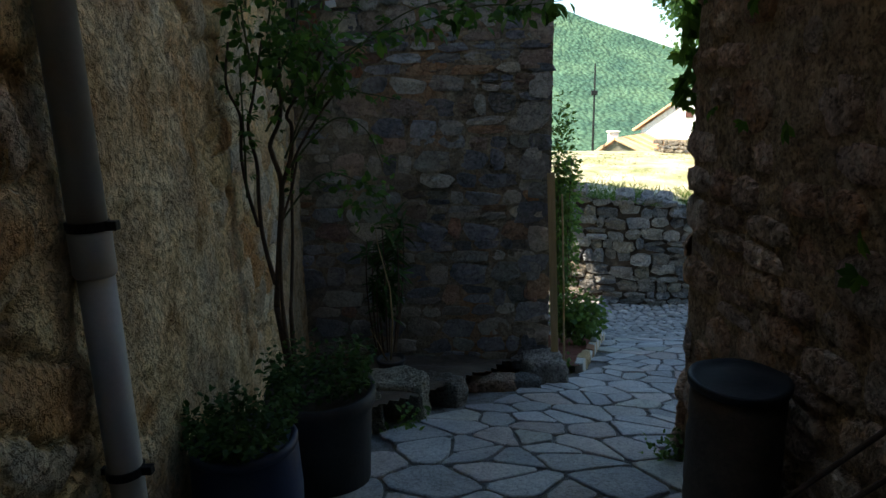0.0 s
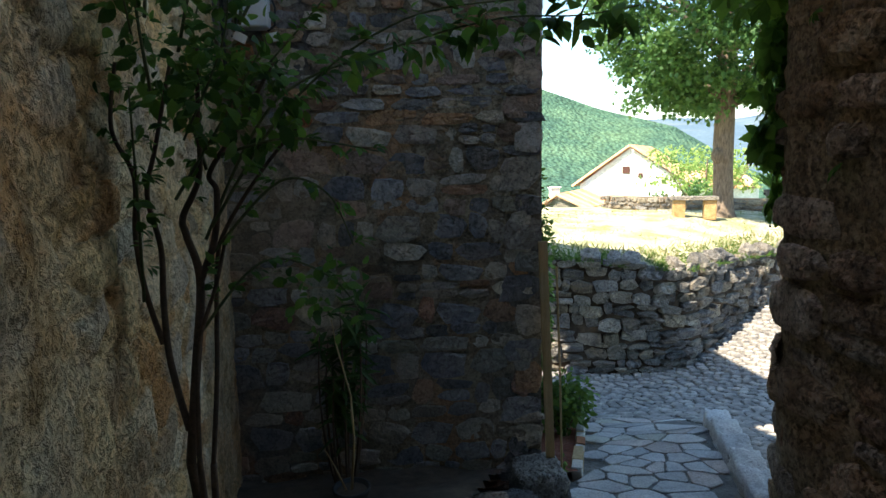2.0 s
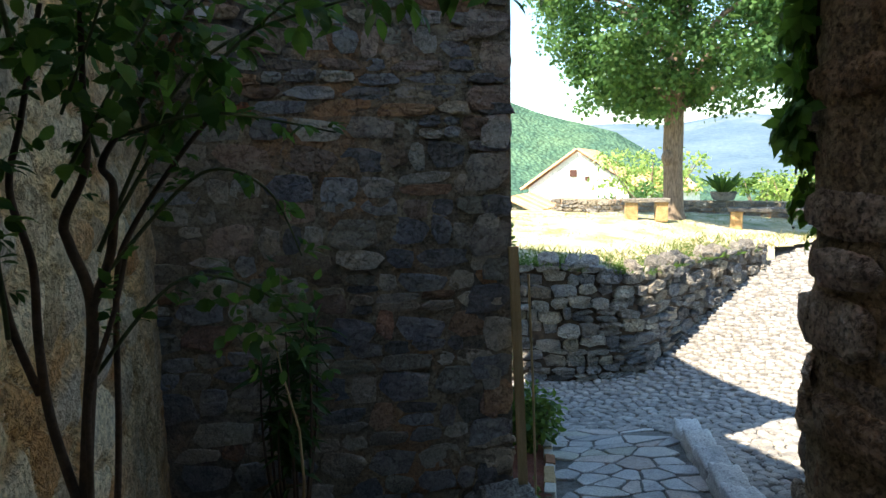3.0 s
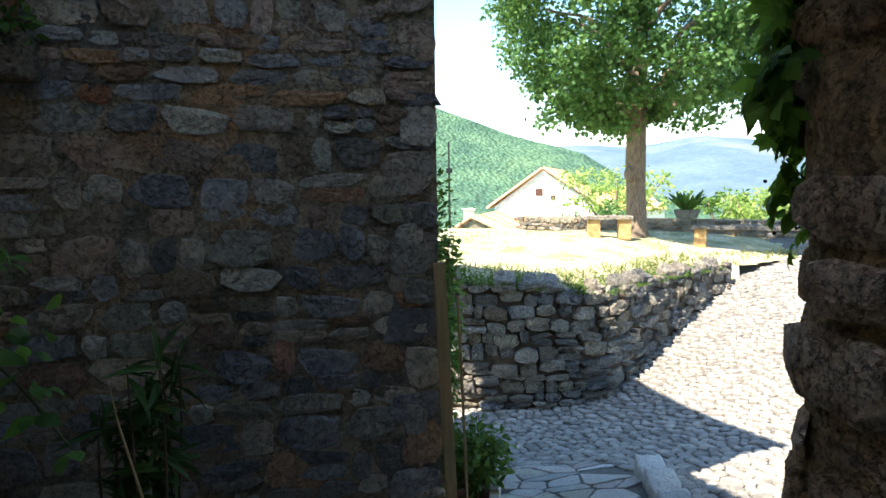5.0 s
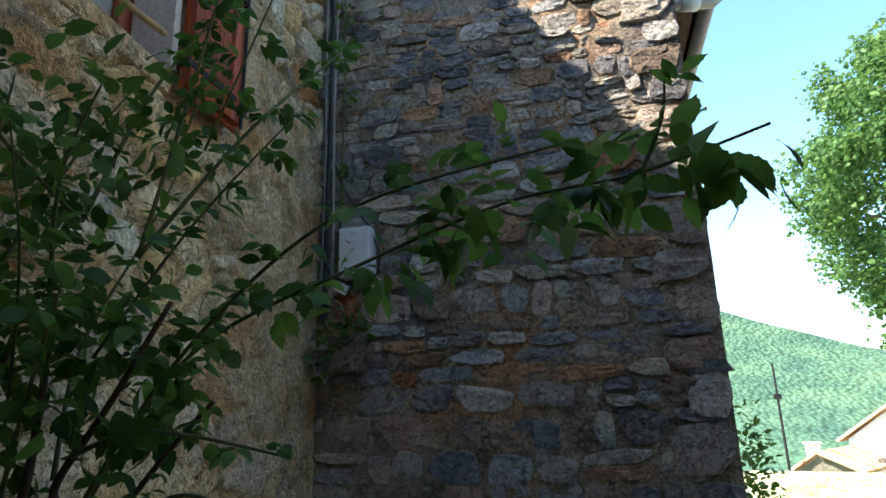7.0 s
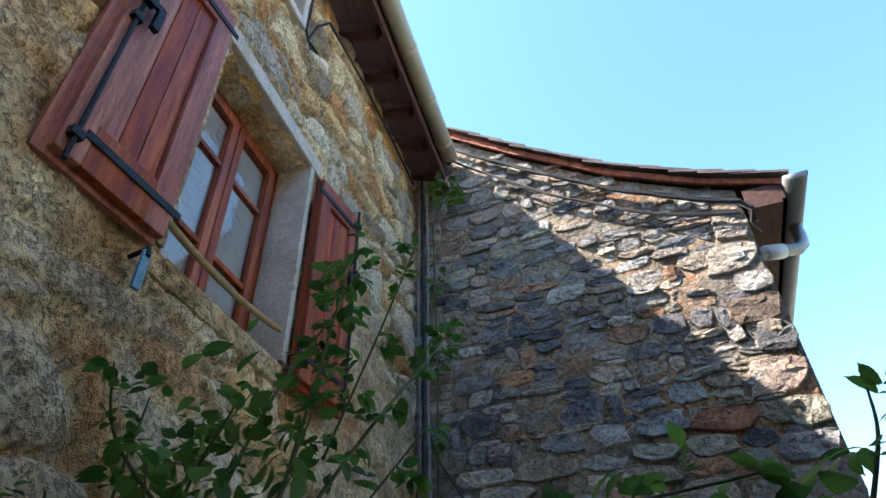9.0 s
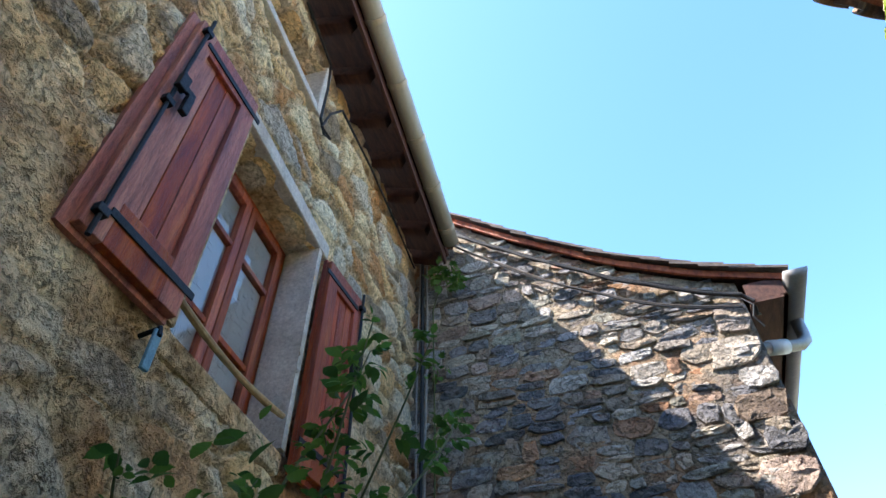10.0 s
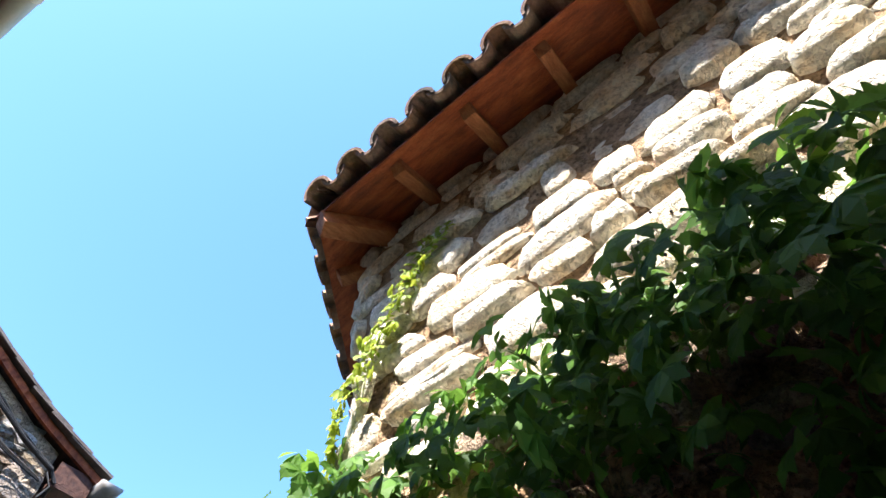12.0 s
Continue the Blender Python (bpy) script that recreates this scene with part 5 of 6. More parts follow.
def window_extras():
    c = tagged(new("curved_branch", None), "peeled wooden branch lying across the window sill", "branch")
    c.matrix_world = pose(left_x(3.4) + 0.03, 3.36, 3.02)
    part("branch", tube(bend((0.03, -0.05, 0.0), (0.0, 0.62, -0.02), 0.03, 10), [0.012 + 0.001 * math.sin(i) for i in range(11)], 8), M_PALEWOOD, c)
    s = tagged(new("shutter_stop"), "small blue painted iron shutter stop in the wall", "hook")
    s.matrix_world = pose(left_x(3.27), 3.27, 2.86)
    part("pin", tube([(0, 0, 0), (0.07, 0, 0.01), (0.075, 0, -0.02)], 0.008, 6), M_IRON, s)
    part("blade", boxes((0.06, 0.072, -0.014, 0.014, -0.13, 0.0), bevel=0.003), M_BLUEPAINT, s, "flaking blue blade")


M_BLUEPAINT = mat("flaking_blue_paint", [(0.12, 0.30, 0.42), (0.22, 0.42, 0.55)], 20, 0.6, 0.3, 90)
window_extras()


def upper_window():
    y0, y1, z0, z1 = UPWIN
    w, h = (y1 - y0) / math.cos(radians(LEFT_TURN)), z1 - z0
    t = tagged(new("window_2"), "small attic opening with pale plaster edging under the eave", "window", kind="structure")
    t.matrix_world = wall_frame(y0, z0)
    part("reveal", boxes((w - 0.002, w + 0.07, -0.03, 0.3, -0.05, h + 0.04), bevel=0.012), M_PLASTER, t)
    part("window_sill", boxes((-0.05, w - 0.002, -0.03, 0.3, -0.06, 0.003), bevel=0.012), M_PLASTER, t)
    part("board", boxes((0.02, w - 0.03, 0.22, 0.25, 0.01, h)), M_DARKWOOD, t, "dark boarded shutter")


upper_window()


# ---- cables, box and pot on the stone wall ----
def cable(name, label, runs, group=""):
    p0 = runs[0][0][0]
    t = empty(name, *p0, label, "cable", group)
    inv = t.matrix_world.inverted()
    for pts, rad, m in runs:
        part("strand", tube([inv @ Vector(p) for p in pts], rad, 6), m, t)


def drape(xs, off, y, seed, sag=0.007):
    r = random.Random(seed)
    out = []
    for i, x in enumerate(xs):
        out.append((x, y + r.uniform(-0.006, 0.006), rake(x) + off + r.uniform(-sag, sag)))
    return out


YW = FAR_Y - 0.055
xs1 = list(np.linspace(-1.32, 1.0, 22))
cable("cable_bundle", "black cable bundle tied along the top of the stone gable", [
    (drape(xs1, -0.25, YW, 1), 0.016, M_CABLE), (drape(xs1, -0.265, YW - 0.014, 2), 0.009, M_CABLE), (drape(xs1, -0.23, YW, 3), 0.007, M_CABLE),
    ([(1.0, YW, 4.50), (1.05, YW, 4.44), (1.06, YW + 0.1, 4.40), (1.12, YW + 0.2, 4.46)], 0.012, M_CABLE),
    ([(0.98, YW - 0.02, 4.46), (1.03, YW - 0.03, 4.38), (1.00, YW - 0.02, 4.30), (1.04, YW, 4.22)], 0.006, M_CABLE)])
xs2 = list(np.linspace(-1.30, 0.97, 20))
cable("cable_pair", "dark brown cable clipped below the gable verge", [
    ([(x, YW, rake(x) - 0.36 - 0.10 * math.sin(math.pi * (x + 1.3) / 2.27) + 0.01 * math.sin(9 * x)) for x in xs2], 0.010, M_CABLE_BROWN),
    ([(x, YW - 0.01, rake(x) - 0.378 - 0.10 * math.sin(math.pi * (x + 1.3) / 2.27) + 0.012 * math.sin(7 * x + 1)) for x in xs2], 0.006, M_CABLE)])
cable("cable_riser", "bundle of black and pale cables down the wall corner", [
    ([(-1.30 + 0.006 * math.sin(z * 2), YW - 0.01, z) for z in np.linspace(5.75, 2.2, 24)], 0.015, M_CABLE),
    ([(-1.265 + 0.006 * math.sin(z * 3), YW - 0.008, z) for z in np.linspace(5.75, 2.35, 24)], 0.010, M_CABLE_GREY),
    ([(-1.335 + 0.006 * math.sin(z * 2.5), YW - 0.006, z) for z in np.linspace(5.7, 2.3, 24)], 0.007, M_CABLE_GREY),
    ([(-1.29, YW, 3.35), (-1.20, YW, 3.1), (-1.05, YW, 2.85), (-0.98, YW, 2.78)], 0.007, M_CABLE),
    ([(-0.99, YW, 2.75), (-0.94, YW - 0.01, 2.62), (-0.95, YW, 2.5), (-1.0, YW, 2.46)], 0.008, M_CABLE),
    ([(-1.17, YW, 2.48), (-1.25, YW, 2.42), (-1.31, YW, 2.6), (-1.31, YW, 2.9)], 0.006, M_CABLE)])
cable("wire_coil", "loose coil of pale wire hanging on the wall", [
    ([(-1.27 + 0.11 * math.cos(a), YW - 0.01 - 0.003 * a, 2.20 + 0.15 * math.sin(a) + 0.01 * math.sin(3 * a)) for a in np.linspace(1.4, 14.5, 60)], 0.0035, M_CABLE_GREY)])
ux = [(left_x(y) + 0.035, y, z) for y, z in ((5.72, 5.45), (5.2, 5.44), (4.6, 5.40), (4.05, 5.30), (3.92, 5.05), (3.86, 4.82), (3.98, 4.86), (3.90, 4.80), (3.83, 4.86), (3.83, 5.2), (3.80, 5.45), (3.4, 5.50))]
cable("eave_cable", "black cable clipped along the rendered wall under the eave", [(ux, 0.009, M_CABLE)])


def meter_box():
    t = empty("junction_box", -1.085, FAR_Y - 0.04, 2.47, "white plastic electrical junction box fixed to the stone wall", "electric box")
    part("body", boxes((-0.105, 0.105, -0.09, 0.03, 0, 0.32), bevel=0.012), M_WHITE, t)
    part("cover", boxes((-0.098, 0.098, -0.105, -0.088, 0.008, 0.312), bevel=0.006), M_WHITE, t)
    part("latch", boxes((-0.02, 0.02, -0.112, -0.103, 0.27, 0.295), bevel=0.003), M_WHITE, t)
    for x, a in ((-0.10, 28), (0.12, -12)):
        bm = bmesh.new()
        box(bm, -0.045, 0.045, -0.02, 0.0, -0.03, 0.03, 0.003, m=Matrix.Translation((x, -0.04, -0.06)) @ pose(0, 0, 0, 0, a, 0))
        part("cable_tag", bm, M_WHITE, t, "small white connector block")


meter_box()


def wall_pot():
    t = empty("wall_planter", -1.12, FAR_Y - 0.12, 1.88, "weathered wall planter with trailing green plants", "planter")
    part("trough", boxes((-0.10, 0.10, -0.08, 0.08, 0, 0.22), bevel=0.015), M_DRYSTONE, t)
    lv = Leaves("oval", 51)
    lv.cloud((0, -0.02, 0.25), (0.16, 0.10, 0.16), 90, 0.06, 0.2)
    lv.cloud((-0.14, -0.04, 0.12), (0.10, 0.08, 0.22), 60, 0.06, 0.2)
    leafy("foliage", lv, M_BUSH, t)


wall_pot()


def corner_sprig():
    t = empty("wall_sprig", -1.22, FAR_Y - 0.05, 5.0, "bright green sprig growing from the wall corner under the eave", "plant")
    lv = Leaves("lobed", 55)
    for c, rad, n in (((0.12, -0.12, 0.32), (0.16, 0.08, 0.14), 40), ((0.22, -0.1, 0.18), (0.10, 0.06, 0.10), 22)):
        lv.cloud(c, rad, n, 0.075, 0.1)
    for z in (-0.6, -1.3, -1.8, -2.4):
        lv.cloud((0.05, -0.06, z), (0.10, 0.05, 0.12), 16, 0.05, 0.1)
    leafy("leaves", lv, M_BUSH, t)
    smooth(part("stem", tube([(0, 0, -2.6), (0.03, -0.03, -1.2), (0.02, -0.04, 0.0), (0.14, -0.1, 0.35)], [0.008, 0.007, 0.006, 0.003], 6), M_CANE, t))


corner_sprig()


# ---- creeper on the tuff house ----
def creeper():
    t = empty("creeper", RX, 3.4, 1.0, "Virginia creeper with serrated leaves and dark berries hanging over the wall", "vine")
    inv = t.matrix_world.inverted()
    r = random.Random(61)
    lv, young = Leaves("finger", 62), Leaves("oval", 63)

    def on(s, z, out):
        p, n = right_path(s)
        return Vector((p.x, p.y, z)) + n * (out + right_lean(z)), n

    def frond(p, n, size, bunch=lv):
        """Five toothed fingers spread from one stalk, turned this way and that."""
        tang = Vector((-n.y, n.x, 0))
        face = (n + Vector((r.gauss(0, 0.8), r.gauss(0, 0.8), r.uniform(-0.2, 1.2)))).normalized()
        down = (Vector((0, 0, -1)) + n * r.uniform(0.1, 0.9) + tang * r.gauss(0, 0.6)).normalized()
        sd = down.cross(face).normalized()
        for k in range(5):
            a = (k - 2) * 0.66 + r.gauss(0, 0.1)
            bunch.add(p, sd * math.sin(a) + down * math.cos(a), size * (1.0 - 0.13 * abs(k - 2)) * r.uniform(0.85, 1.1), face, 0.2)
    # a thick shelf hangs out over the shaded part of the wall, thinner below it
    for _ in range(620):
        s = r.uniform(-3.2, 0.9)
        u = r.random() * (1.0 if s < -0.8 else 0.75)
        out = 0.05 + 0.36 * u
        z = 3.33 + 0.07 * math.sin(s * 3.1) + 0.05 * math.sin(s * 8) - 0.40 * u * u - abs(r.gauss(0, 0.20))
        p, n = on(s, z, out)
        frond(inv @ p, n, r.uniform(0.05, 0.10) * (1.0 if s > -1.2 else 1.15))
    for _ in range(380):
        p, n = on(r.uniform(-3.1, -0.7), 2.55 + 0.6 * r.random() ** 0.7, 0.12 + 0.26 * r.random())
        frond(inv @ p, n, r.uniform(0.06, 0.10))
    for _ in range(230):
        s = r.uniform(-3.0, 0.4)
        z = 3.05 - abs(r.gauss(0, 0.35))
        p, n = on(s, z, 0.06 + abs(r.gauss(0, 0.08)))
        frond(inv @ p, n, r.uniform(0.07, 0.12))
    for _ in range(460):
        s = r.uniform(0.12, 0.95)
        z = r.uniform(1.5, 3.5)
        p, n = on(s, z, 0.05 + abs(r.gauss(0, 0.07)) * (0.5 + (z - 1.5) / 1.2))
        frond(inv @ p, n, r.uniform(0.07, 0.12))
    for _ in range(150):
        s = r.uniform(0.25, 0.7)
        p, n = on(s, 1.1 + 1.0 * r.random() ** 0.8, 0.05 + abs(r.gauss(0, 0.05)))
        frond(inv @ p, n, r.uniform(0.05, 0.085))
    for _ in range(26):
        p, n = on(r.uniform(-2.2, 0.1), r.uniform(0.9, 3.0), 0.05)
        frond(inv @ p, n, r.uniform(0.05, 0.09))
    for k in range(150):
        f = k / 150
        p, n = on(0.30 - 0.72 * f + r.gauss(0, 0.055), 3.40 + 1.0 * f, 0.085)
        frond(inv @ p, n, r.uniform(0.04, 0.06), young)
    leafy("leaves", lv, M_VINE, t)
    tagged(leafy("young_shoot", young, M_SHOOT, t, "bright yellow-green young shoot"), kind="stuff")
    for k in (0, 2, 4):
        s0, z0 = r.uniform(0.35, 0.55), r.uniform(1.2, 1.8)
        pts = [inv @ on(s0 + 0.12 * math.sin(u * 3 + k), z0 + (3.3 - z0) * u, 0.045)[0] for u in np.linspace(0, 1, 14)]
        smooth(part("stem", tube(pts, [0.008 - 0.0004 * i for i in range(14)], 6), M_STEM, t))
    bm = bmesh.new()
    for _ in range(90):
        s, z = r.choice(((1.0, 3.2), (0.9, 2.6), (-1.2, 3.35), (0.5, 1.3))), 0
        p, n = on(s[0] + r.gauss(0, 0.12), s[1] + r.gauss(0, 0.08), r.uniform(0.05, 0.13))
        bmesh.ops.create_icosphere(bm, subdivisions=1, radius=0.006, matrix=Matrix.Translation(inv @ p))
    tagged(part("berries", bm, M_CABLE, t, "small dark berries"), kind="stuff")


creeper()


# ---- flower bed and bush past the corner ----
def flower_bed():
    tagged(sheet("flower_bed", 1.0, 2.3, 6.0, 8.6, 0.06, lambda x, y: lane_z(x, y) + 0.07, M_MULCH, "narrow flower bed covered in red bark mulch", "bed", inside=lambda x, y: x < 1.32 + (y - 6.0) * 0.36, wobble=0.05))
    r = random.Random(71)
    for k in range(16):
        y = 6.12 + 0.15 * k
        x = 1.34 + (y - 6.0) * 0.36
        ob = part("edging_brick", boxes((-0.045, 0.045, -0.07, 0.07, -0.06, r.uniform(0.09, 0.15)), bevel=0.008), r.choice([M_PALEWOOD, M_TERRA, M_PLASTER]))
        ob.matrix_world = pose(x, y, lane_z(x, y), r.uniform(-4, 4), r.uniform(-5, 5), -20 + r.uniform(-4, 4))
        tagged(ob, "upright weathered edging block round the flower bed", "edging", "flower bed edging")
    for name, x, y, rad, hgt, n, lab in (("shrub", 1.66, 7.5, 0.36, 0.34, 1100, "low leafy green shrub in the flower bed"), ("tall_shrub", 1.72, 9.05, 0.28, 1.78, 2600, "tall bright green climbing shrub against the house side")):
        g = lane_z(x, y) + 0.05
        t = empty(name, x, y, g, lab, "shrub")
        for k in range(6):
            a = k * 1.05
            smooth(part("stem", tube([(0, 0, -0.02), (0.4 * rad * math.cos(a), 0.4 * rad * math.sin(a), hgt * 0.6), (0.7 * rad * math.cos(a), 0.7 * rad * math.sin(a), hgt * 1.5)], [0.012, 0.008, 0.004], 6), M_STEM, t))
        lv = Leaves("oval", 70 + n)
        lv.cloud((0, 0, hgt + 0.05), (rad, rad, hgt), n, 0.085, 0.25)
        leafy("leaves", lv, M_BUSH, t)


flower_bed()


def kerb():
    r = random.Random(81)
    for k in range(5):
        f = k / 4.3
        x, y = 3.38 - 0.85 * f, 7.30 - 2.1 * f
        ob = boulder(80 + k, 0.27, 0.53, 0.24, M_FLAG, x, y, lane_z(x, y) + 0.02, -22 + r.uniform(-5, 5), "kerb_stone", "long weathered limestone kerb block beside the paved path", "kerb stones")


kerb()


def garden_table():
    x, y = 3.30, 5.0
    g = lane_z(x, y)
    t = empty("garden_table", x, y, g, "small round white garden table on a pedestal", "table")
    smooth(part("tabletop", lathe([(0.30, 0.50), (0.33, 0.505), (0.335, 0.52), (0.33, 0.53)], 32), M_WHITE, t))
    smooth(part("pedestal", lathe([(0.20, 0), (0.19, 0.02), (0.03, 0.05), (0.025, 0.50)], 20), M_WHITE, t))


garden_table()


# ---- the terrace beyond ----
def bearing(az, d, z=0.0):
    return Vector((0.02 + d * math.sin(radians(az)), 2.225 + d * math.cos(radians(az)), z))


def big_tree():
    p = bearing(31.3, 16.4)
    g = lawn_z(p.x, p.y)
    t = empty("tree", p.x, p.y, g, "large lime tree with stout trunk and dense green crown", "tree")
    r = random.Random(91)
    pts = [(0, 0, -0.15), (0.0, 0, 0.0), (0.02, 0, 0.15), (0.03, 0, 0.5), (0.0, 0, 1.2), (-0.02, 0, 1.8), (0.02, 0.05, 2.6), (0.05, 0, 3.6), (0.0, 0.1, 5.0), (0, 0, 6.8)]
    smooth(part("trunk", tube(pts, [0.42, 0.37, 0.29, 0.25, 0.235, 0.25, 0.24, 0.2, 0.13, 0.05], 16), M_BARK, t))
    knot = bmesh.new()
    bmesh.ops.create_icosphere(knot, subdivisions=3, radius=0.16, matrix=Matrix.Translation((-0.22, -0.1, 1.55)) @ Matrix.Diagonal((1, 0.9, 1.3, 1)))
    smooth(part("burl", knot, M_BARK, t))
    for k in range(9):
        a = k * 2.4 + r.uniform(-0.3, 0.3)
        z0 = 2.7 + 0.25 * k
        L = 3.1 - 0.10 * k
        tip = Vector((L * math.cos(a), L * math.sin(a), z0 + 1.0 + 0.14 * k))
        pts = [Vector((0, 0, z0)).lerp(tip, i / 7) + Vector((r.gauss(0, 0.05), r.gauss(0, 0.05), 0.35 * math.sin(math.pi * i / 7))) for i in range(8)]
        smooth(part("limb", tube(pts, [0.10 - 0.011 * i for i in range(8)], 7), M_BARK, t))
    lv = Leaves("lobed", 92)
    c = Vector((0.0, 0, 6.1))
    for _ in range(520):
        v = Vector((r.gauss(0, 1), r.gauss(0, 1), r.gauss(0, 1))).normalized()
        k = r.uniform(0.62, 1.0) ** 0.6
        wob = 1 + 0.16 * noise.fractal(v * 1.7 + Vector((4, 1, 0)), 1, 2, 3)
        q = c + Vector((v.x * 3.55, v.y * 3.55, v.z * 3.75)) * k * wob
        if q.z < 2.7 and math.hypot(q.x, q.y) < 1.2:
            q.z += 0.8
        lv.cloud(q, (0.55, 0.55, 0.42), 115, 0.115, 0.15)
    o = leafy("crown", lv, M_MAPLE, t)


big_tree()


def bench(az, d, length, turn, label):
    p = bearing(az, d)
    g = lawn_z(p.x, p.y)
    t = empty("stone_bench", p.x, p.y, g, label, "bench", "terrace benches", turn=turn)
    for x in (0.12, length - 0.12):
        part("support", boxes((x - 0.14, x + 0.14, -0.16, 0.16, -0.08, 0.40), bevel=0.025), M_OCHRE, t, "ochre tuff block")
    part("slab", boxes((-0.08, length + 0.05, -0.22, 0.22, 0.40, 0.49), bevel=0.02), M_DRYSTONE, t, "grey stone slab")


bench(27.3, 15.2, 0.95, -20, "stone slab bench on ochre blocks beside the tree")
bench(36.2, 16.0, 3.4, -38, "long stone slab bench on ochre blocks along the parapet")


def path_frames(line):
    """Length and a frame finder for a broken line seen from its right-hand side."""
    P = [Vector((*p, 0)) for p in line]
    lens = [(b - a).length for a, b in zip(P, P[1:])]

    def at(s):
        for a, b, l in zip(P, P[1:], lens):
            if s <= l or b is P[-1]:
                d = (b - a).normalized()
                return a + d * s, d
            s -= l
        return P[-1], d
    return sum(lens), at


def retaining_core():
    L, at = path_frames(WALL_LINE)
    V, F = [], []
    n = 60
    for i in range(n + 1):
        p, d = at(L * i / n)
        back = Vector((-d.y, d.x, 0))
        top = lawn_z(p.x + back.x * 0.3, p.y + back.y * 0.3)
        bot = lane_z(p.x, p.y) - 0.3
        a, b = p + back * 0.10, p + back * 0.55
        V += [(a.x, a.y, bot), (a.x, a.y, top - 0.04), (b.x, b.y, top - 0.02), (b.x, b.y, bot)]
    for i in range(n):
        for k in range(3):
            a = i * 4 + k
            F.append((a, a + 4, a + 5, a + 1))
    return tagged(part("retaining_wall", (V, [], F), M_EARTH), "dry stone retaining wall of grey limestone rubble holding the terrace", "wall", kind="structure")


retaining = retaining_core()


def parapet():
    line = [tuple(bearing(a, d)[:2]) for a, d in ((21.0, 21.2), (24, 20.2), (29, 19.5), (33, 19.2), (38, 19.0), (43, 18.6), (50, 18))]
    L, at = path_frames(line)
    V, F = [], []
    n = 40
    for i in range(n + 1):
        p, d = at(L * i / n)
        b = Vector((-d.y, d.x, 0)) * 0.4
        for q, z in ((p, -0.9), (p, 0.30), (p + b, 0.30), (p + b, -0.9)):
            V.append((q.x, q.y, z))
    for i in range(n):
        for k in range(3):
            a = i * 4 + k
            F.append((a, a + 4, a + 5, a + 1))
    w = tagged(part("parapet_wall", (V, [], F), M_MORTAR), "low grey stone parapet wall along the edge of the terrace", "wall", kind="structure")
    return w, L, at


parapet_wall, PL, parapet_at = parapet()


def parapet_pot():
    p = bearing(35.5, 19.25, 0.33)
    t = empty("planter_pot", p.x, p.y, p.z, "grey stone planter with a spiky green plant on the parapet", "planter")
    smooth(part("pot", lathe([(0.28, 0), (0.30, 0.03), (0.36, 0.20), (0.38, 0.24), (0.34, 0.24), (0.32, 0.18)], 20), M_DRYSTONE, t))
    lv = Leaves("strap", 95)
    for _ in range(90):
        a = lv.r.uniform(0, 6.28)
        lv.add((0.1 * math.cos(a), 0.1 * math.sin(a), 0.2), (math.cos(a) * lv.r.uniform(0.2, 1), math.sin(a) * lv.r.uniform(0.2, 1), 1.2), lv.r.uniform(0.4, 0.7), droop=0.3)
    leafy("leaves", lv, M_BUSH, t)


parapet_pot()


def tiled_slope(bm, a, b, c, d, pitch=0.3):
    """Rows of half-round tiles over a roof slope a-b (eave) to d-c (ridge)."""
    a, b, c, d = map(Vector, (a, b, c, d))
    n = max(2, int((b - a).length / pitch))
    up = (b - a).cross(d - a).normalized()
    if up.z < 0:
        up = -up
    for i in range(n):
        f = (i + 0.5) / n
        tile_row(bm, a.lerp(b, f), d.lerp(c, f), pitch * 0.45, up)


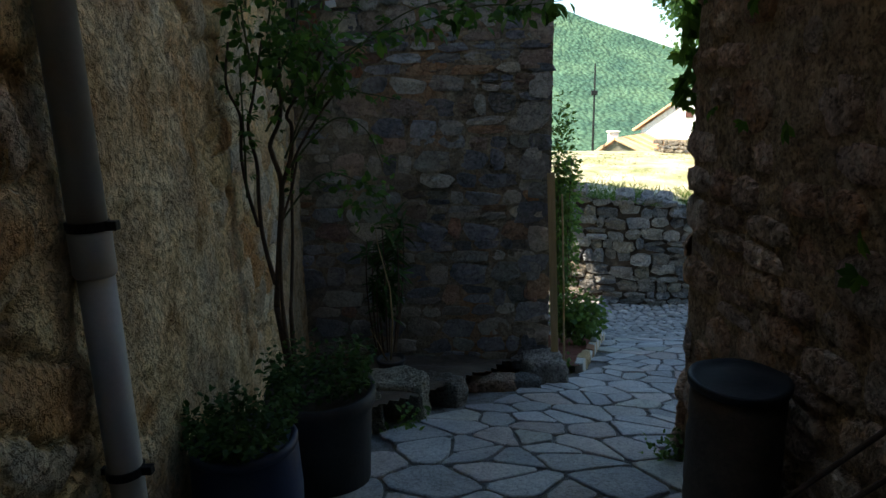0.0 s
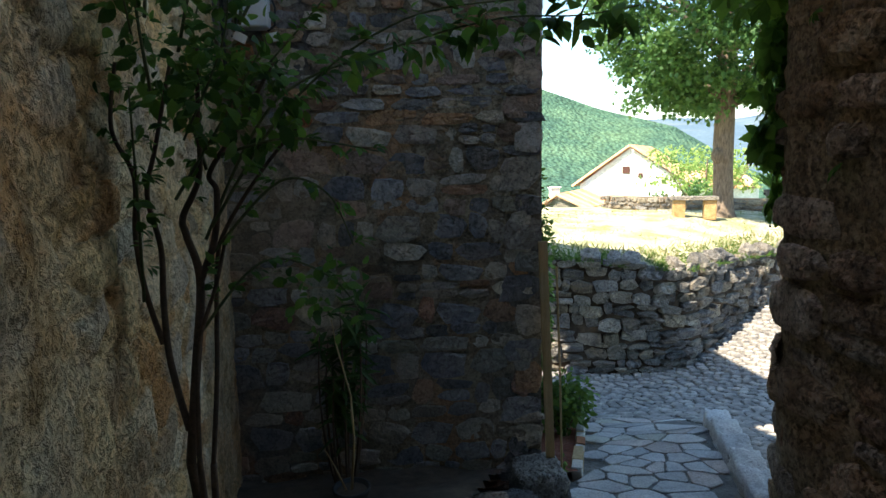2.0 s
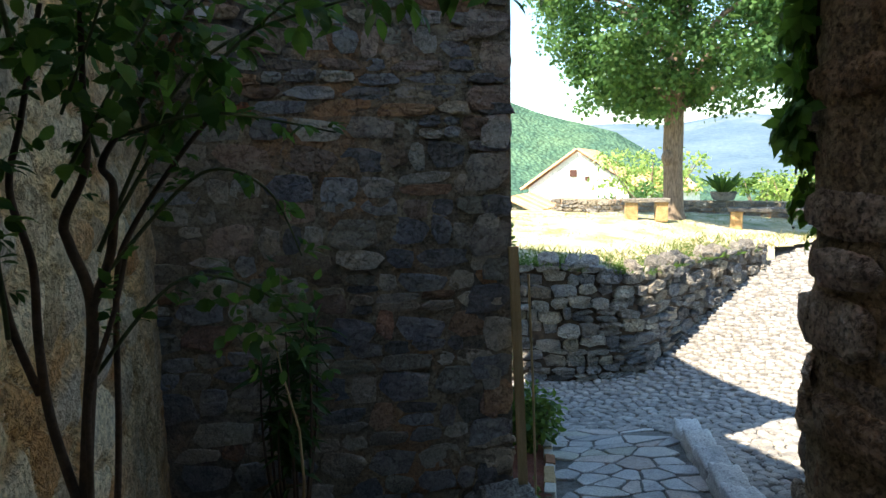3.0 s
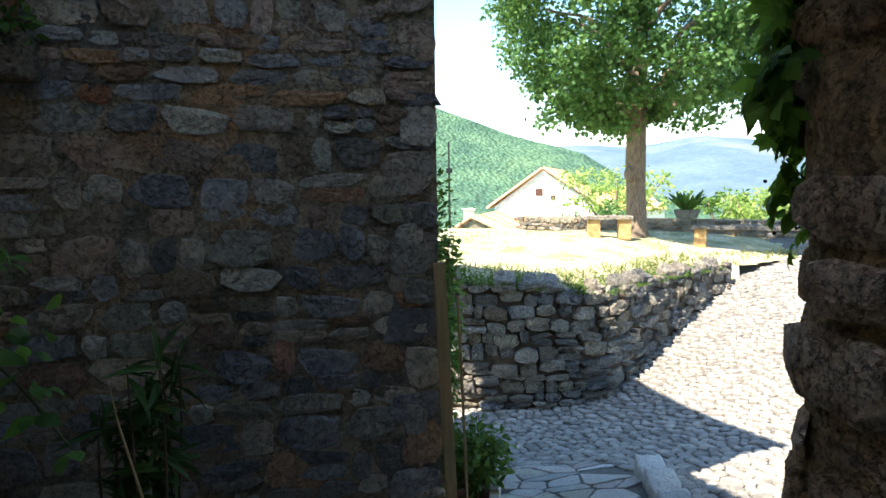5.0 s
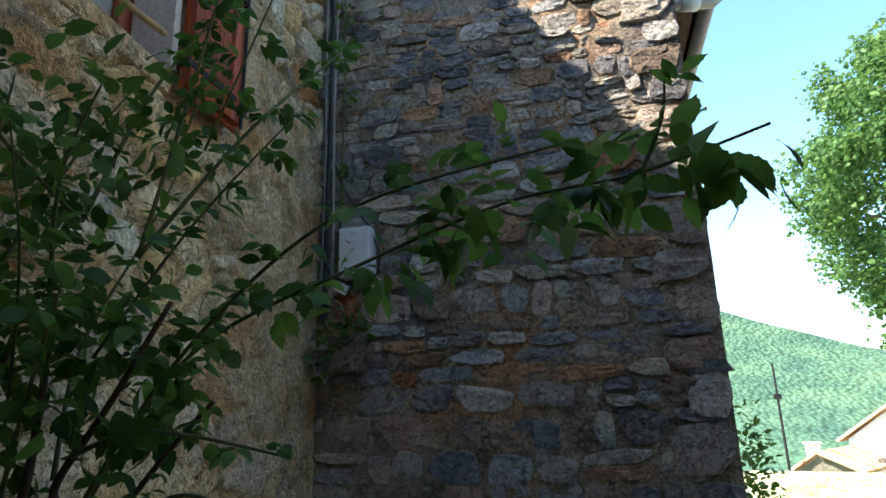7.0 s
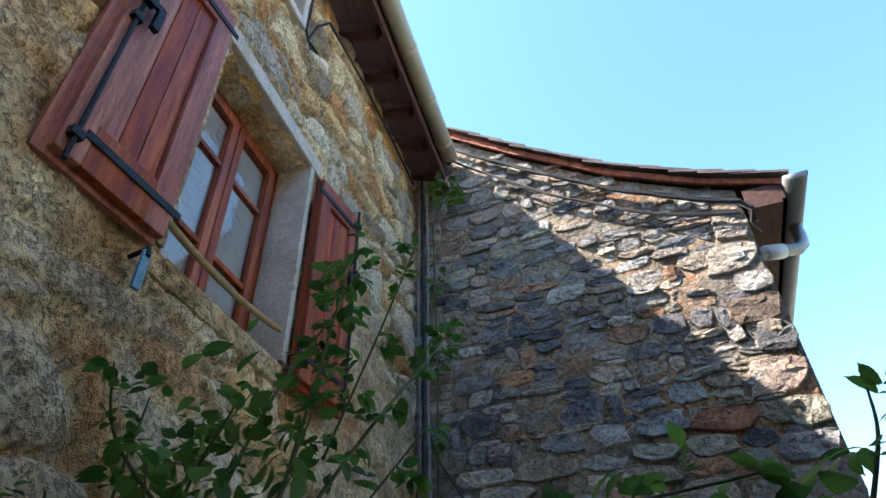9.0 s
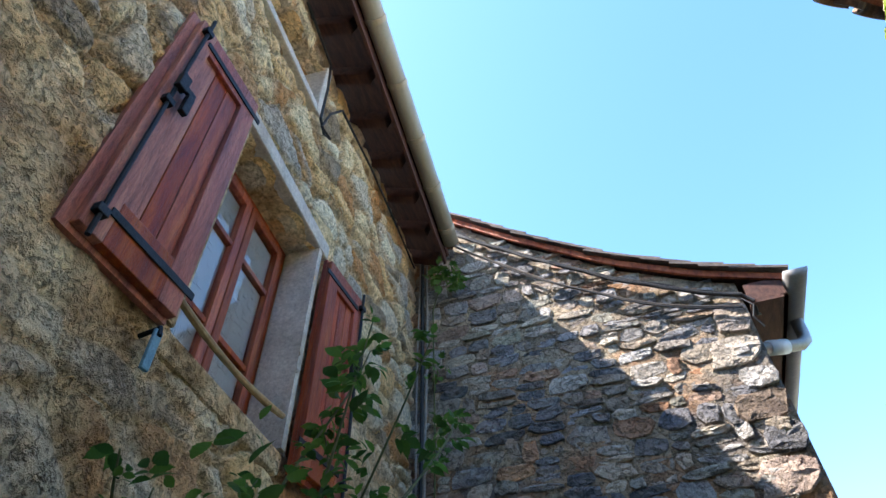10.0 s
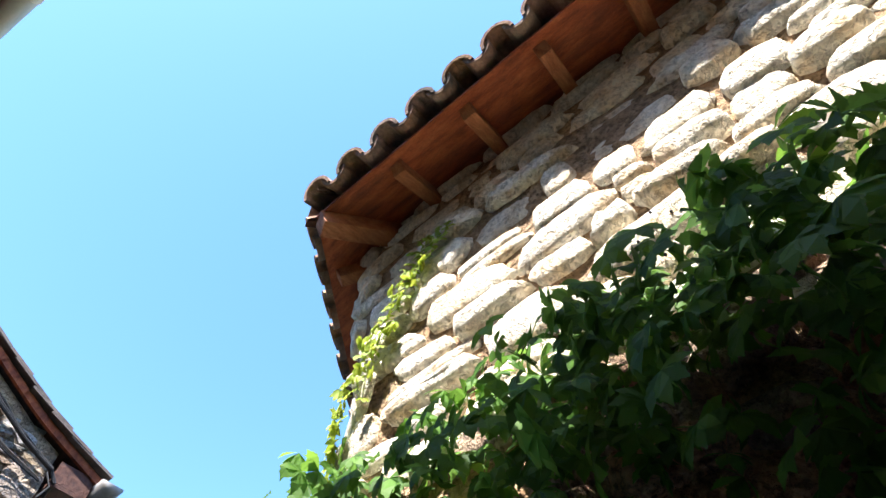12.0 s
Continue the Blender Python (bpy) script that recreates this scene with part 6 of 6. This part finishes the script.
def white_house():
    t = empty("house", 15, 40, -3, "whitewashed stone house with an orange clay tile roof below the terrace", "house")
    inv = t.matrix_world.inverted()

    def add(name, mesh, m, label="", parent=t):
        o = part(name, mesh, m, parent, label)
        o.matrix_parent_inverse = inv
        return o
    A, B = bearing(18.6, 40, 0), bearing(27.6, 39.0, 0)
    u = (B - A).normalized()
    n = Vector((-u.y, u.x, 0))
    W = (B - A).length
    pk, pz, zl, zr = 0.50 * W, 2.25, 0.0, 0.15
    D = 9.0

    def w(x, y, z):
        q = A + u * x + n * y
        return (q.x, q.y, z)
    V = [w(0, 0, -5), w(W, 0, -5), w(W, 0, zr), w(pk, 0, pz), w(0, 0, zl), w(0, D, -5), w(W, D, -5), w(W, D, zr), w(pk, D, pz), w(0, D, zl)]
    F = [(0, 1, 2, 3, 4), (5, 9, 8, 7, 6), (0, 4, 9, 5), (1, 6, 7, 2)]
    add("wall", (V, [], F), M_HOUSE)
    bm = bmesh.new()
    tiled_slope(bm, w(-0.45, -0.3, zl - 0.15), w(-0.45, D, zl - 0.15), w(pk, D, pz + 0.12), w(pk, -0.3, pz + 0.12))
    tagged(add("roof_tiles", bm, M_ROOF_ORANGE, "orange clay tile roof slope"), kind="stuff")
    bm = bmesh.new()
    tiled_slope(bm, w(W + 0.5, -0.3, zr - 0.2), w(W + 0.5, D, zr - 0.2), w(pk, D, pz + 0.12), w(pk, -0.3, pz + 0.12))
    tagged(add("roof_tiles", bm, M_ROOF_ORANGE), kind="stuff")
    for x, z, s in ((0.46 * W, 0.9, 0.22), (0.60 * W, 0.55, 0.14)):
        bm = bmesh.new()
        vs = [w(x - s, -0.06, z - s), w(x + s, -0.06, z - s), w(x + s, -0.06, z + s), w(x - s, -0.06, z + s), w(x - s, 0.05, z - s), w(x + s, 0.05, z - s), w(x + s, 0.05, z + s), w(x - s, 0.05, z + s)]
        vv = [bm.verts.new(v) for v in vs]
        for f in ((0, 1, 2, 3), (0, 4, 5, 1), (1, 5, 6, 2), (2, 6, 7, 3), (3, 7, 4, 0)):
            bm.faces.new([vv[i] for i in f])
        add("window", bm, M_DARKWOOD, "small dark window opening")
    # lower wing to one side
    C, E2 = bearing(27.8, 39.5, 0), bearing(33.6, 41, 0)
    k = Vector((-(E2 - C).y, (E2 - C).x, 0)).normalized()
    V = []
    for q in (C, E2):
        for y, z in ((0, -5), (0, -0.35), (4, 1.0), (4, -5)):
            p = q + k * y
            V.append((p.x, p.y, z))
    add("wing_wall", (V, [], [(0, 4, 5, 1), (0, 1, 2, 3), (4, 7, 6, 5)]), M_HOUSE)
    bm = bmesh.new()
    a_, b_ = C - k * 0.3, E2 - k * 0.3
    c_, d_ = E2 + k * 4, C + k * 4
    tiled_slope(bm, (a_.x, a_.y, -0.35), (b_.x, b_.y, -0.35), (c_.x, c_.y, 1.05), (d_.x, d_.y, 1.05))
    tagged(add("wing_roof_tiles", bm, M_ROOF_ORANGE), kind="stuff")


white_house()


def low_house():
    t = empty("house", 9, 36, -3, "low rubble stone outbuilding with an orange tile roof", "house")
    inv = t.matrix_world.inverted()
    A, B = bearing(14.2, 34, 0), bearing(18.9, 33.2, 0)
    u = (B - A).normalized()
    n = Vector((-u.y, u.x, 0))
    W = (B - A).length

    def w(x, y, z):
        q = A + u * x + n * y
        return (q.x, q.y, z)
    zl, zp, zr = -1.5, -0.45, -1.05
    V = [w(0, 0, -5), w(W, 0, -5), w(W, 0, zr), w(W * 0.5, 0, zp), w(0, 0, zl), w(0, 6, -5), w(W, 6, -5), w(W, 6, zr), w(W * 0.5, 6, zp), w(0, 6, zl)]
    o = part("wall", (V, [], [(0, 1, 2, 3, 4), (5, 9, 8, 7, 6), (0, 4, 9, 5), (1, 6, 7, 2)]), M_DRYSTONE, t)
    o.matrix_parent_inverse = inv
    for x0, x1, z0 in ((-0.3, W * 0.5, zl - 0.05), (W + 0.3, W * 0.5, zr - 0.1)):
        bm = bmesh.new()
        tiled_slope(bm, w(x0, -0.25, z0), w(x0, 6, z0), w(x1, 6, zp + 0.1), w(x1, -0.25, zp + 0.1))
        o = tagged(part("roof_tiles", bm, M_ROOF_ORANGE, t), kind="stuff")
        o.matrix_parent_inverse = inv
    bm = boxes((-0.25, 0.25, -0.25, 0.25, 0, 1.2), (-0.32, 0.32, -0.32, 0.32, 1.2, 1.28), bevel=0.02)
    o = part("chimney", bm, M_HOUSE, t, "white chimney stack")
    o.matrix_world = Matrix.Translation(w(0.9, 1.2, -1.2))


low_house()


def pole():
    p = bearing(14.45, 33)
    t = empty("utility_pole", p.x, p.y, -2.2, "thin dark metal pole with a small lamp bracket", "pole")
    part("post", tube([(0, 0, -0.5), (0, 0, 2.9), (0, 0, 5.9)], [0.07, 0.06, 0.045], 10), M_IRON, t)
    part("bracket", boxes((-0.16, 0.16, -0.08, 0.08, 4.25, 4.5), bevel=0.02), M_IRON, t)


pole()


def bush(name, az, d, z, rad, n, size, material, seed, label):
    p = bearing(az, d, z)
    t = empty(name, p.x, p.y, -4.5, label, "tree" if "tree" in name else "shrub")
    r = random.Random(seed)
    h = z + 4.5
    smooth(part("trunk", tube([(0, 0, -0.3), (0.1, 0, h * 0.5), (0, 0.1, h)], [0.14, 0.10, 0.04], 8), M_BARK, t))
    for k in range(6):
        a = k * 1.05
        smooth(part("limb", tube([(0, 0, h * 0.55), (rad[0] * 0.4 * math.cos(a), rad[1] * 0.4 * math.sin(a), h * 0.85), (rad[0] * 0.7 * math.cos(a), rad[1] * 0.7 * math.sin(a), h + rad[2] * 0.4)], [0.06, 0.04, 0.015], 6), M_BARK, t))
    lv = Leaves("oval", seed)
    for _ in range(n):
        v = Vector((r.gauss(0, 1), r.gauss(0, 1), r.gauss(0, 1))).normalized()
        q = Vector((0, 0, h)) + Vector((v.x * rad[0], v.y * rad[1], v.z * rad[2])) * r.uniform(0.3, 1.0)
        lv.cloud(q, (rad[0] * 0.2, rad[1] * 0.2, rad[2] * 0.2), 34, size, 0.1)
    leafy("crown", lv, material, t)


M_LIGHTLEAF = leaf_mat("pale_tree_leaves", (0.14, 0.24, 0.06), (0.28, 0.38, 0.12), 0.5, 0.4)
bush("small_tree", 29.6, 30, 1.0, (3.2, 3.2, 1.3), 60, 0.20, M_LIGHTLEAF, 101, "airy pale green tree beyond the parapet")
bush("bush", 28.2, 24, -0.1, (1.3, 1.3, 0.8), 40, 0.16, M_MAPLE, 102, "dense green bush below the parapet")
bush("bush", 41.5, 27, 0.25, (2.0, 2.0, 1.2), 50, 0.18, M_LIGHTLEAF, 103, "yellow-green bush beyond the parapet")
bush("bush", 45.5, 26, -0.1, (1.8, 1.8, 1.0), 50, 0.18, M_LIGHTLEAF, 104, "yellow-green bush beyond the parapet")
bush("bush", 38.6, 32, 0.2, (1.6, 1.6, 0.9), 36, 0.18, M_BUSH, 105, "green bush beyond the parapet")
bush("bush", 17.2, 29, -1.6, (1.6, 1.6, 0.8), 40, 0.18, M_MAPLE, 106, "green bush in front of the outbuilding")


def grass():
    lv = Leaves("blade", 111)
    r = lv.r
    for _ in range(15000):
        x, y = r.uniform(0.5, 13), r.uniform(11.2, 19)
        if not behind_wall(x, y - 0.02):
            continue
        edge = float(np.interp(x, [p[0] for p in WALL_LINE], [p[1] for p in WALL_LINE]))
        near = y - edge < 1.3
        if not near and noise.noise(Vector((x, y, 0)) * 0.9) < -0.05:
            continue
        lv.add((x, y, lawn_z(x, y) - 0.03), (r.gauss(0, 0.5), r.gauss(0, 0.5), 1), r.uniform(0.05, 0.14) * (1.6 if near else 0.8), droop=0.3)
    tagged(part("grass", lv.mesh(), M_BLADES), "short dry grass with greener tufts along the wall edge", "grass", kind="stuff")


grass()


def edge_grass():
    lv = Leaves("blade", 112)
    r = lv.r
    L, at = path_frames(WALL_LINE)
    for _ in range(3600):
        s = r.uniform(0, L * 0.97)
        p, d = at(s)
        back = Vector((-d.y, d.x, 0)) * abs(r.gauss(0.1, 0.45))
        q = p + back + Vector((0, 0, 0))
        if noise.noise(Vector((s * 1.3, 0, 0))) < -0.18:
            continue
        lv.add((q.x, q.y, lawn_z(q.x, q.y) + 0.0), (r.gauss(0, 0.6) - d.y * -0.2, r.gauss(-0.25, 0.5), 1), r.uniform(0.05, 0.15), droop=0.5)
    tagged(part("edge_grass", lv.mesh(), M_BUSH), "green grass tufts spilling over the retaining wall", "grass", kind="stuff")


edge_grass()


# ---- stones, flags and cobbles ----
def voronoi_cells(points, region):
    """Convex cells of the points, each cut by the half planes towards its neighbours, inside the region."""
    pts = np.array(points)
    out = []
    for i, p in enumerate(pts):
        poly = [(p[0] + a, p[1] + b) for a, b in ((-0.6, -0.6), (0.6, -0.6), (0.6, 0.6), (-0.6, 0.6))]
        d = np.hypot(*(pts - p).T)
        for j in np.argsort(d)[1:16]:
            m, nrm = (p + pts[j]) / 2, pts[j] - p
            nxt = []
            for k in range(len(poly)):
                a, b = np.array(poly[k]), np.array(poly[(k + 1) % len(poly)])
                fa, fb = (a - m) @ nrm, (b - m) @ nrm
                if fa <= 0:
                    nxt.append(tuple(a))
                if fa * fb < 0:
                    nxt.append(tuple(a + (b - a) * fa / (fa - fb)))
            poly = nxt
            if len(poly) < 3:
                break
        if len(poly) >= 3 and region(*p):
            out.append((tuple(p), poly))
    return out


def kerb_x(y):
    return float(np.interp(y, [2, 5.2, 7.3, 9], [1.30, 2.35, 3.20, 3.5]))


def bed_x(y):
    if y < 3.3:
        return left_x(y) + 0.05
    if y < 5.45:
        return -0.62 + (y - 3.3) * 0.62
    return 1.40 + (y - 6.0) * 0.36 if y > 5.8 else 1.0


def flagstones():
    r = random.Random(121)
    pts = []
    y = 1.2
    row = 0
    while y < 8.6:
        step = 0.26 if y < 5 else 0.23
        x = -1.3 + (row % 2) * 0.18
        while x < 3.6:
            if r.random() < 0.8:
                pts.append((x + r.uniform(-0.19, 0.19), y + r.uniform(-0.14, 0.14)))
            x += (0.36 if y < 5 else 0.29) * r.uniform(0.75, 1.3)
        y += step
        row += 1
    n = 0
    rest = ([], [])
    for (cx, cy), poly in voronoi_cells(pts, lambda x, y: bed_x(y) - 0.02 < x < kerb_x(y) and 1.1 < y < 8.55):
        c = np.array((cx, cy))
        q = np.array(poly)
        c = q.mean(axis=0)
        if len(q) < 4 and r.random() < 0.5:
            continue
        V, F = [], []
        # corners cut a little, uneven edge
        ring = []
        for k in range(len(q)):
            a, b = q[k], q[(k + 1) % len(q)]
            for f in (0.14, 0.5, 0.86):
                p = a + (b - a) * f
                away = (c - p) / max(1e-6, np.linalg.norm(c - p))
                ring.append(p + away * (0.008 + r.uniform(0, 0.012)))
        m = len(ring)
        lift = r.uniform(-0.004, 0.008)
        tx, ty = r.uniform(-0.02, 0.02), r.uniform(-0.02, 0.02)
        for f, dz in ((1.0, -0.05), (1.0, -0.006), (0.955, 0.0)):
            for p in ring:
                e = c + (p - c) * f
                V.append((e[0], e[1], lane_z(*e) + lift + dz + tx * (e[0] - c[0]) + ty * (e[1] - c[1])))
        for i in range(2):
            for k in range(m):
                a, b = i * m + k, i * m + (k + 1) % m
                F.append((a, b, b + m, a + m))
        F.append(tuple(range(2 * m, 3 * m)))
        if n < 300:
            part("flagstone", (V, [], F), M_FLAG, pavement)
            n += 1
        else:
            base = len(rest[0])
            rest[0].extend(V)
            rest[1].extend(tuple(base + i for i in f) for f in F)
    if rest[0]:
        tagged(part("flagstone_rest", (rest[0], [], rest[1]), M_FLAG, pavement), kind="stuff")
    return n


flagstones()


def cobbles():
    r = random.Random(131)
    V, F = [], []
    y = 4.6
    while y < 14.5:
        dy = 0.105 if y < 12 else 0.14
        x = 1.0 + r.uniform(0, 0.1)
        while x < 12:
            w = r.uniform(0.10, 0.22)
            cx, cy = x + w / 2, y + r.uniform(-0.02, 0.02)
            edge = float(np.interp(cx, [p[0] for p in WALL_LINE], [p[1] for p in WALL_LINE])) if cx < 8.9 else 13.2 + (cx - 8.9) * 0.25
            ok = cy < edge + 0.1 and (cy > 8.5 or cx > kerb_x(cy) + 0.12) and cx > 1.0 + max(0, 8.6 - cy) * 0.3 and not (cx < 1.35 and cy < 10.4)
            if ok:
                b = len(V)
                h = r.uniform(0.0, 0.022)
                n = 7
                turn = r.uniform(-0.5, 0.5)
                for f, z in ((1.0, -0.05), (0.95, 0.0), (0.6, 0.012)):
                    for k in range(n):
                        a = 2 * math.pi * k / n + turn
                        px, py = cx + math.cos(a) * w * 0.5 * f, cy + math.sin(a) * dy * 0.54 * f
                        V.append((px, py, lane_z(cx, cy) + h + z - 0.01))
                for i in range(2):
                    for k in range(n):
                        F.append((b + i * n + k, b + i * n + (k + 1) % n, b + (i + 1) * n + (k + 1) % n, b + (i + 1) * n + k))
                F.append(tuple(b + 2 * n + k for k in range(n)))
            x += w
        y += dy
    tagged(part("cobbles", (V, [], F), M_COBBLE, pavement), kind="stuff")


cobbles()

# gable wall: dark rubble with a few red stones
far_meshes = [stone_mesh(200 + i, M_STONE, 9, 6.0) for i in range(18)]
red_mesh = stone_mesh(230, M_BRICKISH, 9, 5.0)


def far_frame(s, z):
    if z > rake(s - 1.5) - 0.13 or s - 1.5 > EDGE_X - 0.10 or s - 1.5 < -1.42:
        return None
    return Matrix.Translation((s - 1.5, FAR_Y + 0.012, z))


place_stones(courses(2.55, -1.35, 3.15, 0.14, 0.25, 201, 0.6), wall_north, far_meshes, M_STONE_J, far_frame, 0.027, 0.003, lambda s, z: True, 300, 202, red_mesh, shift=0.1)
place_stones(courses(2.55, 3.15, 6.3, 0.10, 0.18, 203, 0.6), wall_north, far_meshes, M_STONE_J, far_frame, 0.024, 0.002, lambda s, z: False, 0, 204, None, twist=0.12, shift=0.15)
quoin_meshes = [stone_mesh(240 + i, M_STONE, 11, 9.0) for i in range(4)]
rq = random.Random(205)
zq = -1.3
k = 0
while zq < 4.25:
    hq = rq.uniform(0.16, 0.30)
    wq = 0.34 if k % 2 else 0.22
    ob = new("quoin", quoin_meshes[k % 4])
    ob.parent = wall_north
    ob.matrix_world = Matrix.Translation((EDGE_X - wq / 2, FAR_Y + 0.012, zq + hq / 2)) @ Matrix.Diagonal((wq, 0.036, hq - 0.004, 1))
    zq += hq
    k += 1

# tuff house: rounded pale blocks, browner below 3.2 m with shade in the colour
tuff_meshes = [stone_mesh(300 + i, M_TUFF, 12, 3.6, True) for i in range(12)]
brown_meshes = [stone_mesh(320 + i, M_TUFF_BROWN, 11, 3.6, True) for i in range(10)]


def right_frame(s, z):
    s -= 3.6
    p, n = right_path(s)
    m = Matrix.Translation(Vector((p.x, p.y, z)) + n * right_lean(z)) @ Matrix(((n.y, -n.x, 0), (-n.x, -n.y, 0), (0, 0, 1))).to_4x4()
    return m @ Matrix.Translation((0, 0.015 if z > 2.2 else 0.030, 0))


blocks = courses(6.6, -1.3, 4.95, 0.155, 0.30, 301, 0.4)
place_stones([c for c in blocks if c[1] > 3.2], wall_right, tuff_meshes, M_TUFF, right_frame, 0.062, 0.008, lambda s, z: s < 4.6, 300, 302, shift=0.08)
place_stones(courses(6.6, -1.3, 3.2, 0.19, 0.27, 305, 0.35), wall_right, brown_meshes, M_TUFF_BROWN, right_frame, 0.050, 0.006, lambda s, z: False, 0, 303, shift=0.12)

# dry stone wall of the terrace
dry_meshes = [stone_mesh(400 + i, M_DRYSTONE, 9, 6.0) for i in range(16)]
RL, ret_at = path_frames(WALL_LINE)


def ret_frame(s, z):
    if s > RL:
        return None
    p, d = ret_at(s)
    back = Vector((-d.y, d.x, 0))
    top = lawn_z(p.x + back.x * 0.3, p.y + back.y * 0.3) + 0.05
    if z > top or z < lane_z(p.x, p.y) - 0.15:
        return None
    p = p + back * 0.14
    return Matrix.Translation((p.x, p.y, z)) @ Matrix(((d.x, -d.y, 0), (d.y, d.x, 0), (0, 0, 1))).to_4x4()


M_DRY_J = mat("dry_wall_limestone_rest", [(0.10, 0.10, 0.10), (0.23, 0.215, 0.19), (0.40, 0.35, 0.27)], 6, 0.9, 1.0, 40, vary=0.3, stains=(0.07, 0.07, 0.078), stain_scale=3.0, stain_amount=0.6, coarse=0.8, grain=0.8, depth=0.035, pits=0.45, cracks=0.4,
                 tints=[(0.24, 0.24, 0.24), (0.36, 0.31, 0.23), (0.15, 0.15, 0.155), (0.30, 0.27, 0.22), (0.42, 0.36, 0.26), (0.27, 0.20, 0.14)], tint_mix=0.45, island=True)
place_stones(courses(RL, -2.35, 0.3, 0.18, 0.27, 401, 0.6), retaining, dry_meshes, M_DRY_J, ret_frame, 0.13, 0.004, lambda s, z: True, 300, 402, twist=0.16, shift=0.25)
rs = random.Random(404)
s_ = 0.3
while s_ < RL - 0.3:
    p, d = ret_at(s_)
    w_ = rs.uniform(0.22, 0.5)
    back = Vector((-d.y, d.x, 0))
    ob = new("cap_stone", rs.choice(dry_meshes))
    ob.parent = retaining
    q = p + back * 0.22
    ob.matrix_world = Matrix.Translation((q.x, q.y, lawn_z(p.x + back.x * 0.3, p.y + back.y * 0.3) + 0.0)) @ Matrix(((d.x, -d.y, 0), (d.y, d.x, 0), (0, 0, 1))).to_4x4() @ Matrix.Rotation(radians(-70), 4, "X") @ Matrix.Diagonal((w_, 0.16, 0.34, 1))
    s_ += w_ + rs.choice((0.02, 0.05, 0.5))


def par_frame(s, z):
    p, d = parapet_at(s)
    return Matrix.Translation((p.x, p.y, z)) @ Matrix(((d.x, -d.y, 0), (d.y, d.x, 0), (0, 0, 1))).to_4x4()


place_stones(courses(PL, -0.3, 0.28, 0.15, 0.3, 501, 0.3), parapet_wall, dry_meshes, M_DRY_J, par_frame, 0.06, 0.02, lambda s, z: False, 0, 502)
